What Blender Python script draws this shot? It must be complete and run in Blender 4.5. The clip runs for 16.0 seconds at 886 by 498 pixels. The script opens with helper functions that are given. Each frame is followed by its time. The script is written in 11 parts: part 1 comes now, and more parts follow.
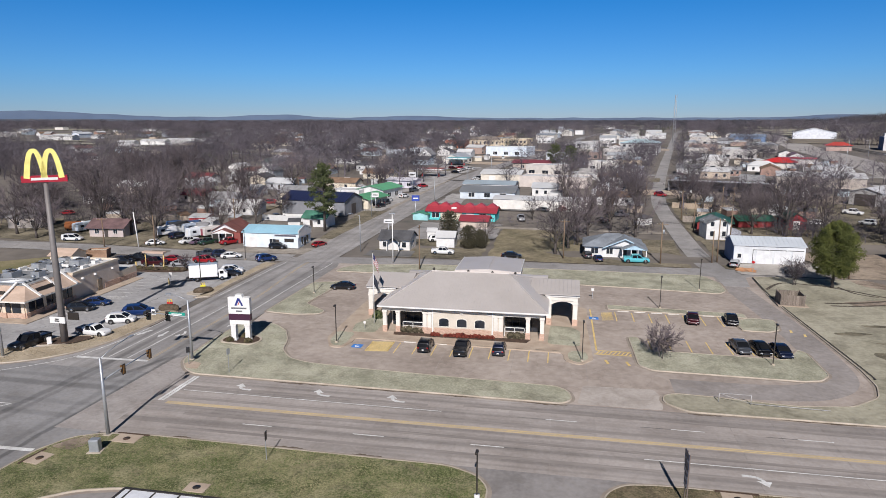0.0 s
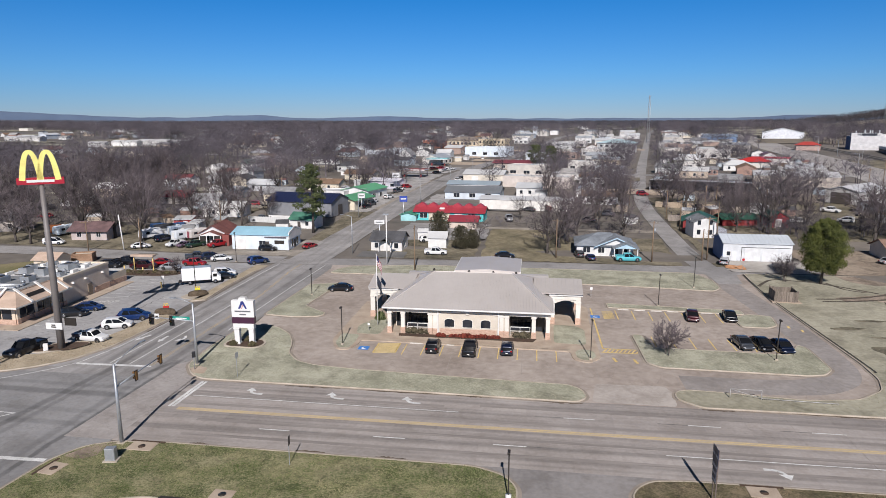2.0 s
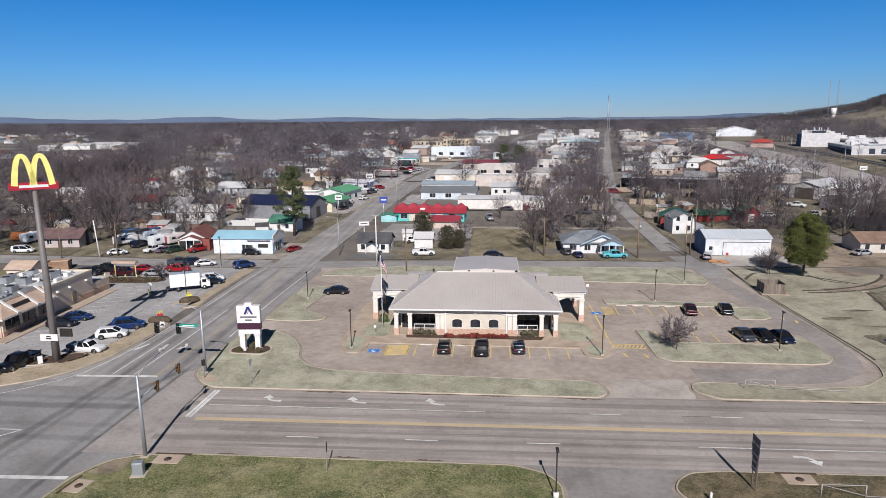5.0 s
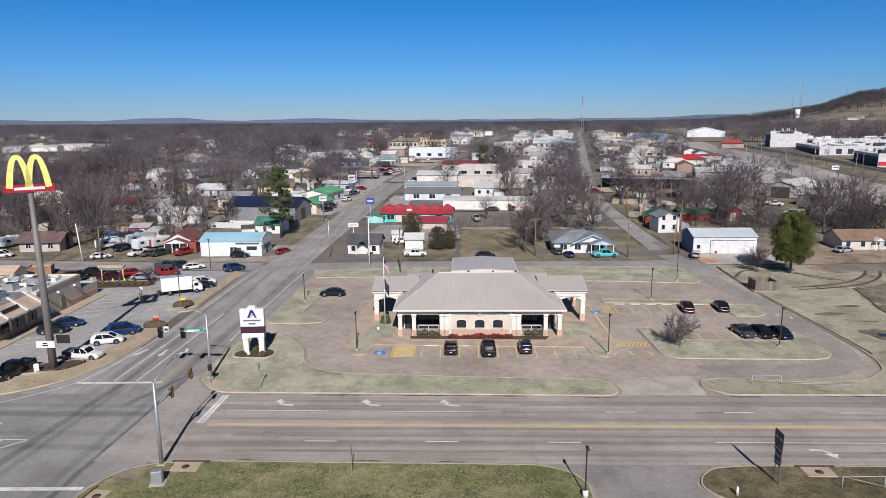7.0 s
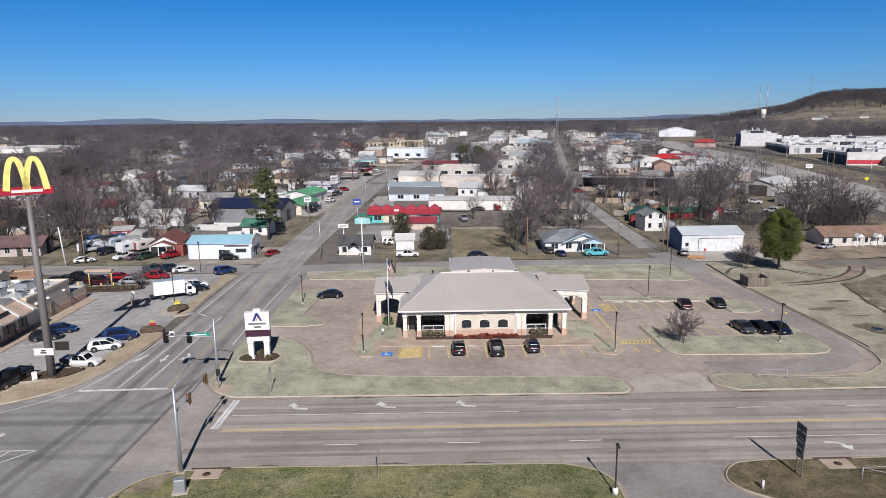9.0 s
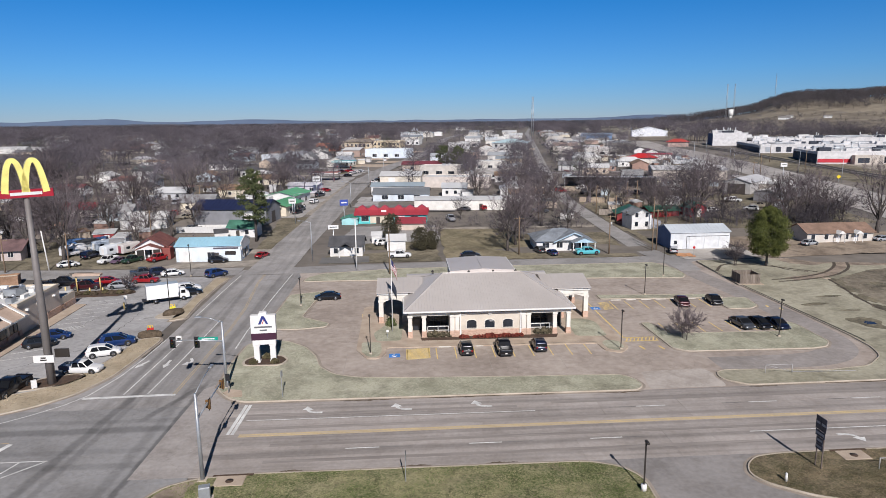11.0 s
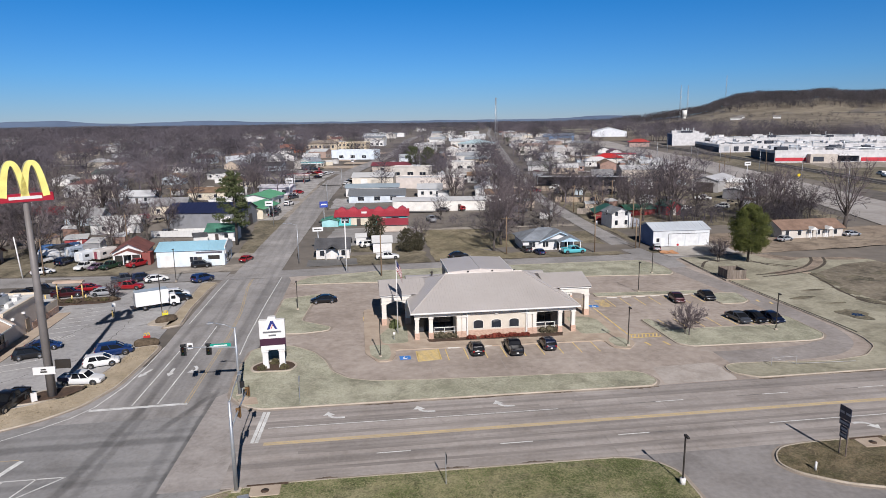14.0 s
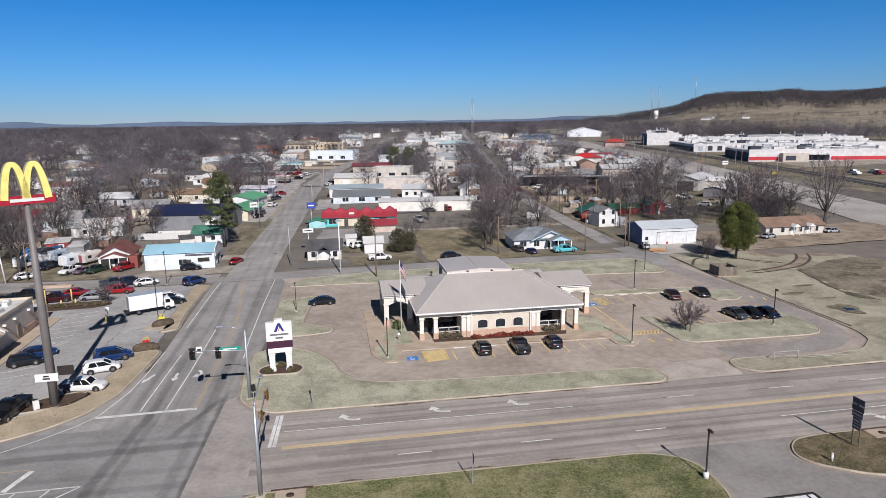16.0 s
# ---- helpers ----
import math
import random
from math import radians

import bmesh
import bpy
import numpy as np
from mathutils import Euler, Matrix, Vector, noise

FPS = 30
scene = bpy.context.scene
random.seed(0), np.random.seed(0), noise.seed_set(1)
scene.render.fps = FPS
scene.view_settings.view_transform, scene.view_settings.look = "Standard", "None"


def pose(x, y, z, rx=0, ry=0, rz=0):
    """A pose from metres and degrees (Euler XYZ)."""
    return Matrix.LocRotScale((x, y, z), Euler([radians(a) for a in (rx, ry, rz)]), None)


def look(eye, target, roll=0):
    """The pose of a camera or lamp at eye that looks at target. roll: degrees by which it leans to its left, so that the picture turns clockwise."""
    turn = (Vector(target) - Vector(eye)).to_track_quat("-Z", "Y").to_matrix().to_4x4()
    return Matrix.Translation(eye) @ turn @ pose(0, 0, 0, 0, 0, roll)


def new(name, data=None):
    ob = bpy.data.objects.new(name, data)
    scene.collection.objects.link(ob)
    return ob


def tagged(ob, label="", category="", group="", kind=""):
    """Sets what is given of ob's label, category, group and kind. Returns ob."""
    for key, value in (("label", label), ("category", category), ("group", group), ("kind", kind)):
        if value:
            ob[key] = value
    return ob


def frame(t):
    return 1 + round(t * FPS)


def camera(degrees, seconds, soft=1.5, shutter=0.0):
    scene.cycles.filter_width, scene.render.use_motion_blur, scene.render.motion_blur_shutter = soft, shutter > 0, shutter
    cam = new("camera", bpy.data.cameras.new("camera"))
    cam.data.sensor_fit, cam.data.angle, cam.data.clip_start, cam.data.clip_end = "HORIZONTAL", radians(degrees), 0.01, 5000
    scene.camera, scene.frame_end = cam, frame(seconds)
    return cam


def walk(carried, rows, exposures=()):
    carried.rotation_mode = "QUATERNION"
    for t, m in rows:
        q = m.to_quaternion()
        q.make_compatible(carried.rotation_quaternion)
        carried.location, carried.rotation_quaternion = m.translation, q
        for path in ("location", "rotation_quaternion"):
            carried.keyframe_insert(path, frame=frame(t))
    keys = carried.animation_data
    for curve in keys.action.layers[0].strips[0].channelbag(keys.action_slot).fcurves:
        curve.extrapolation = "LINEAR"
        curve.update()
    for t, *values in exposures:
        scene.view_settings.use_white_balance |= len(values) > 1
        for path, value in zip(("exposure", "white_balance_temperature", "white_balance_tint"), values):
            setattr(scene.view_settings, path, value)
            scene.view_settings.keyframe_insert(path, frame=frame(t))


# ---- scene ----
cam = camera(69.4, 16.0, soft=0.65)
METRES, EYE, TILT, LEAN, TURN = 37.45, 31.5, 0.0, 0.0, 10.5
ROWS = [
    (0.0, 0.0, 0.0, 0.0, -0.02, -11.33, 0.08),
    (0.5, -0.0316, 0.0003, -0.0003, -0.63, -11.33, 0.03),
    (1.0, -0.0623, 0.0023, -0.0005, -1.23, -11.32, 0.06),
    (1.5, -0.0945, 0.0051, -0.0009, -1.85, -11.31, 0.09),
    (2.0, -0.1255, 0.0071, -0.0008, -2.47, -11.29, 0.12),
    (2.5, -0.1577, 0.0093, -0.0023, -3.12, -11.28, 0.2),
    (3.0, -0.1872, 0.0126, -0.002, -3.76, -11.27, 0.26),
    (3.5, -0.2177, 0.0159, -0.0019, -4.39, -11.26, 0.35),
    (4.0, -0.2501, 0.0201, -0.0016, -5.03, -11.29, 0.44),
    (6.5, -0.4092, 0.0473, -0.0042, -8.32, -11.21, 0.47),
    (7.0, -0.4391, 0.0536, -0.0045, -8.93, -11.2, 0.5),
    (7.5, -0.4695, 0.0603, -0.0046, -9.56, -11.2, 0.54),
    (8.0, -0.5002, 0.0674, -0.0049, -10.19, -11.21, 0.57),
    (8.5, -0.5317, 0.075, -0.0051, -10.84, -11.21, 0.6),
    (9.0, -0.5628, 0.0833, -0.0049, -11.48, -11.2, 0.59),
    (11.5, -0.714, 0.1252, -0.0051, -14.65, -11.19, 0.7),
    (12.0, -0.743, 0.1342, -0.0051, -15.29, -11.19, 0.72),
    (12.5, -0.7728, 0.144, -0.005, -15.92, -11.2, 0.75),
    (13.0, -0.8022, 0.1542, -0.0056, -16.56, -11.18, 0.75),
    (13.5, -0.8307, 0.1654, -0.0056, -17.17, -11.17, 0.75),
    (14.0, -0.859, 0.1763, -0.0061, -17.78, -11.15, 0.78),
    (14.5, -0.8871, 0.1863, -0.0069, -18.39, -11.15, 0.8),
    (15.0, -0.9153, 0.1964, -0.0073, -19.01, -11.14, 0.82),
    (15.5, -0.9429, 0.2072, -0.0073, -19.6, -11.13, 0.82),
    (16.0, -0.9702, 0.2182, -0.0076, -20.2, -11.14, 0.86),
]
walk(cam, [(t, pose(0, 0, EYE, TILT, LEAN, TURN) @ pose(METRES * x, METRES * y, METRES * z, 90 + pitch, roll, yaw)) for t, x, y, z, yaw, pitch, roll in ROWS])

# ---- sky and sun ----
SUN_EL, SUN_AZ = 37.0, 172.5          # degrees; azimuth clockwise from +y
world = bpy.data.worlds.new("sky")
scene.world = world
world.use_nodes = True
wn = world.node_tree
sky = wn.nodes.new("ShaderNodeTexSky")
sky.sky_type, sky.sun_disc = "NISHITA", False
sky.sun_elevation, sky.sun_rotation = radians(SUN_EL), radians(SUN_AZ)
sky.altitude, sky.air_density, sky.dust_density, sky.ozone_density = 200, 1.0, 0.0, 1.0
tc, sep, ramp, mul = (wn.nodes.new(k) for k in ("ShaderNodeTexCoord", "ShaderNodeSeparateXYZ", "ShaderNodeValToRGB", "ShaderNodeMix"))
mul.data_type, mul.blend_type = "RGBA", "MULTIPLY"
mul.inputs["Factor"].default_value = 1.0
wn.links.new(tc.outputs["Generated"], sep.inputs[0])
wn.links.new(sep.outputs["Z"], ramp.inputs[0])
for pos, col in ((0.07, (0.31, 0.73, 1.45, 1)), (0.18, (0.115, 0.68, 1.42, 1)), (0.45, (0.24, 0.31, 0.42, 1))):
    ramp.color_ramp.elements.new(pos).color = col
ramp.color_ramp.elements[0].color, ramp.color_ramp.elements[-1].color = (0.48, 0.69, 1.30, 1), (0.27, 0.22, 0.22, 1)
wn.links.new(sky.outputs[0], mul.inputs["A"])
wn.links.new(ramp.outputs[0], mul.inputs["B"])
wn.links.new(mul.outputs["Result"], wn.nodes["Background"].inputs[0])
wn.nodes["Background"].inputs[1].default_value = 0.06
sun = new("sun", bpy.data.lights.new("sun", "SUN"))
sun.data.energy, sun.data.angle, sun.data.color = 5.6, radians(0.5), (1.0, 0.947, 0.93)
el, az = radians(SUN_EL), radians(SUN_AZ)
sun.matrix_world = look((300 * math.sin(az) * math.cos(el), 300 * math.cos(az) * math.cos(el), 300 * math.sin(el)), (0, 0, 0))
scene.view_settings.exposure = 0.0

# ---- helpers of this scene ----
rnd = random.Random(7)


class Mesh:
    """Collects vertices and faces; one of these becomes one mesh object."""

    def __init__(self):
        self.v, self.f, self.s = [], [], []

    def add(self, vs, fs, smooth=False):
        n = len(self.v)
        self.v += [tuple(p) for p in vs]
        self.f += [tuple(n + i for i in f) for f in fs]
        self.s += [smooth] * len(fs)
        return self

    def box(self, x0, y0, z0, x1, y1, z1, b=0.0):
        """A box; b chamfers its upright edges and its top rim."""
        if b <= 0:
            vs = [(x, y, z) for z in (z0, z1) for x, y in ((x0, y0), (x1, y0), (x1, y1), (x0, y1))]
            return self.add(vs, [(3, 2, 1, 0), (4, 5, 6, 7), (0, 1, 5, 4), (1, 2, 6, 5), (2, 3, 7, 6), (3, 0, 4, 7)])
        ring = [(x0 + b, y0), (x1 - b, y0), (x1, y0 + b), (x1, y1 - b), (x1 - b, y1), (x0 + b, y1), (x0, y1 - b), (x0, y0 + b)]
        cx, cy = (x0 + x1) / 2, (y0 + y1) / 2
        inner = [(x + (b if x < cx else -b), y + (b if y < cy else -b)) for x, y in ring]
        return self.stack([(ring, z0), (ring, z1 - b), (inner, z1)])

    def stack(self, rings, cap=True, smooth=False):
        """Rings of (points, z) joined from the bottom up."""
        n = len(rings[0][0])
        vs = [(p[0], p[1], z) for ring, z in rings for p in ring]
        fs = [(k * n + i, k * n + (i + 1) % n, (k + 1) * n + (i + 1) % n, (k + 1) * n + i) for k in range(len(rings) - 1) for i in range(n)]
        if cap:
            fs += [tuple(range(n - 1, -1, -1)), tuple(range((len(rings) - 1) * n, len(rings) * n))]
        return self.add(vs, fs, smooth)

    def prism(self, pts, z0, z1):
        return self.stack([(pts, z0), (pts, z1)])

    def loft(self, rings, cap=True, smooth=False):
        """Closed rings of 3D points, joined one after another."""
        n = len(rings[0])
        vs = [p for r in rings for p in r]
        fs = [(k * n + i, k * n + (i + 1) % n, (k + 1) * n + (i + 1) % n, (k + 1) * n + i) for k in range(len(rings) - 1) for i in range(n)]
        if cap:
            fs += [tuple(range(n - 1, -1, -1)), tuple(range((len(rings) - 1) * n, len(rings) * n))]
        return self.add(vs, fs, smooth)

    def tube(self, pts, radii, n=6, smooth=True, cap=True):
        pts = [Vector(p) for p in pts]
        if not isinstance(radii, (list, tuple)):
            radii = [radii] * len(pts)
        rings = []
        for i, p in enumerate(pts):
            d = (pts[min(i + 1, len(pts) - 1)] - pts[max(i - 1, 0)]).normalized()
            a = d.cross(Vector((0, 0, 1)) if abs(d.z) < 0.95 else Vector((1, 0, 0))).normalized()
            c = d.cross(a)
            rings.append([tuple(p + radii[i] * (math.cos(2 * math.pi * k / n) * a + math.sin(2 * math.pi * k / n) * c)) for k in range(n)])
        return self.loft(rings, cap, smooth)

    def mesh(self, name):
        me = bpy.data.meshes.new(name)
        me.from_pydata(self.v, [], self.f)
        me.polygons.foreach_set("use_smooth", self.s)
        return me


def fix(me):
    """Turns the faces of a closed mesh outwards."""
    bm = bmesh.new()
    bm.from_mesh(me)
    bmesh.ops.recalc_face_normals(bm, faces=bm.faces)
    bm.to_mesh(me)
    bm.free()
    return me


def part(name, m, material, parent=None, label="", at=None):
    """One mesh object under a thing or a part."""
    me = m if isinstance(m, bpy.types.Mesh) else fix(m.mesh(name))
    if not me.materials:
        me.materials.append(material)
    ob = new(name, me)
    if parent is not None:
        ob.parent = parent
    if at is not None:
        ob.matrix_basis = at
    return tagged(ob, label)


def thing(name, m, label, category, group="", kind=""):
    """An Empty at the base of a thing, at the pose m."""
    ob = new(name)
    ob.matrix_basis = m
    ob.empty_display_size = 0.3
    return tagged(ob, label, category, group, kind)


def lump(name, m, material, label, category, kind="structure", at=None):
    """A thing or a piece of the setting that is one mesh."""
    ob = part(name, m, material, None, "", at)
    return tagged(ob, label, category, "", kind)


def terrain(x, y):
    r = math.hypot(x + 20, y)
    return float(np.interp(r, (0, 158, 172, 250, 350, 500, 760, 1500, 4600), (0, 0, 0.7, 2.6, 5, 8.5, 13, 18, 22)))


def hill(x, y):
    """The wooded ridge to the north-east."""
    a, r = math.degrees(math.atan2(x + 20, y)), math.hypot(x + 20, y)
    crest = np.interp(a, (17, 20, 23.8, 27, 29, 30, 31.1, 34.3, 37.2, 40, 43, 50, 60), (0, 2, 9, 19, 28, 40, 47, 51, 51, 46, 49, 50, 46))
    up = np.interp(r, (640, 800, 1000, 1150, 1330, 1500, 1900, 2600), (0, 0.05, 0.26, 0.46, 0.92, 1.0, 0.9, 0.3))
    return float(crest * up * (1 + 0.09 * noise.noise(Vector((a * 0.5, r * 0.004, 2)))))


def land(x, y):
    return terrain(x, y) + hill(x, y)


def rounded(pts, r=1.0, n=5):
    """A polygon with its corners rounded."""
    out = []
    for i, p in enumerate(pts):
        p = Vector(p)
        a, c = Vector(pts[i - 1]) - p, Vector(pts[(i + 1) % len(pts)]) - p
        k = min(r, a.length * 0.45, c.length * 0.45)
        s, e = p + a.normalized() * k, p + c.normalized() * k
        for j in range(n + 1):
            t = j / n
            out.append(tuple(s * (1 - t) ** 2 + p * 2 * t * (1 - t) + e * t * t))
    return out


def inset(pts, d):
    """The polygon moved inwards by d (anticlockwise order)."""
    n, out = len(pts), []
    for i in range(n):
        a, p, c = Vector(pts[i - 1]), Vector(pts[i]), Vector(pts[(i + 1) % n])
        u, w = (p - a), (c - p)
        if u.length < 1e-6:
            u = w
        if w.length < 1e-6:
            w = u
        u.normalize(), w.normalize()
        nu, nw = Vector((-u.y, u.x)), Vector((-w.y, w.x))
        b = nu + nw
        b = b / max(b.dot(nu), 0.3) if b.length > 1e-6 else nu
        out.append(tuple(p + b * d))
    return out


def area(pts):
    return sum(pts[i - 1][0] * pts[i][1] - pts[i][0] * pts[i - 1][1] for i in range(len(pts))) / 2


# ---- materials ----
def surf(name, c1, c2, scale=1.0, rough=0.85, bump=0.0, metal=0.0, fine=20.0, fine_amount=0.25, stretch=None, spread=0.0, spec=0.5):
    """A surface that varies between two colours at two scales, in metres of the world."""
    m = bpy.data.materials.new(name)
    m.use_nodes = True
    nt = m.node_tree
    n, l = nt.nodes, nt.links
    p = n["Principled BSDF"]
    p.inputs["Roughness"].default_value, p.inputs["Metallic"].default_value = rough, metal
    p.inputs["Specular IOR Level"].default_value = spec
    geo = n.new("ShaderNodeNewGeometry")
    src = geo.outputs["Position"]
    if stretch:
        mp = n.new("ShaderNodeMapping")
        mp.inputs["Scale"].default_value = stretch
        l.new(src, mp.inputs["Vector"])
        src = mp.outputs[0]
    big, small = n.new("ShaderNodeTexNoise"), n.new("ShaderNodeTexNoise")
    for node, sc, det in ((big, scale, 4.0), (small, fine, 3.0)):
        node.inputs["Scale"].default_value, node.inputs["Detail"].default_value = sc, det
        l.new(src, node.inputs["Vector"])
    mixf = n.new("ShaderNodeMath")
    mixf.operation = "MULTIPLY_ADD"
    mixf.inputs[1].default_value = fine_amount * 2
    l.new(small.outputs["Fac"], mixf.inputs[0])
    sub = n.new("ShaderNodeMath")
    sub.operation = "SUBTRACT"
    sub.inputs[1].default_value = fine_amount
    l.new(big.outputs["Fac"], sub.inputs[0])
    l.new(sub.outputs[0], mixf.inputs[2])
    ramp = n.new("ShaderNodeValToRGB")
    ramp.color_ramp.elements[0].position, ramp.color_ramp.elements[1].position = 0.3, 0.7
    ramp.color_ramp.elements[0].color, ramp.color_ramp.elements[1].color = (*c1, 1), (*c2, 1)
    l.new(mixf.outputs[0], ramp.inputs[0])
    out = ramp.outputs[0]
    if spread:
        oi, hsv, mr = n.new("ShaderNodeObjectInfo"), n.new("ShaderNodeHueSaturation"), n.new("ShaderNodeMapRange")
        l.new(oi.outputs["Random"], mr.inputs[0])
        mr.inputs[3].default_value, mr.inputs[4].default_value = 1 - spread, 1 + spread
        l.new(mr.outputs[0], hsv.inputs["Value"])
        l.new(out, hsv.inputs["Color"])
        out = hsv.outputs[0]
    l.new(out, p.inputs["Base Color"])
    if bump:
        bn = n.new("ShaderNodeBump")
        bn.inputs["Strength"].default_value, bn.inputs["Distance"].default_value = bump, 0.05
        l.new(small.outputs["Fac"], bn.inputs["Height"])
        l.new(bn.outputs[0], p.inputs["Normal"])
    return m


def streaked(name, c1, c2, dark, along="x"):
    """A carriageway: worn aggregate with long soft tyre streaks along the traffic and patches of repair."""
    m = surf(name, c1, c2, 0.10, 0.9, 0.15, fine=2.5, fine_amount=0.22, spread=0.05)
    nt = m.node_tree
    n, l = nt.nodes, nt.links
    geo, mp, tx, rp, mx = n.new("ShaderNodeNewGeometry"), n.new("ShaderNodeMapping"), n.new("ShaderNodeTexNoise"), n.new("ShaderNodeValToRGB"), n.new("ShaderNodeMix")
    mp.inputs["Scale"].default_value = (0.012, 0.75, 1) if along == "x" else (0.75, 0.012, 1)
    tx.inputs["Scale"].default_value, tx.inputs["Detail"].default_value = 1.0, 3.0
    rp.color_ramp.elements[0].position, rp.color_ramp.elements[1].position = 0.36, 0.56
    rp.color_ramp.elements[0].color, rp.color_ramp.elements[1].color = (dark, dark, dark, 1), (1, 1, 1, 1)
    mx.data_type, mx.blend_type = "RGBA", "MULTIPLY"
    mx.inputs["Factor"].default_value = 1.0
    l.new(geo.outputs["Position"], mp.inputs["Vector"]), l.new(mp.outputs[0], tx.inputs["Vector"]), l.new(tx.outputs["Fac"], rp.inputs[0])
    p = n["Principled BSDF"].inputs["Base Color"]
    l.new(p.links[0].from_socket, mx.inputs["A"]), l.new(rp.outputs[0], mx.inputs["B"]), l.new(mx.outputs["Result"], p)
    return m


def weathered(m, scale, low, cracks=0.22):
    """Blotches, stains and a web of thin cracks over a surface of wide extent."""
    nt = m.node_tree
    n, l = nt.nodes, nt.links
    p = n["Principled BSDF"].inputs["Base Color"]
    geo, tx, rp = n.new("ShaderNodeNewGeometry"), n.new("ShaderNodeTexNoise"), n.new("ShaderNodeValToRGB")
    tx.inputs["Scale"].default_value, tx.inputs["Detail"].default_value, tx.inputs["Roughness"].default_value, tx.inputs["Distortion"].default_value = scale, 9.0, 0.68, 0.6
    l.new(geo.outputs["Position"], tx.inputs["Vector"])
    rp.color_ramp.elements[0].position, rp.color_ramp.elements[1].position = 0.36, 0.54
    rp.color_ramp.elements[0].color, rp.color_ramp.elements[1].color = (low, low * 0.985, low * 0.97, 1), (1, 1, 1, 1)
    l.new(tx.outputs["Fac"], rp.inputs[0])
    layers = [rp.outputs[0]]
    if cracks:
        wob, add, vo, cr = n.new("ShaderNodeTexNoise"), n.new("ShaderNodeMix"), n.new("ShaderNodeTexVoronoi"), n.new("ShaderNodeValToRGB")
        wob.inputs["Scale"].default_value, wob.inputs["Detail"].default_value = 0.35, 5.0
        l.new(geo.outputs["Position"], wob.inputs["Vector"])
        add.data_type, add.blend_type = "RGBA", "ADD"
        add.inputs["Factor"].default_value = 1.0
        l.new(geo.outputs["Position"], add.inputs["A"])
        sc = n.new("ShaderNodeVectorMath")
        sc.operation = "SCALE"
        sc.inputs["Scale"].default_value = 9.0
        l.new(wob.outputs["Color"], sc.inputs[0])
        l.new(sc.outputs[0], add.inputs["B"])
        vo.feature = "DISTANCE_TO_EDGE"
        vo.inputs["Scale"].default_value = cracks
        l.new(add.outputs["Result"], vo.inputs["Vector"])
        cr.color_ramp.elements[0].position, cr.color_ramp.elements[1].position = 0.006, 0.022
        cr.color_ramp.elements[0].color, cr.color_ramp.elements[1].color = (0.89, 0.885, 0.88, 1), (1, 1, 1, 1)
        l.new(vo.outputs["Distance"], cr.inputs[0])
        layers.append(cr.outputs[0])
    for lay in layers:
        mx = n.new("ShaderNodeMix")
        mx.data_type, mx.blend_type = "RGBA", "MULTIPLY"
        mx.inputs["Factor"].default_value = 1.0
        l.new(p.links[0].from_socket, mx.inputs["A"]), l.new(lay, mx.inputs["B"]), l.new(mx.outputs["Result"], p)
    return m


def tracked(m, bands):
    """Soft dark tyre bands worn into a surface: each from a to b, with half its width and its depth."""
    nt = m.node_tree
    n, l = nt.nodes, nt.links
    p = n["Principled BSDF"].inputs["Base Color"]
    geo, wob, add = n.new("ShaderNodeNewGeometry"), n.new("ShaderNodeTexNoise"), n.new("ShaderNodeVectorMath")
    wob.inputs["Scale"].default_value, wob.inputs["Detail"].default_value = 0.45, 6.0
    mul = n.new("ShaderNodeVectorMath")
    mul.operation, mul.inputs["Scale"].default_value = "SCALE", 0.7
    l.new(geo.outputs["Position"], wob.inputs["Vector"]), l.new(wob.outputs["Color"], mul.inputs[0])
    l.new(geo.outputs["Position"], add.inputs[0]), l.new(mul.outputs[0], add.inputs[1])
    for (ax, ay), (bx, by), half, depth in bands:
        d = Vector((bx - ax, by - ay))
        le = d.length
        d.normalize()
        tint = None
        for v, off, pts in (((-d.y, d.x, 0), d.y * ax - d.x * ay, ((-half * 1.6, 1.0), (-half * 0.5, depth), (half * 0.5, depth), (half * 1.6, 1.0))), ((d.x, d.y, 0), -(d.x * ax + d.y * ay), ((-2.0, 0.0), (2.0, 1.0), (le - 2.0, 1.0), (le + 3.0, 0.0)))):
            dot, plus, mr, rp = n.new("ShaderNodeVectorMath"), n.new("ShaderNodeMath"), n.new("ShaderNodeMapRange"), n.new("ShaderNodeValToRGB")
            dot.operation, dot.inputs[1].default_value = "DOT_PRODUCT", v
            l.new(add.outputs[0], dot.inputs[0])
            plus.inputs[1].default_value = off - 0.35 * (v[0] + v[1])
            l.new(dot.outputs["Value"], plus.inputs[0]), l.new(plus.outputs[0], mr.inputs[0])
            lo, hi = pts[0][0], pts[-1][0]
            mr.inputs[1].default_value, mr.inputs[2].default_value = lo, hi
            cr = rp.color_ramp
            cr.interpolation = "EASE"
            cr.elements[0].position, cr.elements[1].position = 0.0, 1.0
            cr.elements[0].color, cr.elements[1].color = (*[pts[0][1]] * 3, 1), (*[pts[-1][1]] * 3, 1)
            for q, c in pts[1:-1]:
                cr.elements.new((q - lo) / (hi - lo)).color = (c, c, c, 1)
            l.new(mr.outputs[0], rp.inputs[0])
            if tint is None:
                tint = rp
            else:
                mx = n.new("ShaderNodeMix")
                mx.data_type, mx.blend_type = "RGBA", "MULTIPLY"
                l.new(rp.outputs[0], mx.inputs["Factor"])
                l.new(p.links[0].from_socket, mx.inputs["A"]), l.new(tint.outputs[0], mx.inputs["B"]), l.new(mx.outputs["Result"], p)
    return m


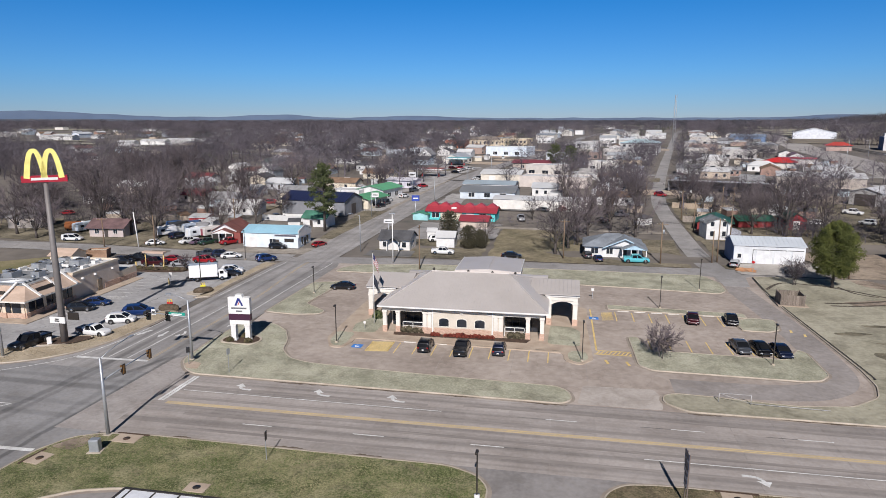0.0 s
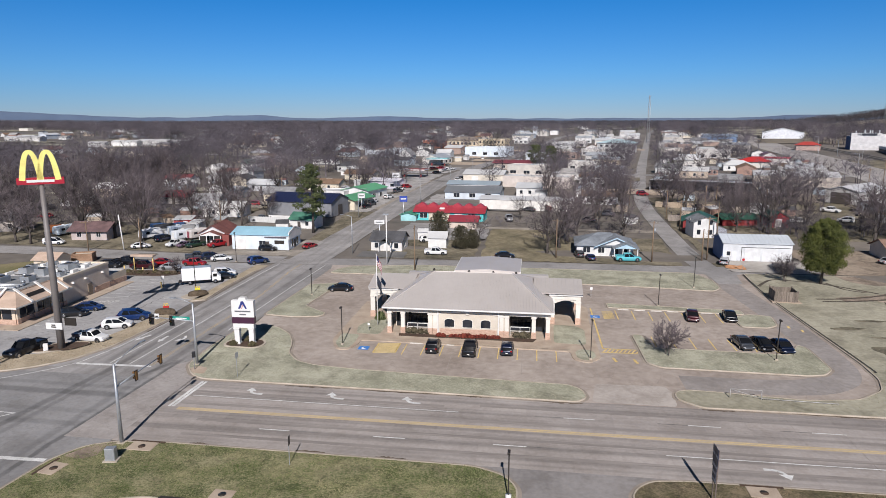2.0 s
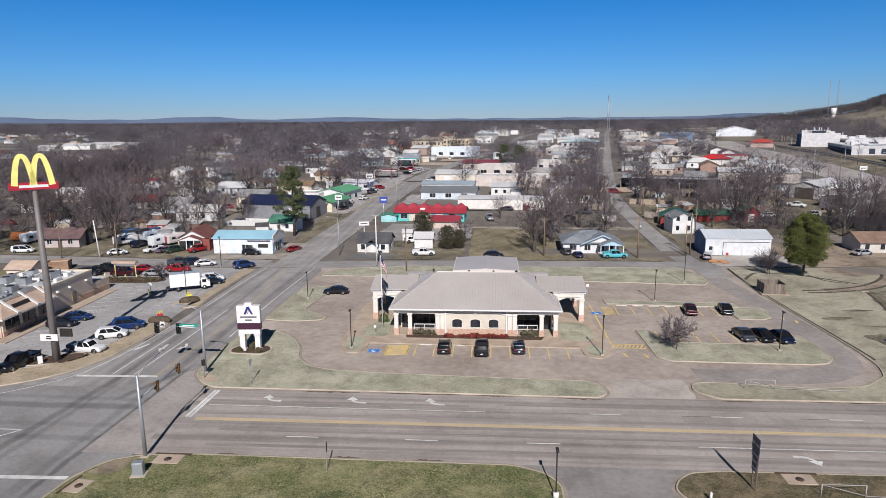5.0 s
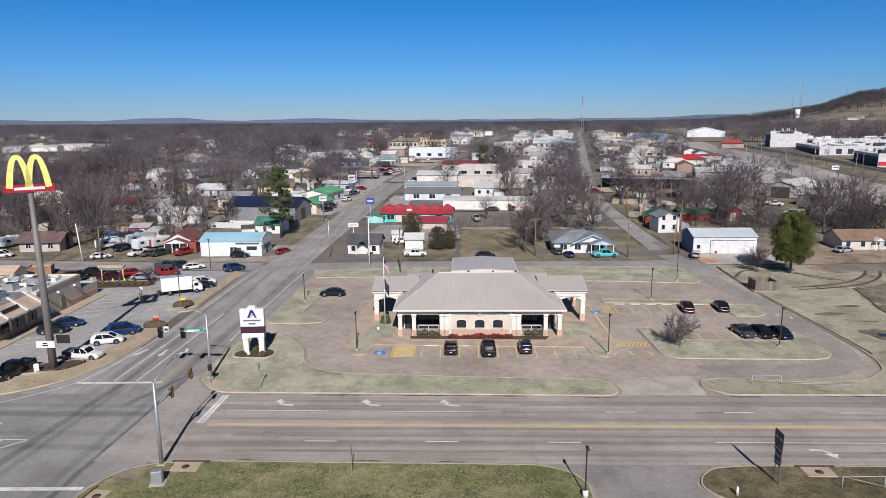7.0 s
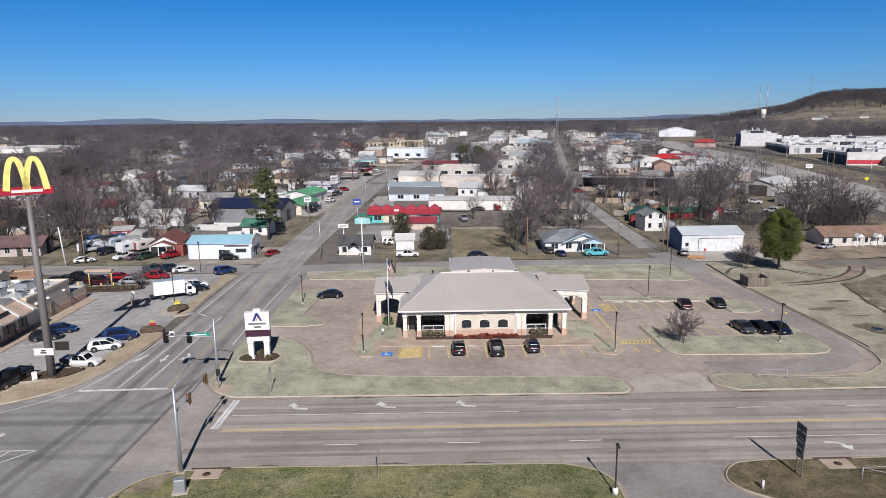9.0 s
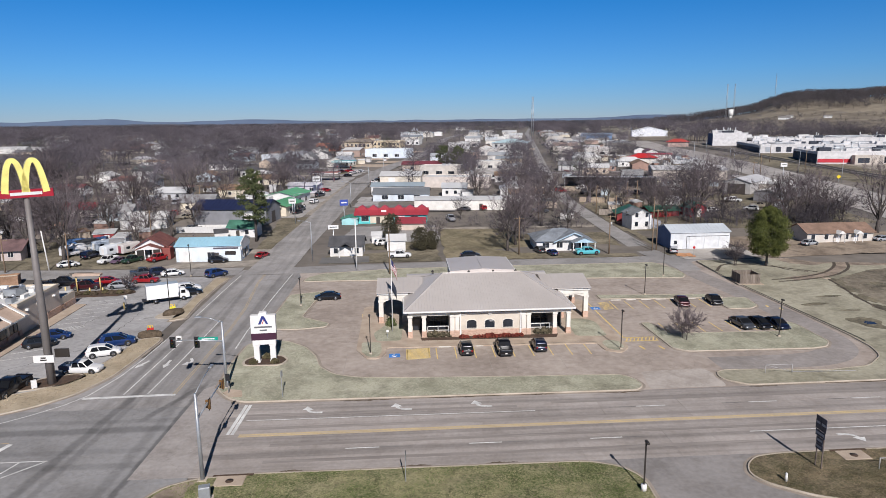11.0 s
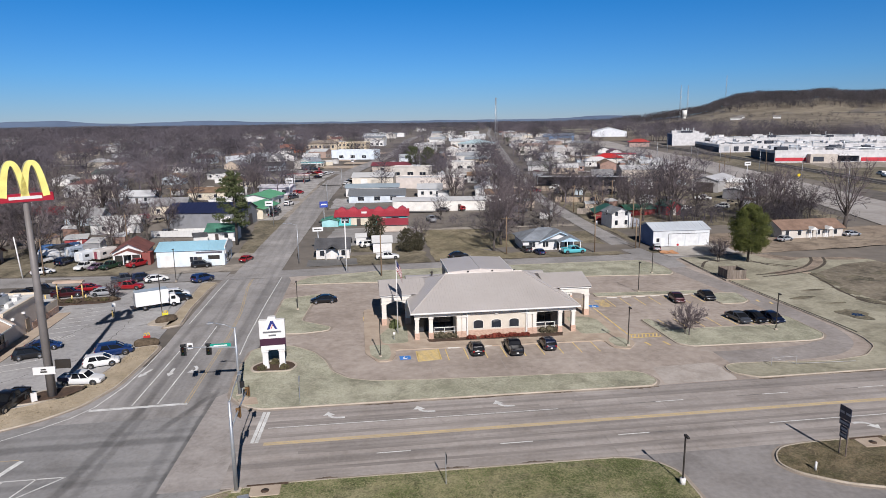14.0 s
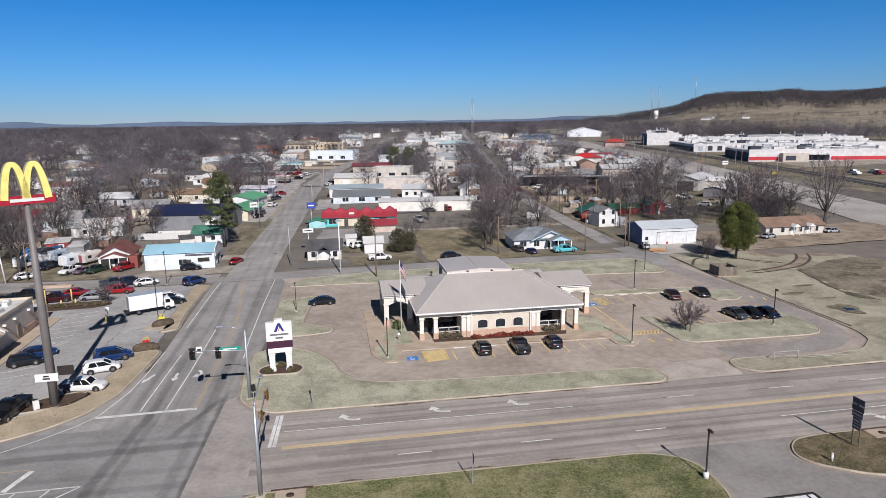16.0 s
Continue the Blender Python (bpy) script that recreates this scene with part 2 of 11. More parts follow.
def smooth(pts, n=6):
    """A curve through the points, n steps between neighbours."""
    out, q = [], [pts[0]] + list(pts) + [pts[-1]]
    for a, c, d, e in zip(q, q[1:], q[2:], q[3:]):
        for i in range(n):
            t = i / n
            out.append(tuple(0.5 * (2 * c[k] + (d[k] - a[k]) * t + (2 * a[k] - 5 * c[k] + 4 * d[k] - e[k]) * t * t + (3 * c[k] - a[k] - 3 * d[k] + e[k]) * t ** 3) for k in range(2)))
    return out + [tuple(pts[-1])]


def by_island(m, low, high):
    """Varies a material's brightness from one loose piece of a mesh to the next."""
    nt = m.node_tree
    n, l = nt.nodes, nt.links
    geo, mr, hsv = n.new("ShaderNodeNewGeometry"), n.new("ShaderNodeMapRange"), n.new("ShaderNodeHueSaturation")
    mr.inputs[3].default_value, mr.inputs[4].default_value = low, high
    p = n["Principled BSDF"].inputs["Base Color"]
    l.new(geo.outputs["Random Per Island"], mr.inputs[0]), l.new(mr.outputs[0], hsv.inputs["Value"])
    l.new(p.links[0].from_socket, hsv.inputs["Color"]), l.new(hsv.outputs[0], p)
    return m


def paint(name, c, rough=0.5, metal=0.0, var=0.12, coat=0.0):
    m = surf(name, tuple(v * (1 - var) for v in c), tuple(min(1, v * (1 + var)) for v in c), 0.8, rough, 0, metal, 9.0)
    m.node_tree.nodes["Principled BSDF"].inputs["Coat Weight"].default_value = coat
    return m


concrete_road = weathered(streaked("concrete_road", (0.29, 0.26, 0.238), (0.405, 0.368, 0.342), 0.66), 0.5, 0.88, 0)
asphalt_old = weathered(surf("asphalt_old", (0.22, 0.213, 0.208), (0.33, 0.317, 0.308), 0.10, 0.9, 0.2, fine=3.0, fine_amount=0.2), 0.35, 0.82)
TRACKS = (((-60.9, 47), (-58.5, 72), 0.5, 0.66), ((-58.5, 70), (-58.6, 97), 0.45, 0.74), ((-59.0, 48), (-57.7, 70), 0.35, 0.78), ((-51.9, 46), (-51.0, 74), 0.3, 0.55), ((-54.9, 66), (-51.2, 75), 0.4, 0.62), ((-78, 63.8), (-49, 63.9), 0.6, 0.66), ((-78, 66.2), (-50, 65.8), 0.45, 0.82), ((-78, 56.6), (-47, 56.4), 0.5, 0.78), ((-78, 59.4), (-47, 59.3), 0.45, 0.84),
          ((-52.3, 72), (-51.9, 132), 0.55, 0.74), ((-60.8, 74), (-60.2, 132), 0.4, 0.82), ((-56.0, 90), (-57.6, 132), 0.4, 0.78), ((-53.4, 46), (-52.6, 72), 0.5, 0.8))
asphalt_ns = tracked(weathered(streaked("asphalt_northbound", (0.25, 0.24, 0.232), (0.36, 0.345, 0.335), 0.8, "y"), 0.3, 0.84), TRACKS)
asphalt_dark = surf("asphalt_dark", (0.11, 0.108, 0.105), (0.17, 0.165, 0.16), 0.15, 0.92, 0.2, fine=3.0)
lot_concrete = weathered(surf("lot_concrete", (0.285, 0.238, 0.203), (0.43, 0.372, 0.326), 0.09, 0.9, 0.15, fine=1.0, fine_amount=0.3), 0.22, 0.84, 0.13)
gutter_concrete = surf("gutter_concrete", (0.22, 0.185, 0.155), (0.33, 0.285, 0.24), 0.5, 0.9, 0.1)
kerb_concrete = surf("kerb_concrete", (0.33, 0.285, 0.225), (0.47, 0.41, 0.335), 0.6, 0.9, 0.1)
walk_concrete = surf("walk_concrete", (0.33, 0.26, 0.20), (0.45, 0.37, 0.29), 0.5, 0.9, 0.1)
lawn_pale = weathered(surf("lawn_pale", (0.27, 0.268, 0.195), (0.44, 0.428, 0.33), 0.2, 0.95, 0.7, fine=4.5, fine_amount=0.45), 0.28, 0.66, 0)
lawn_green = weathered(surf("lawn_green", (0.07, 0.09, 0.026), (0.28, 0.255, 0.145), 0.28, 0.95, 0.9, fine=5.5, fine_amount=0.5), 0.9, 0.6, 0)
lawn_dry = weathered(surf("lawn_dry", (0.235, 0.22, 0.158), (0.41, 0.385, 0.297), 0.07, 0.95, 0.5, fine=1.6, fine_amount=0.25), 0.22, 0.66, 0)
yard = weathered(surf("yard_grass", (0.105, 0.092, 0.06), (0.25, 0.215, 0.15), 0.10, 0.95, 0.4, fine=1.4, fine_amount=0.3), 0.25, 0.5, 0)
gravel = weathered(surf("gravel", (0.25, 0.22, 0.185), (0.38, 0.34, 0.29), 0.25, 0.95, 0.3, fine=2.5), 0.3, 0.6, 0)
lawn_tan = surf("lawn_tan", (0.29, 0.24, 0.165), (0.42, 0.35, 0.255), 0.3, 0.95, 0.5, fine=3.5, fine_amount=0.3)
wild_ground = surf("wild_ground", (0.088, 0.078, 0.068), (0.20, 0.176, 0.15), 0.018, 0.95, 0.3, fine=0.25, fine_amount=0.25)
mulch = surf("mulch", (0.045, 0.028, 0.02), (0.09, 0.055, 0.035), 1.5, 0.95, 0.6, fine=12)
white_line = surf("white_line", (0.46, 0.455, 0.44), (0.72, 0.72, 0.70), 0.8, 0.7, fine=5)
yellow_line = surf("yellow_line", (0.52, 0.38, 0.14), (0.74, 0.55, 0.22), 0.8, 0.75, fine=5, fine_amount=0.3)
blue_paint = paint("blue_paint", (0.05, 0.20, 0.55), 0.7)
seal = surf("joint_seal", (0.25, 0.224, 0.203), (0.345, 0.314, 0.288), 0.5, 0.9)

# ---- ground, roads and lawns ----
def ground_sheet():
    xs = sorted(set([round(v) for v in np.concatenate([np.arange(-4600, -500, 170), np.arange(-500, 700, 16), np.arange(700, 1500, 50), np.arange(1500, 4700, 170)])]))
    ys = sorted(set([round(v) for v in np.concatenate([np.arange(-1500, 0, 150), np.arange(0, 800, 16), np.arange(800, 1700, 40), np.arange(1700, 4700, 150)])]))
    m = Mesh()
    vs = [(x, y, land(x, y) - 0.07) for y in ys for x in xs]
    n = len(xs)
    m.add(vs, [(j * n + i, j * n + i + 1, (j + 1) * n + i + 1, (j + 1) * n + i) for j in range(len(ys) - 1) for i in range(n - 1)], True)
    return m


tagged(part("ground", ground_sheet(), wild_ground), "dormant brown winter ground running out to the horizon", "ground", "", "structure")


def sheet(name, pts, material, z, label, category, thick=0.1):
    if area(pts) < 0:
        pts = pts[::-1]
    return lump(name, Mesh().prism(pts, z - thick, z), material, label, category)


def ribbon(name, line, width, material, label, category="road", lift=0.05, step=12.0):
    """A road along a line, on the lie of the land."""
    pts = [Vector(line[0])]
    for a, c in zip(line, line[1:]):
        a, c = Vector(a), Vector(c)
        k = max(1, int((c - a).length / step))
        pts += [a.lerp(c, (i + 1) / k) for i in range(k)]
    for _ in range(3):
        pts = [pts[0]] + [(pts[i - 1] + pts[i] * 2 + pts[i + 1]) / 4 for i in range(1, len(pts) - 1)] + [pts[-1]]
    m, vs, n = Mesh(), [], 5
    for i, p in enumerate(pts):
        d = (pts[min(i + 1, len(pts) - 1)] - pts[max(i - 1, 0)]).normalized()
        for k in range(n):
            q = p + Vector((d.y, -d.x)) * width * (k / (n - 1) - 0.5)
            vs.append((q.x, q.y, land(q.x, q.y) + lift))
    m.add(vs, [(j * n + k, j * n + k + 1, (j + 1) * n + k + 1, (j + 1) * n + k) for j in range(len(pts) - 1) for k in range(n - 1)])
    return tagged(part(name, m, material), label, category, "", "structure")


LAWNS = {}


def lawn(name, pts, material, label, r=1.0, kerb=0.16, z=0.12):
    """A raised bed of grass behind a concrete kerb."""
    if area(pts) < 0:
        pts = pts[::-1]
    out = rounded(pts, r) if r else pts
    inn = inset(out, kerb)
    LAWNS[name] = inn
    lump(name, Mesh().prism(inn, -0.05, z), material, label, "lawn")
    m = Mesh()
    mid = inset(out, 0.03)
    m.loft([[(x, y, -0.05) for x, y in out], [(x, y, z - 0.01) for x, y in out], [(x, y, z + 0.03) for x, y in mid], [(x, y, z + 0.03) for x, y in inn], [(x, y, -0.05) for x, y in inn]], cap=False)
    m.loft([[(x, y, -0.05) for x, y in inn], [(x, y, -0.05) for x, y in out]], cap=False)
    lump(name.replace("lawn", "kerb"), m, kerb_concrete, "pale weathered concrete kerb round a lawn", "kerb")
    # gutter pan
    g = inset(out, -0.35)
    lump(name.replace("lawn", "gutter"), Mesh().loft([[(x, y, -0.05) for x, y in out], [(x, y, 0.012) for x, y in out], [(x, y, 0.006) for x, y in g], [(x, y, -0.05) for x, y in g]], cap=False), gutter_concrete, "concrete gutter pan along the kerb", "gutter")


# carriageways
asphalt_cross = weathered(surf("asphalt_cross", (0.20, 0.196, 0.194), (0.29, 0.285, 0.283), 0.12, 0.9, 0.15, fine=2.2, fine_amount=0.25), 0.25, 0.88)
tracked(asphalt_cross, TRACKS)
sheet("road_west", [(-400, 53.8), (-51.6, 53.8), (-51.0, 69.1), (-400, 69.1)], asphalt_cross, 0.0, "worn grey asphalt crossing with dark tyre tracks", "road")
sheet("junction_concrete", [(-51.6, 53.8), (-46.2, 53.8), (-46.2, 69.1), (-49.0, 75.5), (-49.4, 75.5), (-50.8, 73.8), (-51.0, 69.1)], weathered(surf("junction_concrete", (0.27, 0.246, 0.23), (0.37, 0.342, 0.322), 0.2, 0.9, 0.15, fine=2.0, fine_amount=0.3), 0.35, 0.84, 0.2), 0.001, "pinkish worn concrete at the junction's corner", "road")
sheet("road_south", [(-76, -60), (-50, -60), (-46.2, 46), (-46.2, 53.796), (-76, 53.796)], asphalt_cross, 0.0, "worn grey asphalt street running south", "road")
sheet("road_main_start", [(-80, 69.1), (-51.0, 69.1), (-50.8, 73.8), (-49.4, 75.5), (-48.2, 96), (-48.0, 131), (-49.8, 139), (-61.8, 139), (-62.4, 131), (-62, 86)], asphalt_ns, 0.0, "worn grey asphalt main street with turn lanes", "road")
ribbon("road_main", [(-56.0, 134), (-56.2, 150), (-55.1, 163), (-53.6, 185), (-52.4, 205), (-51.2, 228), (-50.2, 257), (-47.2, 292), (-44.9, 322)], 9.6, asphalt_ns, "grey asphalt main street running into town", lift=0.06)
ribbon("road_main_far", [(-47.0, 297), (-42, 335), (-34.5, 380), (-22.4, 425), (1.3, 553), (19.6, 726), (70, 1000), (220, 1500)], 8.8, asphalt_ns, "grey asphalt main street on its way out of town", lift=0.34)
sheet("bank_lot", [(-46.2, 69.1), (40, 69.1), (40, 139), (-49.8, 139), (-48.0, 131), (-48.2, 96)], lot_concrete, -0.002, "brownish weathered concrete car park", "car park")
sheet("drive_south", [(-52, -60), (60, -60), (60, 46), (9.5, 53.8), (-9.5, 53.8), (-9.5, 46), (-46, 46)], weathered(surf("drive_asphalt", (0.195, 0.182, 0.174), (0.285, 0.268, 0.258), 0.15, 0.9, 0.15, fine=2.0, fine_amount=0.3), 0.4, 0.88, 0), -0.004, "concrete driveway", "driveway")
ribbon("side_street_east", [(-51.5, 137.4), (-28, 139.8), (0, 139.8), (34, 139.4)], 6.6, asphalt_old, "narrow grey asphalt side street", lift=0.02)
ribbon("side_street_west", [(-62, 137.8), (-80, 137.6), (-110, 138.6), (-145, 136.5), (-230, 131)], 7.6, asphalt_old, "narrow grey asphalt side street", lift=0.02)
ribbon("street_back", [(33.2, 138), (31.0, 150), (31.4, 165), (32.6, 189), (32.6, 221), (35.6, 250), (43, 300), (59, 395), (93, 590), (150, 920), (290, 1600)], 5.2, asphalt_old, "long straight grey asphalt back street", lift=0.05)
ribbon("highway", [(96, 60), (108, 110), (119, 145), (129, 180), (141, 242), (152, 300), (165, 376), (171, 430), (184, 545), (206, 650), (250, 850), (317, 1236)], 24, weathered(surf("asphalt_pale", (0.285, 0.265, 0.248), (0.385, 0.362, 0.34), 0.05, 0.9, 0.1, fine=0.6), 0.12, 0.85, 0), "wide pale highway", lift=0.09)
RAILS = [(150, 60), (170, 160), (182, 231), (189, 285), (196, 335), (203, 400), (211, 480), (219, 560), (242, 757), (290, 1058)]
ballast = surf("ballast", (0.10, 0.093, 0.086), (0.17, 0.158, 0.146), 0.3, 0.95, 0.4, fine=4)
ribbon("railway", RAILS, 9.5, ballast, "grey ballast bed of a double railway", "railway", lift=0.2)
for o in (-2.4, 2.4):
    ribbon("railway_track", [(x + o, y) for x, y in RAILS], 2.5, surf("track_dark", (0.022, 0.02, 0.018), (0.055, 0.05, 0.045), 0.3, 0.95, 0.4, fine=4), "dark railway track with oiled sleepers", "railway", lift=0.32)
ribbon("road_cross", [(-420, 470), (-120, 420), (-34, 345), (60, 330), (160, 330)], 7, asphalt_old, "grey cross street in town", lift=0.05)

sheet("junction", [(27, 136.3), (31.6, 135.6), (31.8, 128), (36.4, 128), (37.6, 136), (39.4, 137.1), (57, 138.1), (57, 143.4), (27, 143.0)], asphalt_old, 0.03, "worn grey asphalt street junction", "road")
# restaurant car park
sheet("restaurant_lot", [(-125, 71), (-66, 71), (-64, 96), (-65, 133.5), (-125, 133.5)], weathered(surf("asphalt_lot", (0.275, 0.27, 0.27), (0.395, 0.388, 0.385), 0.09, 0.9, 0.15, fine=1.5, fine_amount=0.3), 0.3, 0.82), 0.003, "worn grey asphalt restaurant car park", "car park")

# lawns behind kerbs
lawn("lawn_corner", [(-49.2, 73.6), (-47.2, 70.8), (-45.2, 69.5), (-26, 69.3), (1.0, 68.9), (2.2, 70.3), (1.7, 72.6), (0.2, 73.8), (-12, 74.3), (-26, 75.1), (-32.5, 75.8), (-35.4, 77), (-37.6, 79.8), (-38.5, 83.5), (-40.4, 87.4), (-43.4, 90.3), (-46.5, 91.2), (-49.2, 89.5), (-49.7, 81)], lawn_pale, "pale dormant lawn at the street corner")
lawn("lawn_west", [(-48.4, 96.4), (-43, 95.7), (-38.8, 96.6), (-38.4, 98.4), (-43.3, 102.3), (-42.4, 112.5), (-39.5, 114.5), (-39, 117.5), (-42, 118.6), (-47.8, 116.5)], lawn_pale, "pale dormant lawn beside the main street", 0.8)
lawn("lawn_north", [(-47, 126.6), (-38, 126.5), (14, 123.2), (29.5, 121.6), (31.2, 124), (31.4, 130), (29, 136.2), (0, 136.4), (-28, 136.4), (-44, 133.3), (-46.5, 130)], lawn_pale, "pale dormant lawn strip along the side street")
lawn("lawn_lot_island", [(10.4, 93.8), (11.9, 94.0), (12.8, 88.6), (30.4, 88.0), (33.2, 92.4), (34.0, 91.2), (33.9, 83), (32.4, 81.1), (30.2, 80.5), (12.4, 80.9), (10.7, 82.4)], lawn_pale, "pale dormant lawn island in the car park", 0.6)
lawn("lawn_lot_end", [(27.6, 104.8), (27.9, 99.9), (31.8, 99.8), (33.6, 101.2), (34.3, 106.2), (31, 106.9)], lawn_pale, "pale dormant lawn island at the end of a parking row", 0.6)
lawn("lawn_lot_strip", [(8.4, 107.9), (30.4, 106.6), (30.4, 109.0), (8.4, 110.6)], lawn_pale, "narrow dormant lawn strip between parking and drive", 0.5)
lawn("lawn_east", [(12.1, 71.3), (12.5, 73.4), (14, 74.1), (18, 73.9), (27, 72.9), (33, 73.9), (36.8, 77), (38.1, 80.5), (38.5, 86), (37.8, 113), (37.8, 122), (39.2, 137), (110, 137), (76, 69.5), (14.6, 69.2)], lawn_dry, "broad dry tan lawn beside the car park", 1.0)
lawn("lawn_south", [(-49.5, 49.2), (-48, 52.1), (-45.4, 53.4), (-40, 53.9), (-9.5, 53.6), (-6.6, 52.4), (-5.3, 50.5), (-5.4, 46), (-6.2, 44.2), (-30, 44.2), (-36.8, 44.7), (-40.5, 43.6), (-51, 36)], lawn_green, "patchy green and brown lawn in the foreground")
lawn("lawn_southeast", [(4.2, 50.2), (4.9, 51.9), (6.4, 53.2), (9.5, 53.6), (60, 53.9), (60, 41), (20, 44.2), (12, 44.9), (8, 46.4), (5, 48.6)], weathered(surf("lawn_brown", (0.07, 0.065, 0.03), (0.205, 0.162, 0.10), 0.35, 0.95, 0.9, fine=5.5, fine_amount=0.5), 0.9, 0.55, 0), "patchy brown and green lawn beside the driveway")
lawn("lawn_verge_south", [(-110, 64.5), (-85, 66.6), (-72, 68.2), (-68.5, 70.4), (-65.6, 73.6), (-63.6, 79), (-63, 86), (-62.6, 92.6), (-63.2, 94), (-66, 93.4), (-66.6, 85.4), (-68.4, 77.5), (-71.2, 74.9), (-76, 73), (-110, 71)], lawn_tan, "tan dormant grass verge round the restaurant car park", 1.2)
lawn("lawn_verge_north", [(-64.9, 102), (-62.6, 103.4), (-63.3, 113), (-63.2, 126), (-62.6, 131.5), (-65.6, 132), (-65.2, 117)], lawn_tan, "tan dormant grass verge along the main street", 0.6)
lawn("lawn_field", [(-170, 106), (-116, 106), (-114, 131), (-170, 131)], surf("lawn_field_mix", (0.13, 0.125, 0.05), (0.25, 0.21, 0.12), 0.15, 0.95, 0.4, fine=2), "mown dormant field behind the restaurant", 1.0)


def patch(name, a, b, c, d, material, label, category="ground", lift=0.03, n=10):
    """A four-cornered piece of ground that follows the lie of the land."""
    m, vs = Mesh(), []
    q = random.Random(name + str(a))
    for j in range(n + 1):
        for i in range(n + 1):
            u, v = i / n, j / n
            p = (Vector(a) * (1 - u) + Vector(b) * u) * (1 - v) + (Vector(d) * (1 - u) + Vector(c) * u) * v
            if i in (0, n) or j in (0, n):
                p += Vector((q.uniform(-0.5, 0.5), q.uniform(-0.5, 0.5)))
            vs.append((p.x, p.y, land(p.x, p.y) + lift))
    k = n + 1
    m.add(vs, [(j * k + i, j * k + i + 1, (j + 1) * k + i + 1, (j + 1) * k + i) for j in range(n) for i in range(n)])
    tagged(part(name, m, material), label, category, "", "structure")


patch("vacant_lot", (-17, 143.8), (6, 143.8), (4, 182), (-16, 182), weathered(surf("vacant_grass", (0.135, 0.118, 0.068), (0.285, 0.24, 0.155), 0.09, 0.95, 0.4, fine=1.2), 0.2, 0.55, 0), "vacant grassy lot with dry patches", "lawn")
patch("store_apron", (-84, 142.2), (-58, 142.2), (-57, 161), (-63.8, 161), gravel, "pale gravel apron round the store", lift=0.02)
patch("yard_west", (-170, 142.6), (-84, 142.6), (-84, 172), (-170, 172), yard, "dormant yard grass along the side street", "lawn", 0.015)
patch("yard_pines", (-63.5, 161), (-58.9, 161), (-55.8, 208), (-66, 208), yard, "dormant grass along the main street", "lawn", 0.025)
patch("yard_office", (-45.6, 143.2), (-18, 143.6), (-18, 178), (-43, 178), yard, "dormant grass round the office", "lawn", 0.015)
patch("market_lot", (-43.4, 163.5), (-17, 168), (-17, 189), (-41.5, 189), asphalt_old, "worn asphalt car park before the market", "car park", 0.03)
patch("yard_house", (4, 143.6), (28.4, 143.2), (29, 172), (4, 172), yard, "dormant yard grass round the bungalow", "lawn", 0.02)
patch("lane_back", (-20, 182.5), (29, 180), (29, 183), (-20, 185.5), gravel, "narrow gravel lane between the yards", "lane", 0.04)
patch("yard_east", (35.6, 143.5), (38, 143.5), (38, 172), (35.8, 172), yard, "dormant grass beside the back street", "lawn", 0.02, 5)
patch("garage_apron", (37, 138.5), (56, 138.0), (56, 149), (38, 149), surf("apron_concrete", (0.30, 0.28, 0.25), (0.42, 0.39, 0.36), 0.2, 0.9, 0.1, fine=1.5), "pale concrete apron before the garage", "driveway", 0.13)
patch("yard_garage", (56, 137.4), (112, 137.4), (112, 160), (54, 160), weathered(surf("worn_yard", (0.20, 0.155, 0.115), (0.33, 0.27, 0.205), 0.12, 0.95, 0.3, fine=1.5), 0.3, 0.55, 0), "worn brown yard with patches of dead grass", "ground", 0.14)
patch("clay_heap", (37.2, 141.2), (41.0, 140.6), (41.2, 144.6), (37.6, 144.9), surf("orange_clay", (0.42, 0.20, 0.09), (0.58, 0.30, 0.15), 0.8, 0.95, 0.3), "patch of raw orange clay beside the garage", "ground", 0.18, 6)
patch("main_shops_lot", (-62, 214), (-55.6, 212), (-52, 300), (-58, 304), gravel, "pale parking apron along the main street", "car park", 0.03)
patch("yard_back", (34.5, 172), (110, 172), (120, 250), (38.5, 250), yard, "rough dormant grass behind the garage", "lawn", 0.012, 14)
patch("shed_lot", (40, 252), (100, 240), (104, 262), (44, 278), surf("storage_yard", (0.15, 0.12, 0.095), (0.27, 0.23, 0.19), 0.12, 0.95, 0.3, fine=1.2), "muddy storage yard with tyre ruts", "ground", 0.03)
patch("highway_verge", (150, 60), (215, 60), (240, 420), (178, 420), yard, "dormant verge between highway and railway", "lawn", 0.015, 20)
patch("factory_yard", (206, 300), (330, 300), (330, 360), (216, 352), gravel, "pale factory yard", "ground", 0.05)


def hill_field():
    """Open pasture on the flank of the ridge."""
    m, vs, n, k = Mesh(), [], 40, 26
    for j in range(k + 1):
        for i in range(n + 1):
            a, r = radians(19 + 45 * i / n), 660 + 640 * j / k
            x, y = math.sin(a) * r - 20, math.cos(a) * r
            vs.append((x, y, land(x, y) + 0.35))
    m.add(vs, [(j * (n + 1) + i, j * (n + 1) + i + 1, (j + 1) * (n + 1) + i + 1, (j + 1) * (n + 1) + i) for j in range(k) for i in range(n)], True)
    return m


tagged(part("hill_pasture", hill_field(), weathered(surf("pasture", (0.16, 0.135, 0.10), (0.27, 0.232, 0.175), 0.012, 0.95, fine=0.09, fine_amount=0.35, stretch=(0.6, 1.8, 1)), 0.02, 0.62, 0)), "tan winter pasture on the hillside", "field", "", "structure")


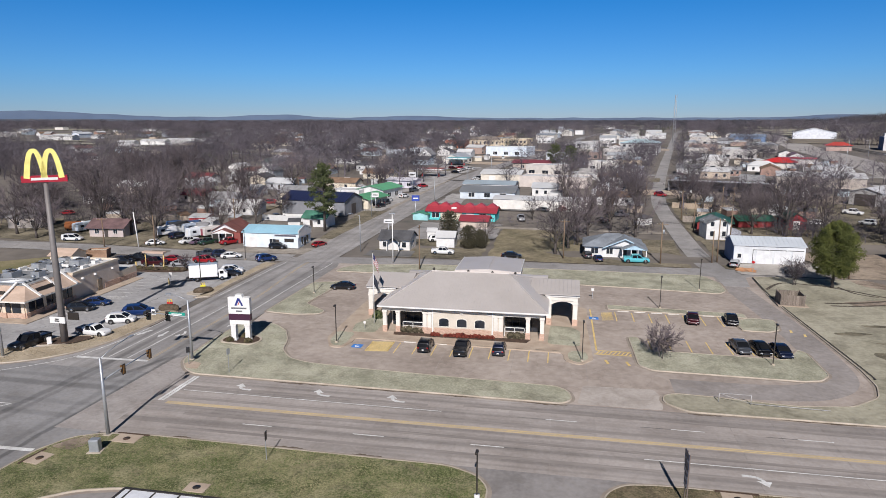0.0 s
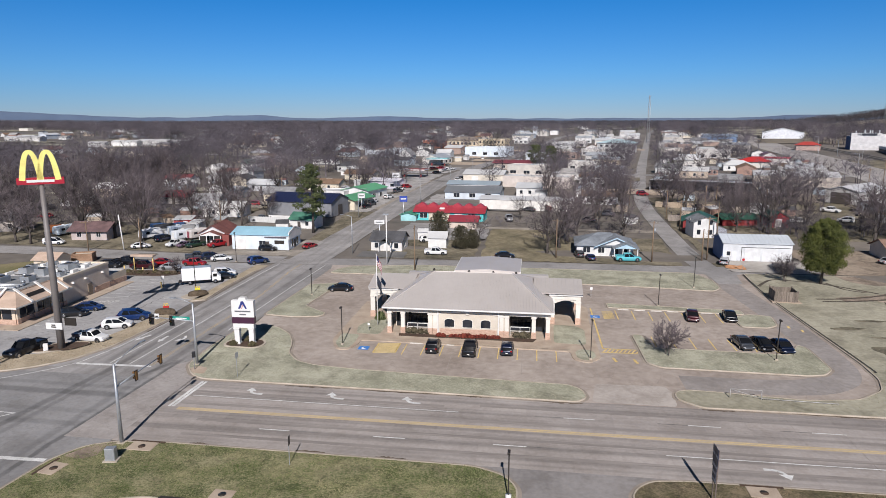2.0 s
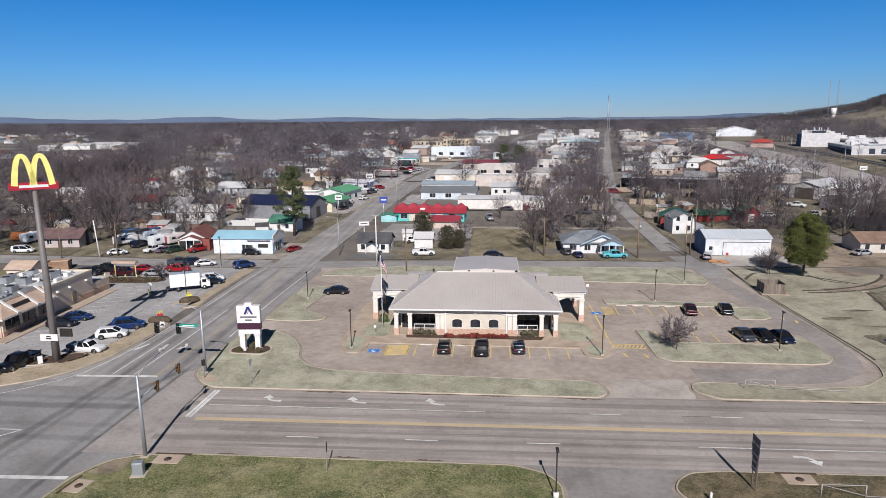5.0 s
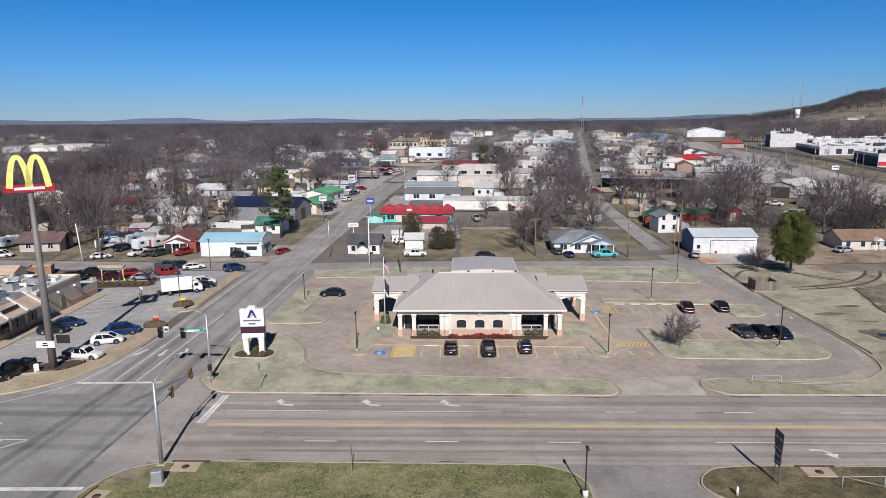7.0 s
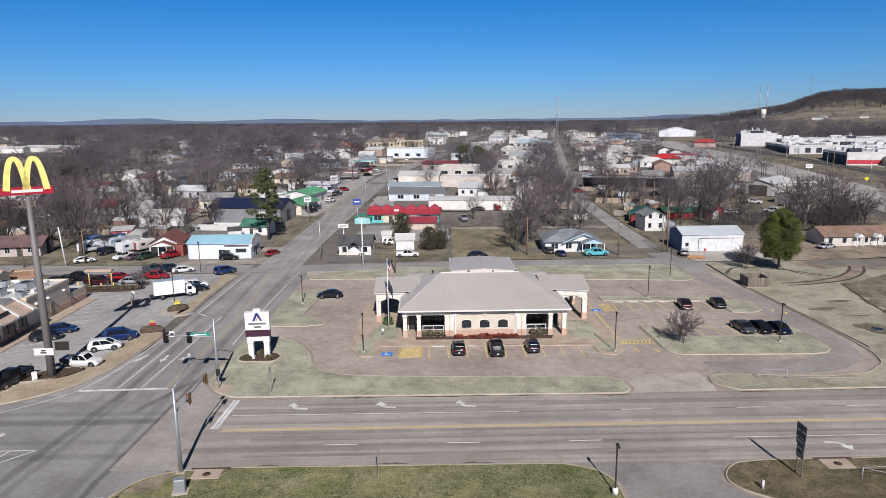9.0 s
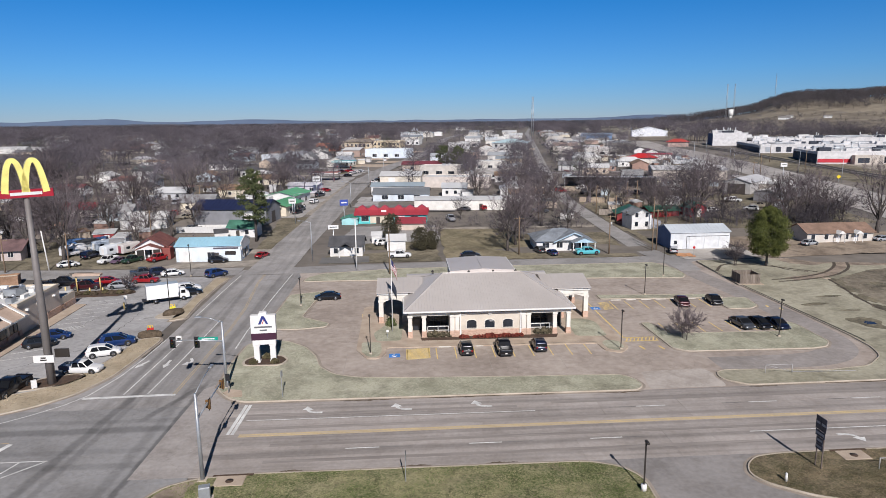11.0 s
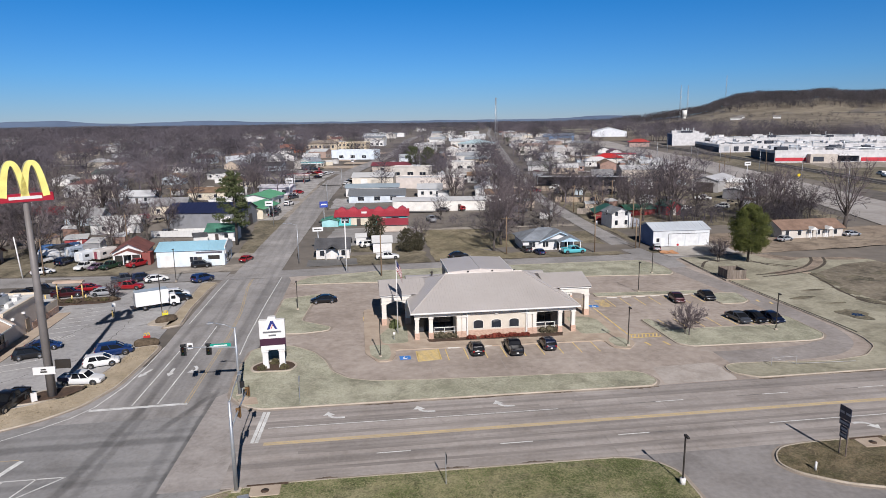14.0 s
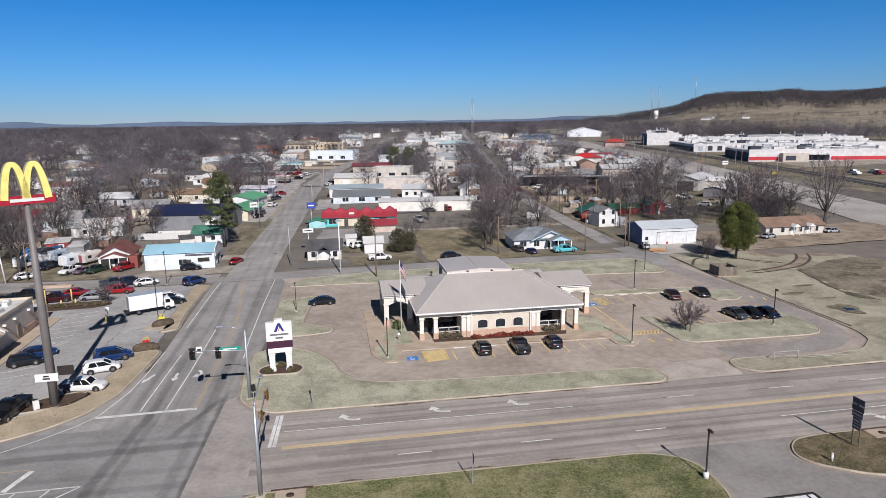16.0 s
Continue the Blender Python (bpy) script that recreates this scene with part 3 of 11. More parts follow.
def band(pts, w):
    """A smooth strip of even width along a curve, as an outline."""
    c = smooth(pts)
    left, right = [], []
    for a, m, e in zip([c[0]] + c, c, c[1:] + [c[-1]]):
        d = (Vector(e) - Vector(a)).normalized() * (w / 2)
        left.append((m[0] - d.y, m[1] + d.x)), right.append((m[0] + d.y, m[1] - d.x))
    return left, right


def band_mesh(pts, w, z0, z1):
    l, r = band(pts, w)
    m = Mesh()
    m.loft([[(*a, z0), (*c, z0), (*c, z1), (*a, z1)] for a, c in zip(l, r)])
    return m


drive_grey = weathered(surf("drive_worn", (0.235, 0.213, 0.198), (0.335, 0.306, 0.288), 0.12, 0.9, 0.15, fine=1.4, fine_amount=0.3), 0.25, 0.84, 0.13)
lump("drive_lane", band_mesh([(33.6, 136), (33.4, 128), (34.2, 118), (35.2, 104), (35.4, 90), (34.6, 82.5), (31.5, 78.4), (26, 76.6), (14, 76.4)], 4.6, -0.05, 0.002), drive_grey, "greyer worn driving lane round the car park", "driveway")
lump("drive_apron", Mesh().prism(rounded([(2.6, 69.3), (12.0, 69.3), (12.2, 73), (11.6, 75), (3.4, 74.6)], 0.6), -0.05, 0.003), weathered(surf("broken_concrete", (0.36, 0.32, 0.285), (0.46, 0.415, 0.375), 0.3, 0.9, 0.3, fine=2, fine_amount=0.3), 0.4, 0.82, 0.5), "pale broken concrete at the car park entrance", "driveway")

# pale forecourts along the main street
lot_pale = weathered(surf("forecourt_concrete", (0.29, 0.278, 0.268), (0.42, 0.402, 0.388), 0.2, 0.9, 0.2, fine=1.6, fine_amount=0.25), 0.4, 0.72)
for a, b, c, d in (((-72, 207), (-59.4, 207), (-56.6, 250), (-72, 252)), ((-70, 256), (-56.4, 256), (-51.0, 329), (-69, 330)), ((-72, 333), (-50.6, 333), (-44.5, 366), (-68, 374)), ((-41.6, 290), (-31, 290), (-26, 334), (-38.4, 334)), ((-44.4, 228), (-36, 228), (-34, 252), (-43.6, 254))):
    patch("forecourt", a, b, c, d, lot_pale, "pale worn forecourt beside the main street", "car park", 0.045, 8)

# ---- builders: buildings, trees, cars, poles ----
glass = surf("window_glass", (0.012, 0.015, 0.02), (0.03, 0.035, 0.045), 0.4, 0.08, 0, 0, 2.0)
trim_white = paint("trim_white", (0.66, 0.652, 0.63), 0.6, 0, 0.06)
galv = paint("galvanised", (0.42, 0.44, 0.46), 0.45, 0.6, 0.1)
dark_metal = paint("dark_metal", (0.035, 0.03, 0.026), 0.5, 0.2)
black_plastic = paint("black_plastic", (0.015, 0.015, 0.016), 0.5)
rubber = paint("rubber", (0.018, 0.018, 0.018), 0.85)
pole_wood = surf("pole_wood", (0.14, 0.095, 0.06), (0.25, 0.18, 0.12), 1.2, 0.9, 0.3, stretch=(4, 4, 0.5))
PAINTS = {}


def coloured(c, rough=0.7, var=0.13, metal=0.0):
    key = (c, rough, metal)
    if key not in PAINTS:
        PAINTS[key] = surf("painted_wall", tuple(v * (1 - var) for v in c), tuple(min(0.85, v * (1 + var)) for v in c), 0.5, rough, 0.05, metal, 6.0, 0.2)
    return PAINTS[key]


def shingles(c):
    key = ("shingle", c)
    if key not in PAINTS:
        PAINTS[key] = surf("shingle_roof", tuple(v * 0.7 for v in c), tuple(min(0.85, v * 1.25) for v in c), 0.5, 0.9, 0.3, 0, 5.0, 0.3)
    return PAINTS[key]


def rib_metal(c):
    key = ("rib", c)
    if key not in PAINTS:
        PAINTS[key] = surf("metal_roof", tuple(v * 0.88 for v in c), tuple(min(0.85, v * 1.1) for v in c), 0.15, 0.45, 0.0, 0.0, 2.0, 0.15)
    return PAINTS[key]


def window(parent, side, u, z, w, h, wall, frame_mat=None, mullions=1, name="window"):
    """A window in the wall at distance wall from the building's middle; side: 0 south, 1 east, 2 north, 3 west."""
    t = 0.07
    m = Mesh()
    for a, c, d, e in ((-w / 2 - t, -t, w / 2 + t, 0), (-w / 2 - t, h, w / 2 + t, h + t), (-w / 2 - t, 0, -w / 2, h), (w / 2, 0, w / 2 + t, h)):
        m.box(a, -0.06, c, d, 0.02, e)
    for i in range(mullions):
        x = -w / 2 + w * (i + 1) / (mullions + 1)
        m.box(x - 0.03, -0.045, 0, x + 0.03, 0.0, h)
    at = pose(0, 0, 0, 0, 0, 90 * side) @ pose(u, -wall, z)
    f = part(name, m, frame_mat or trim_white, parent, "", at)
    part("pane", Mesh().box(-w / 2, -0.022, 0, w / 2, -0.004, h), glass, f)
    return f


def door(parent, side, u, w, h, wall, mat, name="door"):
    m = Mesh()
    m.box(-w / 2, -0.07, 0, w / 2, 0.0, h)
    for k in range(1, 4):
        m.box(-w / 2 + 0.05, -0.085, h * k / 4 - 0.025, w / 2 - 0.05, -0.06, h * k / 4 + 0.025)
    return part(name, m, mat, parent, "", pose(0, 0, 0, 0, 0, 90 * side) @ pose(u, -wall, 0))


FOOT = []


def building(name, x, y, w, d, h, roof, rise, wall_mat, roof_mat, rz, label, category="house", over=0.4, wins=(), doors=(), group="", axis=None, base=None, ribs=0.0):
    """A building w wide (local x) and d deep, with its middle at x, y. roof: gable (ridge along the longer side, or axis), hip, flat or shed.
    wins: (side, u, z, width, height, mullions). doors: (side, u, width, height, material)."""
    FOOT.append((x, y, max(w, d) * 0.62))
    th = thing(name, pose(x, y, (land(x, y) if base is None else base) - 0.05, 0, 0, rz), label, category, group)
    a, c = w / 2, d / 2
    along = axis or ("x" if w >= d else "y")
    wall = Mesh()
    if roof == "gable":
        if along == "x":
            wall.loft([[(px, -c, 0), (px, c, 0), (px, c, h), (px, 0, h + rise), (px, -c, h)] for px in (-a, a)])
        else:
            wall.loft([[(-a, py, 0), (a, py, 0), (a, py, h), (0, py, h + rise), (-a, py, h)] for py in (-c, c)])
    else:
        wall.box(-a, -c, 0, a, c, h)
    part("wall", wall, wall_mat, th)
    r, t = Mesh(), 0.14
    if roof == "gable":
        if along == "x":
            k = rise / c
            sec = [(-c - over, h - over * k), (0, h + rise), (c + over, h - over * k)]
            r.loft([[(px, p, q + 0.03) for p, q in sec] + [(px, p, q + t + 0.03) for p, q in sec[::-1]] for px in (-a - over, a + over)])
            if ribs:
                rb = Mesh()
                n = int((2 * a + 2 * over) / ribs)
                for i in range(n + 1):
                    px = -a - over + i * ribs
                    for s in (-1, 1):
                        rb.add([(px - 0.03, s * (c + over), h - over * k + t + 0.02), (px + 0.03, s * (c + over), h - over * k + t + 0.02), (px + 0.03, 0, h + rise + t + 0.02), (px - 0.03, 0, h + rise + t + 0.02),
                               (px, s * (c + over), h - over * k + t + 0.09), (px, 0, h + rise + t + 0.09)], [(0, 4, 5, 3), (4, 1, 2, 5), (0, 1, 4), (3, 5, 2)])
        else:
            k = rise / a
            sec = [(-a - over, h - over * k), (0, h + rise), (a + over, h - over * k)]
            r.loft([[(p, py, q + 0.03) for p, q in sec] + [(p, py, q + t + 0.03) for p, q in sec[::-1]] for py in (-c - over, c + over)])
    elif roof == "hip":
        A, C = a + over, c + over
        low = [(-A, -C), (A, -C), (A, C), (-A, C)]
        if w >= d:
            q = A - C
            top = [(-q, 0), (q, 0)]
            fs = [(0, 1, 5, 4), (1, 2, 5), (2, 3, 4, 5), (3, 0, 4)]
        else:
            q = C - A
            top = [(0, -q), (0, q)]
            fs = [(0, 1, 4), (1, 2, 5, 4), (2, 3, 5), (3, 0, 4, 5)]
        vs = [(px, py, h) for px, py in low] + [(px, py, h + rise) for px, py in top] + [(px, py, h - t) for px, py in low]
        r.add(vs, fs + [(0, 6, 7, 1), (1, 7, 8, 2), (2, 8, 9, 3), (3, 9, 6, 0), (9, 8, 7, 6)])
    elif roof == "shed":
        r.loft([[(px, -c - over, h - 0.02), (px, c + over, h + rise), (px, c + over, h + rise + t), (px, -c - over, h + t)] for px in (-a - over, a + over)])
    else:
        r.box(-a + 0.2, -c + 0.2, h, a - 0.2, c - 0.2, h + 0.06)
        par = Mesh()
        for b in ((-a - 0.05, -c - 0.05, a + 0.05, -c + 0.2), (-a - 0.05, c - 0.2, a + 0.05, c + 0.05), (-a - 0.05, -c + 0.2, -a + 0.2, c - 0.2), (a - 0.2, -c + 0.2, a + 0.05, c - 0.2)):
            par.box(b[0], b[1], h - 0.15, b[2], b[3], h + 0.35)
        part("parapet", par, wall_mat, th)
    ro = part("roof", r, roof_mat, th)
    if ribs and roof == "gable" and along == "x":
        tagged(part("roof_ribs", rb, roof_mat, ro), "", "", "", "stuff")
    for s, u, z, ww, hh, mu in wins:
        window(th, s, u, z, ww, hh, c if s in (0, 2) else a, None, mu)
    for s, u, ww, hh, mt in doors:
        door(th, s, u, ww, hh, c if s in (0, 2) else a, mt)
    return th


bark = surf("bark", (0.04, 0.033, 0.030), (0.10, 0.085, 0.076), 2.0, 0.95, 0.3, stretch=(3, 3, 0.6))
twig_mat = surf("twigs", (0.056, 0.045, 0.048), (0.178, 0.147, 0.154), 0.15, 0.95, fine=1.0, spread=0.22)
needle_dark = surf("needles", (0.038, 0.05, 0.018), (0.098, 0.115, 0.042), 0.7, 0.9, fine=4.0)
needle_warm = surf("needles_warm", (0.036, 0.048, 0.011), (0.135, 0.146, 0.032), 0.7, 0.9, fine=4.0)
scrub = surf("scrub", (0.05, 0.045, 0.02), (0.11, 0.09, 0.045), 0.9, 0.95, fine=5)


def bare_tree(seed, h, spread, stems=1, fine=9, lean=0.0, rise=0.32):
    """Trunk and crown of a leafless tree, as two meshes: limbs curve out to a rounded crown and break up into thin twigs."""
    q = random.Random(seed)
    trunk, crown = Mesh(), Mesh()
    heart = Vector((0, 0, h * 0.45))

    def ribbon_twig(p, d, length, w):
        facing = (p - heart).normalized() + Vector((q.gauss(0, 0.5), q.gauss(0, 0.5), q.gauss(0, 0.5)))
        side = d.cross(facing).normalized() * w
        e = p + d * length
        crown.add([p - side, p + side, e], [(0, 1, 2)])
        return e

    def bent(d, amount, up=0.15):
        return (d + Vector((q.gauss(0, amount), q.gauss(0, amount), q.gauss(0, amount * 0.7) + up))).normalized()

    for s in range(stems):
        base = Vector((q.uniform(-0.4, 0.4), q.uniform(-0.4, 0.4), 0)) if stems > 1 else Vector((0, 0, 0))
        r0, fork = h * 0.024 / math.sqrt(stems), h * q.uniform(0.15, 0.24)
        top = base + Vector((q.gauss(lean, 0.04) * fork, q.gauss(0, 0.04) * fork, fork))
        trunk.tube([base - Vector((0, 0, 0.25)), base + (top - base) * 0.45, top], [r0 * 1.35, r0, r0 * 0.9], 7)
        limbs = 9
        for i in range(limbs):
            rho = math.sqrt((i + 0.35) / limbs) * q.uniform(0.85, 1.05)
            az = i * 2.4 + s * 2.1 + q.uniform(-0.4, 0.4)
            out = Vector((math.cos(az), math.sin(az), 0))
            end = base + out * spread * rho * 0.86 + Vector((0, 0, h * ((0.42 + rise * 0.3) + (0.48 - rise * 0.3) * math.sqrt(max(0.0, 1 - (rho * 0.92) ** 2)) * q.uniform(0.85, 1.0))))
            mid = top + out * spread * rho * q.uniform(0.3, 0.5) + Vector((0, 0, (end.z - top.z) * q.uniform(0.3, 0.5)))
            path = []
            for k in range(6):
                t = k / 5
                w = 0.0 if k in (0, 5) else spread * 0.035
                path.append(top * (1 - t) ** 2 + mid * 2 * t * (1 - t) + end * t * t + Vector((q.gauss(0, w), q.gauss(0, w), q.gauss(0, w))))
            rl = r0 * (0.62 if i < 4 else 0.46)
            trunk.tube(path, [rl, rl * 0.78, rl * 0.58, rl * 0.4, rl * 0.24, rl * 0.1], 5, cap=False)
            for j in range(8):
                g = 1.6 + 3.3 * j / 7
                k = min(4, int(g))
                bp = path[k].lerp(path[k + 1], g - k)
                ld = (path[k + 1] - path[k]).normalized()
                away = (bp - heart).normalized()
                bd = bent((ld * 0.6 + away * 0.55).normalized(), 0.42, 0.06)
                bl = spread * q.uniform(0.26, 0.44)
                m1 = bp + bd * bl * 0.5
                be = m1 + bent(bd, 0.2, 0.08) * bl * 0.5
                crown.tube([bp, m1, be], [r0 * 0.12, r0 * 0.08, r0 * 0.025], 3, cap=False)
                for k2 in range(6):
                    f = 0.15 + 0.85 * k2 / 5
                    tp = bp.lerp(m1, f * 2) if f < 0.5 else m1.lerp(be, f * 2 - 1)
                    td = bent(bd, 0.5, 0.1)
                    tl = bl * q.uniform(0.4, 0.72)
                    te = ribbon_twig(tp, td, tl, 0.022 + h * 0.0007)
                    for _ in range(fine):
                        ribbon_twig(tp.lerp(te, q.uniform(0.15, 0.95)), bent(td, 0.55, 0.1), tl * q.uniform(0.35, 0.7), 0.014 + h * 0.0006)
    return trunk, crown


def tree_proto(name, seed, h, spread, label, stems=1, fine=9, category="tree", lean=0.0, rise=0.32):
    tr, cr = bare_tree(seed, h, spread, stems, fine, lean, rise)
    ms = (tr.mesh("trunk"), cr.mesh("crown"))
    ms[0].materials.append(bark), ms[1].materials.append(twig_mat)
    return name, ms, label, category


def plant(proto, x, y, rz=0, scale=1.0, lift=None, group="", label=""):
    name, ms, lab, cat = proto
    th = thing(name, pose(x, y, (land(x, y) if lift is None else lift), 0, 0, rz) @ Matrix.Scale(scale, 4), label or lab, cat, group)
    part("trunk", ms[0], None, th)
    part("crown", ms[1], None, th)
    return th


def leafy(seed, h, r, base, material, dense=1500, size=0.55, shape="round", count=26):
    """Trunk and crown of an evergreen, the crown from many small clumps of needles."""
    q = random.Random(seed)
    tr, cr = Mesh(), Mesh()
    tr.tube([(0, 0, -0.2), (0.1, 0, h * 0.3), (-0.05, 0.1, h * 0.65), (0, 0, h * 0.95)], [h * 0.022, h * 0.018, h * 0.011, 0.03], 7)
    lobes = []
    for i in range(count):
        f = i / (count - 1)
        if shape == "round":
            zz = base + (h - base) * f
            rad = r * math.sin(math.pi * min(1, 0.13 + 0.85 * f)) ** 0.55
        else:
            zz = base + (h - base) * f
            rad = r * min(1.0, 1.25 - f) * q.uniform(0.35, 1.05)
        az = i * 2.4 + q.uniform(-0.4, 0.4)
        k = (0.62 if count < 40 else q.uniform(0.4, 0.82)) if shape == "round" else 0.85
        p = Vector((math.cos(az) * rad * k, math.sin(az) * rad * k, zz))
        lobes.append((p * 1.0, max(0.5, rad * 0.5 * (26 / count) ** 0.4) if shape == "round" else q.uniform(0.2, 0.38) * r))
        tr.tube([(0, 0, zz - rad * 0.3), tuple(p)], [0.07, 0.02], 4)
    for _ in range(dense):
        p, rr = lobes[q.randrange(len(lobes))]
        d = Vector((q.gauss(0, 1), q.gauss(0, 1), q.gauss(0, 0.8) if shape == "round" else q.gauss(0, 0.3))).normalized()
        c = p + d * rr * q.uniform(0.5, 1.08)
        for _ in range(3):
            u = Vector((q.gauss(0, 1), q.gauss(0, 1), q.gauss(0, 1))).normalized()
            v = u.cross(d + Vector((q.gauss(0, 0.45), q.gauss(0, 0.45), q.gauss(0, 0.45)))).normalized()
            s = size * q.uniform(0.5, 1.1)
            cr.add([c - v * s * 0.22, c + v * s * 0.22, c + u * s], [(0, 1, 2)])
    ms = (tr.mesh("trunk"), cr.mesh("crown"))
    ms[0].materials.append(bark), ms[1].materials.append(material)
    return ms


def bush(seed, r, h, material, dense=160, size=0.22):
    q = random.Random(seed)
    m = Mesh()
    for _ in range(dense):
        d = Vector((q.gauss(0, 1), q.gauss(0, 1), abs(q.gauss(0, 1)))).normalized()
        c = Vector((d.x * r, d.y * r, d.z * h)) * q.uniform(0.7, 1.05)
        for _ in range(3):
            u = Vector((q.gauss(0, 1), q.gauss(0, 1), q.gauss(0, 1))).normalized()
            v = u.cross(Vector((0.3, q.gauss(0, 1), 1))).normalized()
            s = size * q.uniform(0.6, 1.2)
            m.add([c - v * s * 0.4, c + v * s * 0.4, c + u * s], [(0, 1, 2)])
    m.stack([([(math.cos(k * 0.785) * r * f, math.sin(k * 0.785) * r * f) for k in range(8)], z * h) for f, z in ((0.7, 0), (0.85, 0.35), (0.6, 0.75), (0.15, 0.92))])
    me = m.mesh("bush")
    me.materials.append(material)
    return me


# cars: nose towards local +x
CAR_PAINT = {}
CAR_MESH = {}
car_glass = paint("car_glass", (0.010, 0.011, 0.013), 0.15)
car_glass.node_tree.nodes["Principled BSDF"].inputs["Specular IOR Level"].default_value = 0.2
chrome = paint("chrome", (0.6, 0.6, 0.62), 0.2, 1.0)
lamp_clear = paint("headlight_lens", (0.36, 0.37, 0.39), 0.15)
lamp_red = paint("tail_light_lens", (0.24, 0.01, 0.01), 0.25)
SHAPES = {
    # length, width, height, belt, bonnet height, cabin from, cabin to, roof from, roof to (from the tail), wheel radius
    "sedan": (4.75, 1.82, 1.45, 0.93, 0.85, 0.5, 3.72, 1.4, 2.72, 0.34),
    "suv": (4.65, 1.92, 1.74, 1.10, 1.05, 0.10, 3.6, 0.55, 2.62, 0.39),
    "pickup": (5.75, 1.98, 1.90, 1.16, 1.12, 1.80, 4.15, 1.92, 3.45, 0.41),
    "van": (5.1, 1.95, 1.8, 1.0, 0.98, 0.1, 4.2, 0.35, 3.1, 0.34),
    "hatch": (4.2, 1.78, 1.5, 0.95, 0.9, 0.15, 3.1, 0.6, 2.3, 0.32),
}


def section(x, hw, z0, z1):
    """A rounded ring across a car body at x."""
    half = [(0.62, z0), (0.86, z0 + 0.02), (0.965, z0 + 0.14), (1.0, z0 + (z1 - z0) * 0.5), (0.985, z1 - 0.2), (0.95, z1 - 0.07), (0.84, z1 - 0.012), (0.5, z1 + 0.018)]
    return [(x, -hw * u, z) for u, z in half[::-1]][::-1] + [(x, hw * u, z) for u, z in half[::-1]]


def car_meshes(kind):
    if kind in CAR_MESH:
        return CAR_MESH[kind]
    L, W, H, belt, bon, c0, c1, r0, r1, wr = SHAPES[kind]
    hw, o = W / 2, L / 2
    body = Mesh()
    if kind == "pickup":
        st = [(0, hw * 0.9, 0.45, belt - 0.08), (0.05, hw * 0.97, 0.36, belt - 0.01), (0.3, hw, 0.3, belt)]
    else:
        st = [(0, hw * 0.74, 0.48, belt - 0.24), (0.05, hw * 0.86, 0.38, belt - 0.13), (0.16, hw * 0.94, 0.3, belt - 0.04), (0.4, hw * 0.985, 0.24, belt)]
    st += [(c0 + 0.4, hw, 0.22, belt), ((c0 + c1) / 2, hw, 0.22, belt + 0.01), (c1 - 0.3, hw, 0.22, belt), (c1 + 0.05, hw * 0.995, 0.22, (belt + bon) / 2 + 0.02), (c1 + 0.4, hw * 0.99, 0.22, bon + 0.02), (L - 0.6, hw * 0.97, 0.24, bon - 0.05), (L - 0.3, hw * 0.93, 0.27, bon - 0.11), (L - 0.12, hw * 0.87, 0.31, bon - 0.2), (L - 0.03, hw * 0.78, 0.37, bon - 0.3), (L, hw * 0.66, 0.44, bon - 0.4)]
    body.loft([section(x - o, w, z0, z1) for x, w, z0, z1 in st], True, True)
    if kind == "pickup":                            # sides of the open bed
        for s in (-1, 1):
            body.box(0.05 - o, s * hw - 0.05 * (s + 1), belt - 0.02, c0 - o, s * hw - 0.05 * (s - 1), belt + 0.13)
        body.box(0.02 - o, -hw + 0.1, belt - 0.02, 0.1 - o, hw - 0.1, belt + 0.12)
    roof = Mesh()
    rw = hw * 0.80
    prof = [(c0, belt - 0.03), ((c0 + r0) / 2, (belt + H) / 2 - 0.02), (r0, H - 0.05), ((r0 + r1) / 2, H + 0.01), (r1, H - 0.04), ((c1 + r1) / 2, (belt + H) / 2 + 0.01), (c1, belt - 0.03)]
    for _ in range(1 if kind == "pickup" else 2):   # corners cut: a curved roofline
        prof = prof[:1] + [((a[0] * (1 - f) + c[0] * f), (a[1] * (1 - f) + c[1] * f)) for a, c in zip(prof, prof[1:]) for f in (0.25, 0.75)] + prof[-1:]

    def half_width(z):
        return rw + (hw - 0.07 - rw) * max(0.0, H - z) / (H - belt)

    dome = [(x, half_width(z) + 0.006, z + 0.014) for x, z in prof if r0 - 0.2 < x < r1 + 0.12]
    roof.loft([[(x - o, u * w, z + dz) for u, dz in ((-1.0, -0.12), (-1.02, -0.06), (-0.95, -0.012), (-0.6, 0.01), (0.6, 0.01), (0.95, -0.012), (1.02, -0.06), (1.0, -0.12))] for x, w, z in dome], True, True)
    gl = Mesh()
    gl.loft([[(x - o, -hw + 0.07, belt - 0.05), (x - o, -half_width(z), z - 0.03), (x - o, -half_width(z) * 0.9, z), (x - o, half_width(z) * 0.9, z), (x - o, half_width(z), z - 0.03), (x - o, hw - 0.07, belt - 0.05)] for x, z in prof], True, True)
    tyre, rim = Mesh(), Mesh()
    tyre.loft([[(wr * f * math.cos(2 * math.pi * k / 16), y, wr * f * math.sin(2 * math.pi * k / 16)) for k in range(16)] for y, f in ((-0.11, 0.62), (-0.11, 0.93), (-0.07, 1.0), (0.07, 1.0), (0.11, 0.93), (0.11, 0.62))])
    for s in (-1, 1):
        rim.tube([(0, s * 0.10, 0), (0, s * 0.118, 0)], [wr * 0.62, wr * 0.5], 10)
    head, tail = Mesh(), Mesh()
    head.box(-0.10, -0.18, -0.055, 0.02, 0.18, 0.055, 0.025)
    tail.box(-0.03, -0.14, -0.12, 0.05, 0.14, 0.12, 0.02)
    arch = Mesh().tube([(0, -0.10, 0), (0, 0.012, 0)], wr * 1.16, 16)
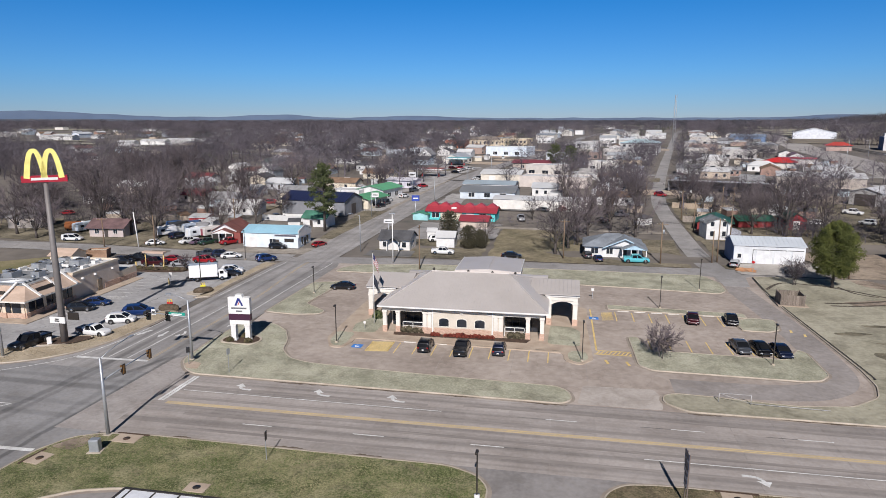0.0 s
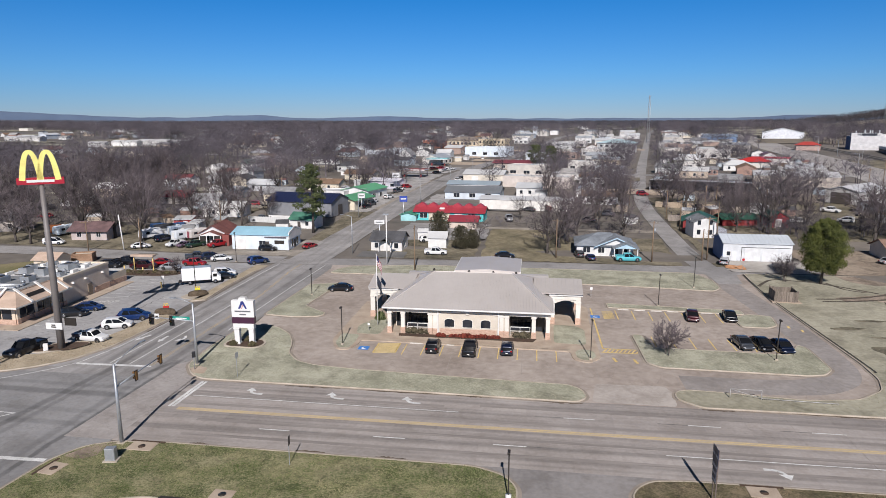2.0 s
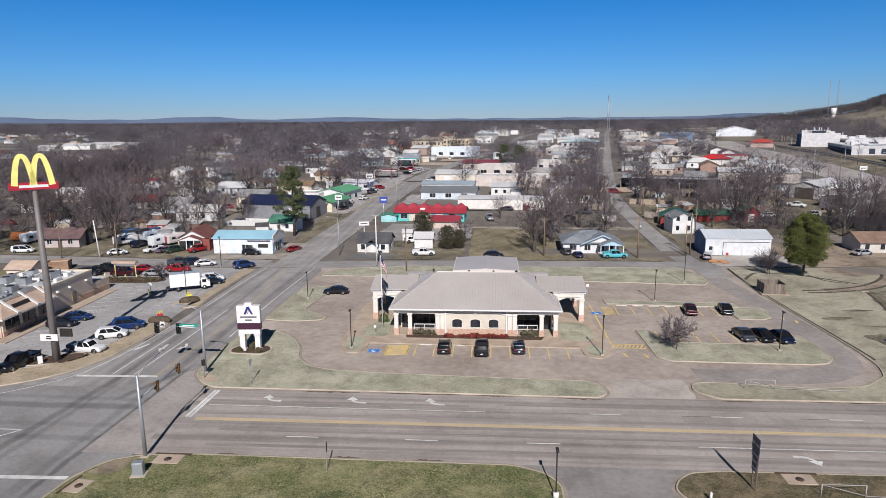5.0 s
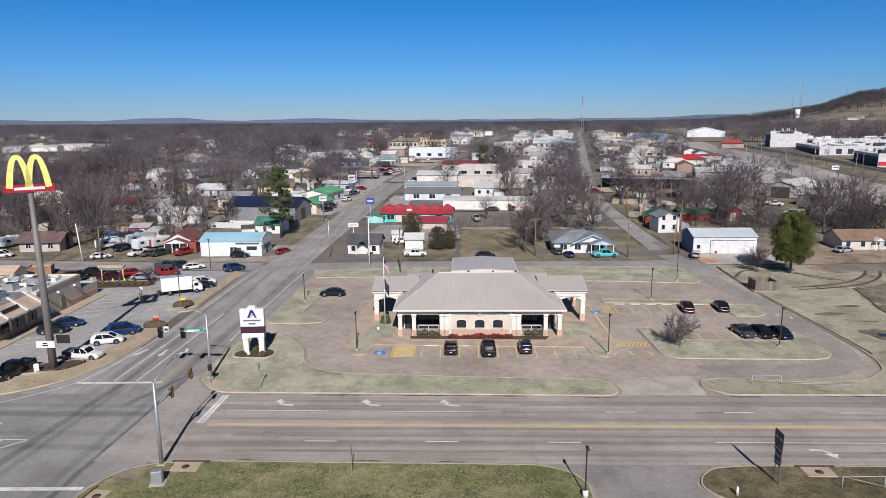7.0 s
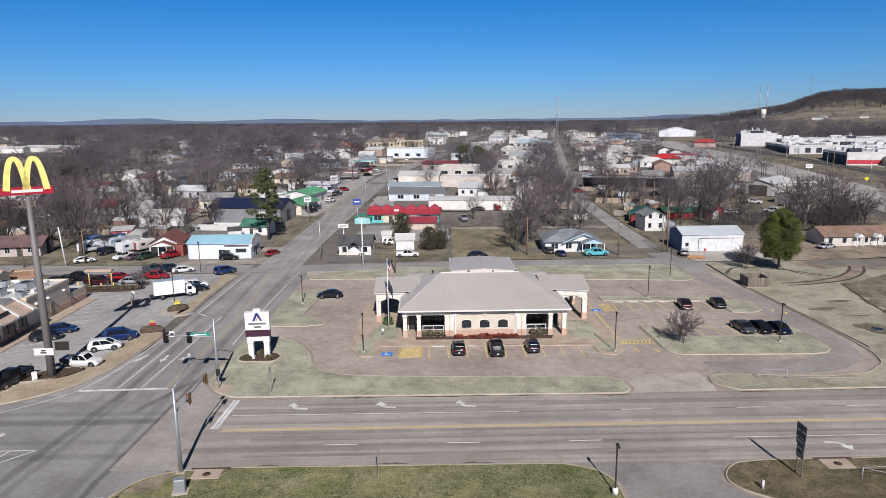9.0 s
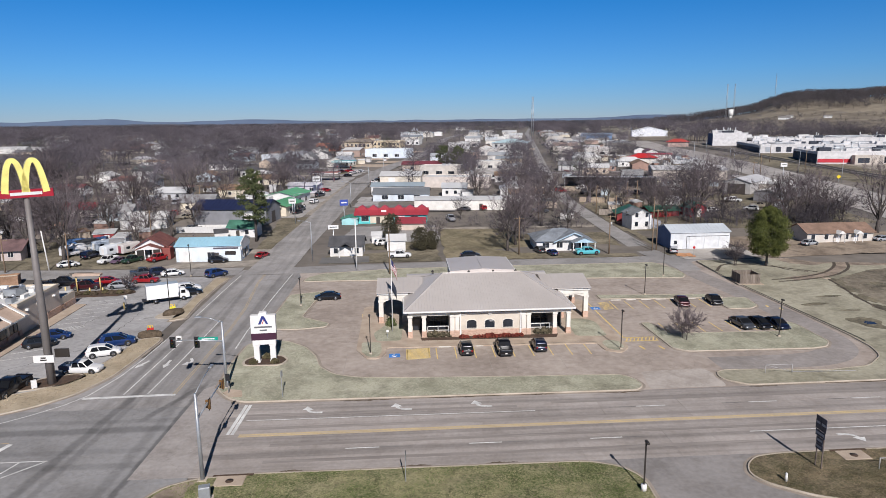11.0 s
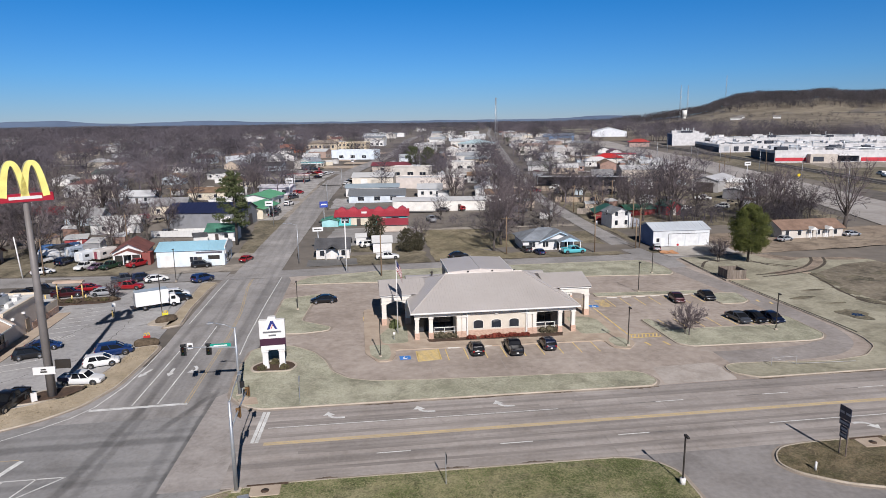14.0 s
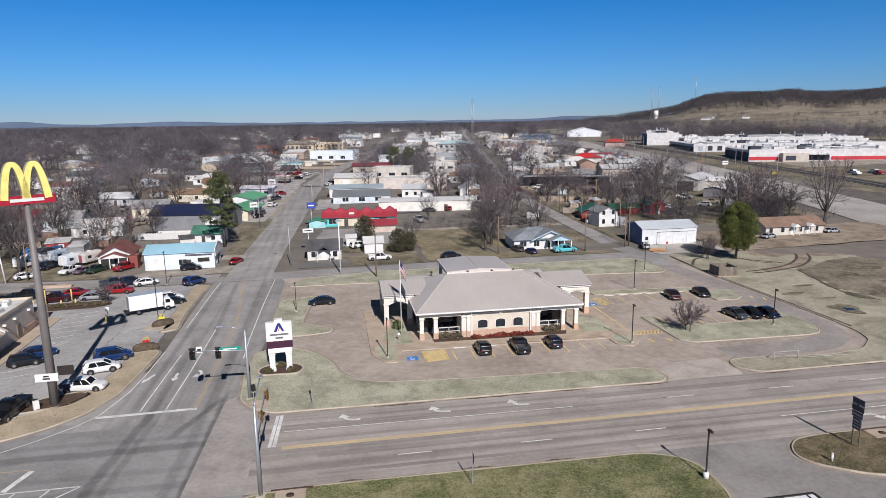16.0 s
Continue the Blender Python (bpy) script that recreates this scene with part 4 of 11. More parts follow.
    plate = Mesh().box(-0.02, -0.16, -0.08, 0.02, 0.16, 0.08)
    bumper = Mesh().box(-0.06, -hw * 0.84, 0.36, 0.05, hw * 0.84, 0.56, 0.03)
    CAR_MESH[kind] = {"body": body, "roof": fix(roof.mesh("roof")), "windows": fix(gl.mesh("glazing")), "tyre": fix(tyre.mesh("tyre")), "rim": fix(rim.mesh("rim")), "headlight": fix(head.mesh("headlight")), "tail_light": fix(tail.mesh("tail_light")), "plate": fix(plate.mesh("number_plate")), "bumper": fix(bumper.mesh("bumper")), "arch": fix(arch.mesh("wheel_arch")), "liner": fix(Mesh().box(0.12 - o, -hw + 0.14, belt - 0.06, c0 - o - 0.04, hw - 0.14, belt + 0.012).mesh("bed_liner"))}
    d = CAR_MESH[kind]
    for k, mt in (("windows", car_glass), ("tyre", rubber), ("rim", chrome), ("headlight", lamp_clear), ("tail_light", lamp_red), ("plate", trim_white), ("bumper", black_plastic), ("arch", black_plastic), ("liner", black_plastic)):
        d[k].materials.append(mt)
    d["body"] = fix(body.mesh("body"))
    for k in ("body", "roof", "windows", "tyre"):
        d[k].polygons.foreach_set("use_smooth", [True] * len(d[k].polygons))
        d[k].set_sharp_from_angle(angle=radians(38))
    return d


COLOURS = {"black": (0.008, 0.008, 0.01), "white": (0.68, 0.68, 0.67), "silver": (0.38, 0.39, 0.41), "grey": (0.06, 0.065, 0.075), "blue": (0.012, 0.035, 0.13), "navy": (0.008, 0.013, 0.035), "red": (0.26, 0.010, 0.014), "maroon": (0.05, 0.008, 0.012), "teal": (0.12, 0.52, 0.58), "tan": (0.33, 0.29, 0.22), "mauve": (0.16, 0.10, 0.15), "green": (0.02, 0.05, 0.03)}


def car(kind, colour, x, y, rz, label, z=None, group="parked cars", scale=1.0):
    d = car_meshes(kind)
    L, W, H, belt, bon, c0, c1, r0, r1, wr = SHAPES[kind]
    key = (kind, colour)
    if key not in CAR_PAINT:
        if colour not in PAINTS:
            PAINTS[colour] = paint("car_paint_" + colour, COLOURS[colour], 0.28, 0.25 if colour not in ("white", "red") else 0.0, 0.04, 0.6)
        CAR_PAINT[key] = []
        for k in ("body", "roof"):
            me = d[k].copy()
            me.materials.append(PAINTS[colour])
            CAR_PAINT[key].append(me)
    b, r = CAR_PAINT[key]
    th = thing({"pickup": "pickup_truck", "van": "minivan", "suv": "suv"}.get(kind, "car"), pose(x, y, (land(x, y) + (0.06 if math.hypot(x + 20, y) > 135 else 0.005)) if z is None else z, 0, 0, rz) @ Matrix.Scale(scale, 4), label, "pickup" if kind == "pickup" else "car", group)
    bo = part("body", b, None, th)
    part("roof", r, None, th)
    if key + ("pillar",) not in CAR_PAINT:
        hw, rw, o, ps = W / 2, W / 2 * 0.80, L / 2, []
        for lo, hi in ((c0, r0), (c1, r1), ((c0 + c1) / 2 + 0.05, (r0 + r1) / 2 + 0.05)):
            for s in (-1, 1):
                me = fix(Mesh().tube([(lo - o, s * (hw - 0.08), belt - 0.03), (hi - o, s * (rw - 0.005), H - 0.07)], 0.062, 4, False).mesh("pillar"))
                me.materials.append(PAINTS[colour])
                ps.append(me)
        if kind in ("suv", "hatch", "van"):
            for s in (-1, 1):
                qd = [(c0 - o + 0.02, s * (hw - 0.075), belt - 0.03), (c0 - o + 0.62, s * (hw - 0.075), belt - 0.03), (r0 - o + 0.42, s * (rw + 0.004), H - 0.08), (r0 - o, s * (rw + 0.004), H - 0.08)]
                me = fix(Mesh().loft([qd, [(x, y + s * 0.02, z) for x, y, z in qd]]).mesh("quarter_panel"))
                me.materials.append(PAINTS[colour])
                ps.append(me)
        CAR_PAINT[key + ("pillar",)] = ps
    for me in CAR_PAINT[key + ("pillar",)]:
        part("quarter_panel" if me.name.startswith("quarter") else "pillar", me, None, th)
    part("glazing", d["windows"], None, th)
    for sx in (0.95, L - 1.0):
        for s in (-1, 1):
            w = part("wheel", d["tyre"], None, th, "", pose(sx - L / 2, s * (W / 2 - 0.065), wr))
            part("rim", d["rim"], None, w)
    for s in (-1, 1):
        part("headlight", d["headlight"], None, bo, "", pose(L / 2 - 0.1, s * W * 0.34, bon - 0.24))
        part("tail_light", d["tail_light"], None, bo, "", pose(-L / 2 + 0.04, s * W * 0.36, belt - 0.2))
    for sx in (0.95, L - 1.0):
        for s in (-1, 1):
            part("wheel_arch", d["arch"], None, bo, "", pose(sx - L / 2, s * W / 2, wr + 0.03, 0, 0, 0 if s > 0 else 180))
    if kind == "pickup":
        part("bed_liner", d["liner"], None, bo, "dark bed liner")
    part("number_plate", d["plate"], None, bo, "", pose(-L / 2 - 0.005, 0, 0.62))
    part("bumper", d["bumper"], None, bo, "", pose(-L / 2 + 0.02, 0, 0))
    return th


def bank_lamp(x, y, h, z=0.12):
    th = thing("car_park_lamp", pose(x, y, z), "slim dark bronze car park lamp post on a lawn", "lamp post", "car park lamps")
    part("pole", Mesh().box(-0.055, -0.055, 0, 0.055, 0.055, h), dark_metal, th)
    part("base", Mesh().box(-0.2, -0.2, -0.02, 0.2, 0.2, 0.2, 0.04), kerb_concrete, th)
    hd = part("lamp_head", Mesh().box(-0.12, -0.55, h - 0.12, 0.12, 0.1, h + 0.06, 0.03), dark_metal, th)
    part("lens", Mesh().box(-0.09, -0.5, h - 0.14, 0.09, -0.1, h - 0.121), lamp_clear, hd)
    return th


def utility_pole(x, y, h, rz=0, label="weathered wooden utility pole with a crossarm", arms=1, can=False):
    th = thing("utility_pole", pose(x, y, land(x, y), 0, 0, rz), label, "utility pole", "utility poles")
    part("pole", Mesh().tube([(0, 0, -0.3), (0, 0, h)], [0.17, 0.11], 8), pole_wood, th)
    for k in range(arms):
        z = h - 0.5 - 0.9 * k
        a = part("crossarm", Mesh().box(-1.2, -0.06, z, 1.2, 0.06, z + 0.12), pole_wood, th)
        for u in (-1.1, -0.5, 0.5, 1.1):
            part("insulator", Mesh().tube([(u, 0, z + 0.12), (u, 0, z + 0.28)], [0.05, 0.03], 6), galv, a)
    if can:
        part("transformer", Mesh().tube([(0.3, 0, h - 2.6), (0.3, 0, h - 1.7)], 0.25, 10), galv, th)
    return th


def wire(a, c, sag=0.8, r=0.018):
    a, c = Vector(a), Vector(c)
    pts = [a.lerp(c, i / 10) - Vector((0, 0, sag * 4 * (i / 10) * (1 - i / 10))) for i in range(11)]
    ob = part("overhead_wire", Mesh().tube(pts, r, 3, cap=False), black_plastic)
    return tagged(ob, "thin black overhead power line between poles", "wire", "overhead wires")


def street_lamp(x, y, h, rz, label="tall galvanised street lamp with one long arm", arm=2.6):
    th = thing("street_lamp", pose(x, y, land(x, y), 0, 0, rz), label, "street lamp", "street lamps")
    part("pole", Mesh().tube([(0, 0, -0.1), (0, 0, h)], [0.13, 0.08], 8), galv, th)
    a = part("arm", Mesh().tube([(0, 0, h - 0.1), (arm * 0.5, 0, h + 0.25), (arm, 0, h + 0.3)], 0.045, 6), galv, th)
    part("lamp_head", Mesh().box(arm - 0.1, -0.13, h + 0.22, arm + 0.6, 0.13, h + 0.36, 0.03), galv, a)
    return th

# ---- the bank ----
stucco = surf("stucco_cream", (0.50, 0.45, 0.375), (0.61, 0.55, 0.465), 0.5, 0.9, 0.2, fine=8)
trim_cream = surf("trim_cream", (0.59, 0.56, 0.505), (0.69, 0.66, 0.60), 0.5, 0.75, fine=6)
stone = surf("pink_brick", (0.40, 0.26, 0.19), (0.57, 0.40, 0.31), 2.5, 0.9, 0.3, stretch=(1, 1, 2.5), fine=7)
seam_roof = surf("seam_roof", (0.44, 0.405, 0.38), (0.52, 0.485, 0.46), 0.09, 0.42, 0, 0.15, 1.2, 0.12)
# Near-black soffit colour: shade under porches and canopies is painted in.
shade_dark = paint("soffit_shade", (0.06, 0.055, 0.05), 0.8)
BX0, BX1, BY0, BY1 = -26.0, -1.7, 89.9, 108.3


def pane_quad(m, a, c, d, e, n, h=0.026, w=0.07):
    """Standing seams on the roof plane a-c (eave) to e-d (ridge), running up the slope."""
    a, c, d, e = (Vector(p) for p in (a, c, d, e))
    nrm = (c - a).cross(e - a).normalized()
    u = (c - a).normalized()
    length = (c - a).length
    s0, s1 = (e - a).dot(u), (d - a).dot(u)
    up = ((e - a) - u * s0)
    for i in range(1, n):
        s = length * i / n
        f = 1.0
        if s < s0:
            f = s / s0 if s0 > 0 else 1
        elif s > s1:
            f = (length - s) / (length - s1) if length > s1 else 1
        p, q = a + u * s, a + u * s + up * max(0.02, f)
        m.add([p - u * w / 2, p + u * w / 2, q + u * w / 2, q - u * w / 2, p + nrm * h, q + nrm * h], [(0, 4, 5, 3), (4, 1, 2, 5), (0, 1, 4), (3, 5, 2)])


def bank():
    th = thing("bank_building", pose(0, 0, 0.1), "single-storey cream stucco bank with a grey standing-seam hip roof", "bank")
    lobby = Mesh().box(BX0 + 6.2, BY0 + 0.15, 0, BX1 - 6.0, BY1, 4.1)
    part("wall", lobby, stucco, th)
    part("wall", Mesh().box(BX0 + 0.6, BY0 + 3.4, 0, BX0 + 6.2, BY1, 4.1), stucco, th)
    part("wall", Mesh().box(BX1 - 6.0, BY0 + 3.4, 0, BX1 - 0.6, BY1, 4.1), stucco, th)
    part("floor_slab", Mesh().box(BX0 - 0.2, BY0 - 0.1, -0.1, BX1 + 0.2, BY0 + 3.4, 0.06), walk_concrete, th)
    # entablature round the eaves
    part("entablature", Mesh().box(BX0, BY0, 3.35, BX0 + 6.2, BY0 + 0.5, 4.12).box(BX0, BY0 + 0.5, 3.35, BX0 + 0.5, BY1, 4.12), trim_cream, th)
    part("entablature", Mesh().box(BX1 - 6.0, BY0, 3.35, BX1, BY0 + 0.5, 4.12).box(BX1 - 0.5, BY0 + 0.5, 3.35, BX1, BY1, 4.12), trim_cream, th)
    # columns: a pair at each outer corner and one against the lobby
    for x in (BX0 + 0.35, BX0 + 2.4, BX1 - 2.4, BX1 - 0.35, BX0 + 6.55, BX1 - 6.35, BX0 + 7.3, BX1 - 7.1):
        col = part("column", Mesh().box(x - 0.29, BY0 - 0.05, 0, x + 0.29, BY0 + 0.5, 3.4), trim_cream, th)
        part("plinth", Mesh().box(x - 0.36, BY0 - 0.12, 0, x + 0.36, BY0 + 0.56, 1.0, 0.03), stone, col)
        part("capital", Mesh().box(x - 0.37, BY0 - 0.13, 3.1, x + 0.37, BY0 + 0.58, 3.34), trim_cream, col)
    # lobby front: three arched windows over a brick base, and a shallow arch moulding
    part("brick_base", Mesh().box(BX0 + 8.0, BY0 + 0.02, 0, BX1 - 7.8, BY0 + 0.2, 1.0), stone, th)
    mid = (BX0 + BX1) / 2
    for u in (-2.7, 0.0, 2.7):
        arch = [(mid + u - 0.72, 1.3), (mid + u + 0.72, 1.3)] + [(mid + u + 0.72 * math.cos(a), 2.2 + 0.32 * math.sin(a)) for a in np.linspace(0, math.pi, 9)]
        big = [(mid + u + (x - mid - u) * 1.13, 1.2 if z < 1.35 else 2.2 + (z - 2.2) * 1.25) for x, z in arch]
        fr = part("window_frame", Mesh().loft([[(x, BY0 + 0.16, z) for x, z in big], [(x, BY0 + 0.07, z) for x, z in big]]), trim_cream, th)
        part("pane", Mesh().loft([[(x, BY0 + 0.075, z) for x, z in arch], [(x, BY0 + 0.055, z) for x, z in arch]]), glass, fr)
    arc = [(mid + 6.0 * s, BY0 + 0.0, 3.05 + 0.5 * (1 - s * s)) for s in np.linspace(-1, 1, 17)]
    mo = Mesh()
    mo.loft([[(x, y, z), (x, y + 0.16, z), (x, y + 0.16, z + 0.16), (x, y, z + 0.16)] for x, y, z in arc])
    part("arch_moulding", mo, trim_cream, th)
    part("keystone", Mesh().loft([[(mid - 0.2, y, 3.3), (mid + 0.2, y, 3.3), (mid + 0.32, y, 3.85), (mid - 0.32, y, 3.85)] for y in (BY0 - 0.08, BY0 + 0.16)]), trim_cream, th)
    for x in (BX0 + 7.75, BX1 - 7.55):
        part("downpipe", Mesh().box(x - 0.09, BY0 - 0.14, 0, x + 0.09, BY0 + 0.02, 4.1), trim_white, th)
    # porch glazing, its dark panes widened for the porch shade, and low rails
    for x0, x1 in ((BX0 + 0.8, BX0 + 6.1), (BX1 - 5.9, BX1 - 0.8)):
        fr = Mesh()
        for x in np.linspace(x0, x1, 6):
            fr.box(x - 0.04, BY0 + 3.3, 0.1, x + 0.04, BY0 + 3.42, 3.4)
        for z in (0.1, 1.9, 3.32):
            fr.box(x0, BY0 + 3.3, z, x1, BY0 + 3.42, z + 0.08)
        f = part("shopfront_frame", fr, dark_metal, th)
        part("pane", Mesh().box(x0, BY0 + 3.35, 0.1, x1, BY0 + 3.37, 3.4), glass, f)
        x0, x1 = (x0 + 2.1, x1) if x0 < -14 else (x0, x1 - 2.1)
        rail = Mesh()
        rail.box(x0, BY0 + 0.9, 1.35, x1, BY0 + 1.0, 1.45)
        rail.box(x0, BY0 + 0.9, 0.75, x1, BY0 + 1.0, 0.82)
        for x in np.linspace(x0 + 0.05, x1 - 0.05, 3):
            rail.box(x - 0.04, BY0 + 0.9, 0, x + 0.04, BY0 + 1.0, 1.45)
        part("porch_rail", rail, trim_white, th)
        part("soffit", Mesh().box(x0 - 2.6, BY0 + 0.5, 3.9, x1 + 2.4, BY0 + 3.4, 3.98), shade_dark, th)
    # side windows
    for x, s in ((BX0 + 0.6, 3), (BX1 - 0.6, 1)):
        for y in (96.2,):
            m = Mesh().box(x - 0.05, y - 0.8, 0.9, x + 0.05, y + 0.8, 2.5)
            part("pane", m, glass, th)
        # dark glazing added to give the deep shade under the canopy
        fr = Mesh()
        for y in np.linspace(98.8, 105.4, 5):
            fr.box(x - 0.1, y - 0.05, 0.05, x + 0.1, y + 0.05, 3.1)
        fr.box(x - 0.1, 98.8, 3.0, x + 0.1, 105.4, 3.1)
        ef = part("shade_glass_frame", fr, dark_metal, th)
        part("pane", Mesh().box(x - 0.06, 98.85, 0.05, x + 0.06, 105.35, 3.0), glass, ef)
    # main hip roof
    E = 4.22
    ax, bx, ay, by, rz, rl, rr, ry = BX0 - 0.5, BX1 + 0.4, BY0 - 0.7, BY1 + 0.4, 7.5, -20.2, -7.7, 99.2
    lo = [(ax, ay, E), (bx, ay, E), (bx, by, E), (ax, by, E)]
    rd = [(rl, ry, rz), (rr, ry, rz)]
    m = Mesh().add(lo + rd + [(x, y, E - 0.12) for x, y, _ in lo], [(0, 1, 5, 4), (1, 2, 5), (2, 3, 4, 5), (3, 0, 4), (0, 6, 7, 1), (1, 7, 8, 2), (2, 8, 9, 3), (3, 9, 6, 0), (9, 8, 7, 6)])
    ro = part("roof", m, seam_roof, th)
    sm = Mesh()
    pane_quad(sm, lo[0], lo[1], rd[1], rd[0], 58)
    pane_quad(sm, lo[2], lo[3], rd[0], rd[1], 58)
    pane_quad(sm, lo[1], lo[2], rd[1], rd[1], 24)
    pane_quad(sm, lo[3], lo[0], rd[0], rd[0], 24)
    tagged(part("roof_seams", sm, seam_roof, ro), "", "", "", "stuff")
    caps = Mesh()
    for a, c in ((lo[0], rd[0]), (lo[1], rd[1]), (lo[2], rd[1]), (lo[3], rd[0]), (rd[0], rd[1])):
        caps.tube([(a[0], a[1], a[2] + 0.03), (c[0], c[1], c[2] + 0.03)], 0.1, 5, False)
    part("ridge_cap", caps, seam_roof, ro)
    gut = Mesh()
    for x0, y0, x1, y1 in ((ax - 0.12, ay - 0.14, bx + 0.12, ay), (ax - 0.12, by, bx + 0.12, by + 0.14), (ax - 0.14, ay, ax, by), (bx, ay, bx + 0.14, by)):
        gut.box(x0, y0, E - 0.18, x1, y1, E + 0.04)
    part("gutter", gut, trim_white, ro)
    # rear range with a low roof
    rear = Mesh().box(BX0 + 0.4, BY1, 0, BX1 - 0.4, BY1 + 2.2, 4.4)
    part("wall", rear, stucco, th)
    part("roof", Mesh().loft([[(x, BY1 - 2.5, 4.6), (x, BY1 + 2.6, 4.6), (x, BY1 + 2.6, 4.75), (x, BY1 + 0.6, 5.25), (x, BY1 - 0.4, 5.25), (x, BY1 - 2.5, 4.8)] for x in (BX0, BX1)]), seam_roof, th)
    # side canopies over the walks
    for side, x0, x1 in (("west", -30.5, BX0 - 0.1), ("east", BX1 + 0.1, 3.1)):
        y0, y1, e, top = 97.6, 106.6, 5.1, 6.3
        ca = Mesh()
        ca.loft([[(x, y0 - 0.5, e), (x, (y0 + y1) / 2, top), (x, y1 + 0.5, e), (x, y1 + 0.5, e - 0.12), (x, y0 - 0.5, e - 0.12)] for x in ((x0 - 0.3, x1 + 2.6) if side == "west" else (x0 - 2.6, x1 + 0.3))])
        cr = part("canopy_roof", ca, seam_roof, th)
        xa, xb = (x0 - 0.3, x1 + 2.6) if side == "west" else (x0 - 2.6, x1 + 0.3)
        ss = Mesh()
        pane_quad(ss, (xa, y0 - 0.5, e), (xb, y0 - 0.5, e), (xb, (y0 + y1) / 2, top), (xa, (y0 + y1) / 2, top), 12)
        tagged(part("roof_seams", ss, seam_roof, cr), "", "", "", "stuff")
        be = Mesh()
        for yy in (y0, y1 - 0.5):
            be.box(x0, yy, 3.9, x1, yy + 0.5, e - 0.1)
            n = 10
            for i in range(n + 1):
                f = i / n
                x = x0 + 0.7 + (x1 - x0 - 1.2) * f
                z = 3.35 + 0.5 * math.sin(math.pi * f)
                be.add([(x, yy, z), (x, yy + 0.5, z), (x, yy + 0.5, 3.95), (x, yy, 3.95)], [(0, 1, 2, 3)])
            for i in range(n):
                f, g = i / n, (i + 1) / n
                xs = [x0 + 0.7 + (x1 - x0 - 1.2) * k for k in (f, g)]
                zs = [3.35 + 0.5 * math.sin(math.pi * k) for k in (f, g)]
                be.loft([[(xs[k], yy, zs[k]), (xs[k], yy + 0.5, zs[k]), (xs[k], yy + 0.5, 3.95), (xs[k], yy, 3.95)] for k in (0, 1)])
        xo = x0 if side == "west" else x1 - 0.5
        be.box(xo, y0 + 0.5, 3.6, xo + 0.5, y1 - 0.5, e - 0.1)
        part("canopy_beam", be, trim_cream, th)
        part("soffit", Mesh().box(x0 + 0.05, y0 + 0.5, e - 0.3, x1, y1 - 0.5, e - 0.2), shade_dark, th)
        cor = Mesh().box(x0 - 0.25, y0 - 0.2, e - 0.5, x1 + 0.25, y0 + 0.02, e - 0.2)
        part("cornice", cor, trim_white, th)
        for x in (x0 + 0.35, x1 - 0.35):
            for y in (y0 + 0.3, y1 - 0.3):
                c = part("column", Mesh().box(x - 0.36, y - 0.36, 0, x + 0.36, y + 0.36, 3.95), trim_cream, th)
                part("plinth", Mesh().box(x - 0.43, y - 0.43, 0, x + 0.43, y + 0.43, 1.05, 0.03), stone, c)
                part("capital", Mesh().box(x - 0.44, y - 0.44, 3.4, x + 0.44, y + 0.44, 3.6), trim_cream, c)
    # drive-through canopy behind
    dx0, dx1, dy0, dy1 = -18.2, -6.6, BY1 + 2.0, 121.6
    dr = Mesh()
    dm = (dx0 + dx1) / 2
    dr.loft([[(dx0, y, 5.2), (dm, y, 5.55), (dx1, y, 5.2), (dx1, y, 4.75), (dx0, y, 4.75)] for y in (dy0, dy1)])
    d = part("drive_through_roof", dr, seam_roof, th)
    part("ridge_cap", Mesh().box(dm - 0.12, dy0, 5.53, dm + 0.12, dy1 + 0.03, 5.62), seam_roof, d)
    part("fascia", Mesh().box(dx0 - 0.06, dy1 + 0.01, 4.7, dx1 + 0.06, dy1 + 0.1, 5.2).box(dx0 - 0.1, dy0, 4.7, dx0 - 0.01, dy1, 5.22).box(dx1 + 0.01, dy0, 4.7, dx1 + 0.1, dy1, 5.22), trim_white, d)
    for x in (dx0 + 0.5, dm, dx1 - 0.5):
        part("column", Mesh().box(x - 0.3, dy1 - 1.0, -0.1, x + 0.3, dy1 - 0.4, 4.75), trim_cream, th)
    for x, y in ((-21.5, 107.4), (-15.3, 106.6), (-11.1, 106.4), (-7.2, 106.5)):
        part("roof_vent", Mesh().tube([(x, y, 5.0), (x, y, 5.95)], 0.16, 8).tube([(x, y, 5.9), (x, y, 6.15)], [0.26, 0.1], 8), dark_metal, ro)
    # mulch beds and shrubs belong to the ground, see below
    return th


bank()
sheet("bank_walk", rounded([(-33.4, 106.5), (-33.3, 85.6), (-31.6, 82.0), (-29.9, 82.0), (-29.0, 84.5), (-29.2, 86.2), (1.0, 85.3), (1.2, 82.4), (3.2, 81.2), (5.0, 83.4), (4.6, 99), (5.0, 107.5), (1, 110), (-28, 110.6)], 0.8), walk_concrete, 0.13, "tan concrete walk round the bank", "pavement", 0.18)
lump("lawn_bank_west", Mesh().prism(rounded([(-32.7, 88.6), (-32.5, 84.6), (-31.4, 82.6), (-30.1, 82.6), (-29.7, 84.6), (-29.9, 88.4)], 0.7), 0.1, 0.15), lawn_pale, "small pale lawn at the end of the walk", "lawn")
lump("lawn_bank_porch", Mesh().prism(rounded([(-30.6, 88.9), (-27.0, 88.9), (-26.7, 96.6), (-29.4, 96.6), (-31.2, 92.5)], 0.8), 0.1, 0.15), lawn_pale, "small pale lawn beside the porch", "lawn")
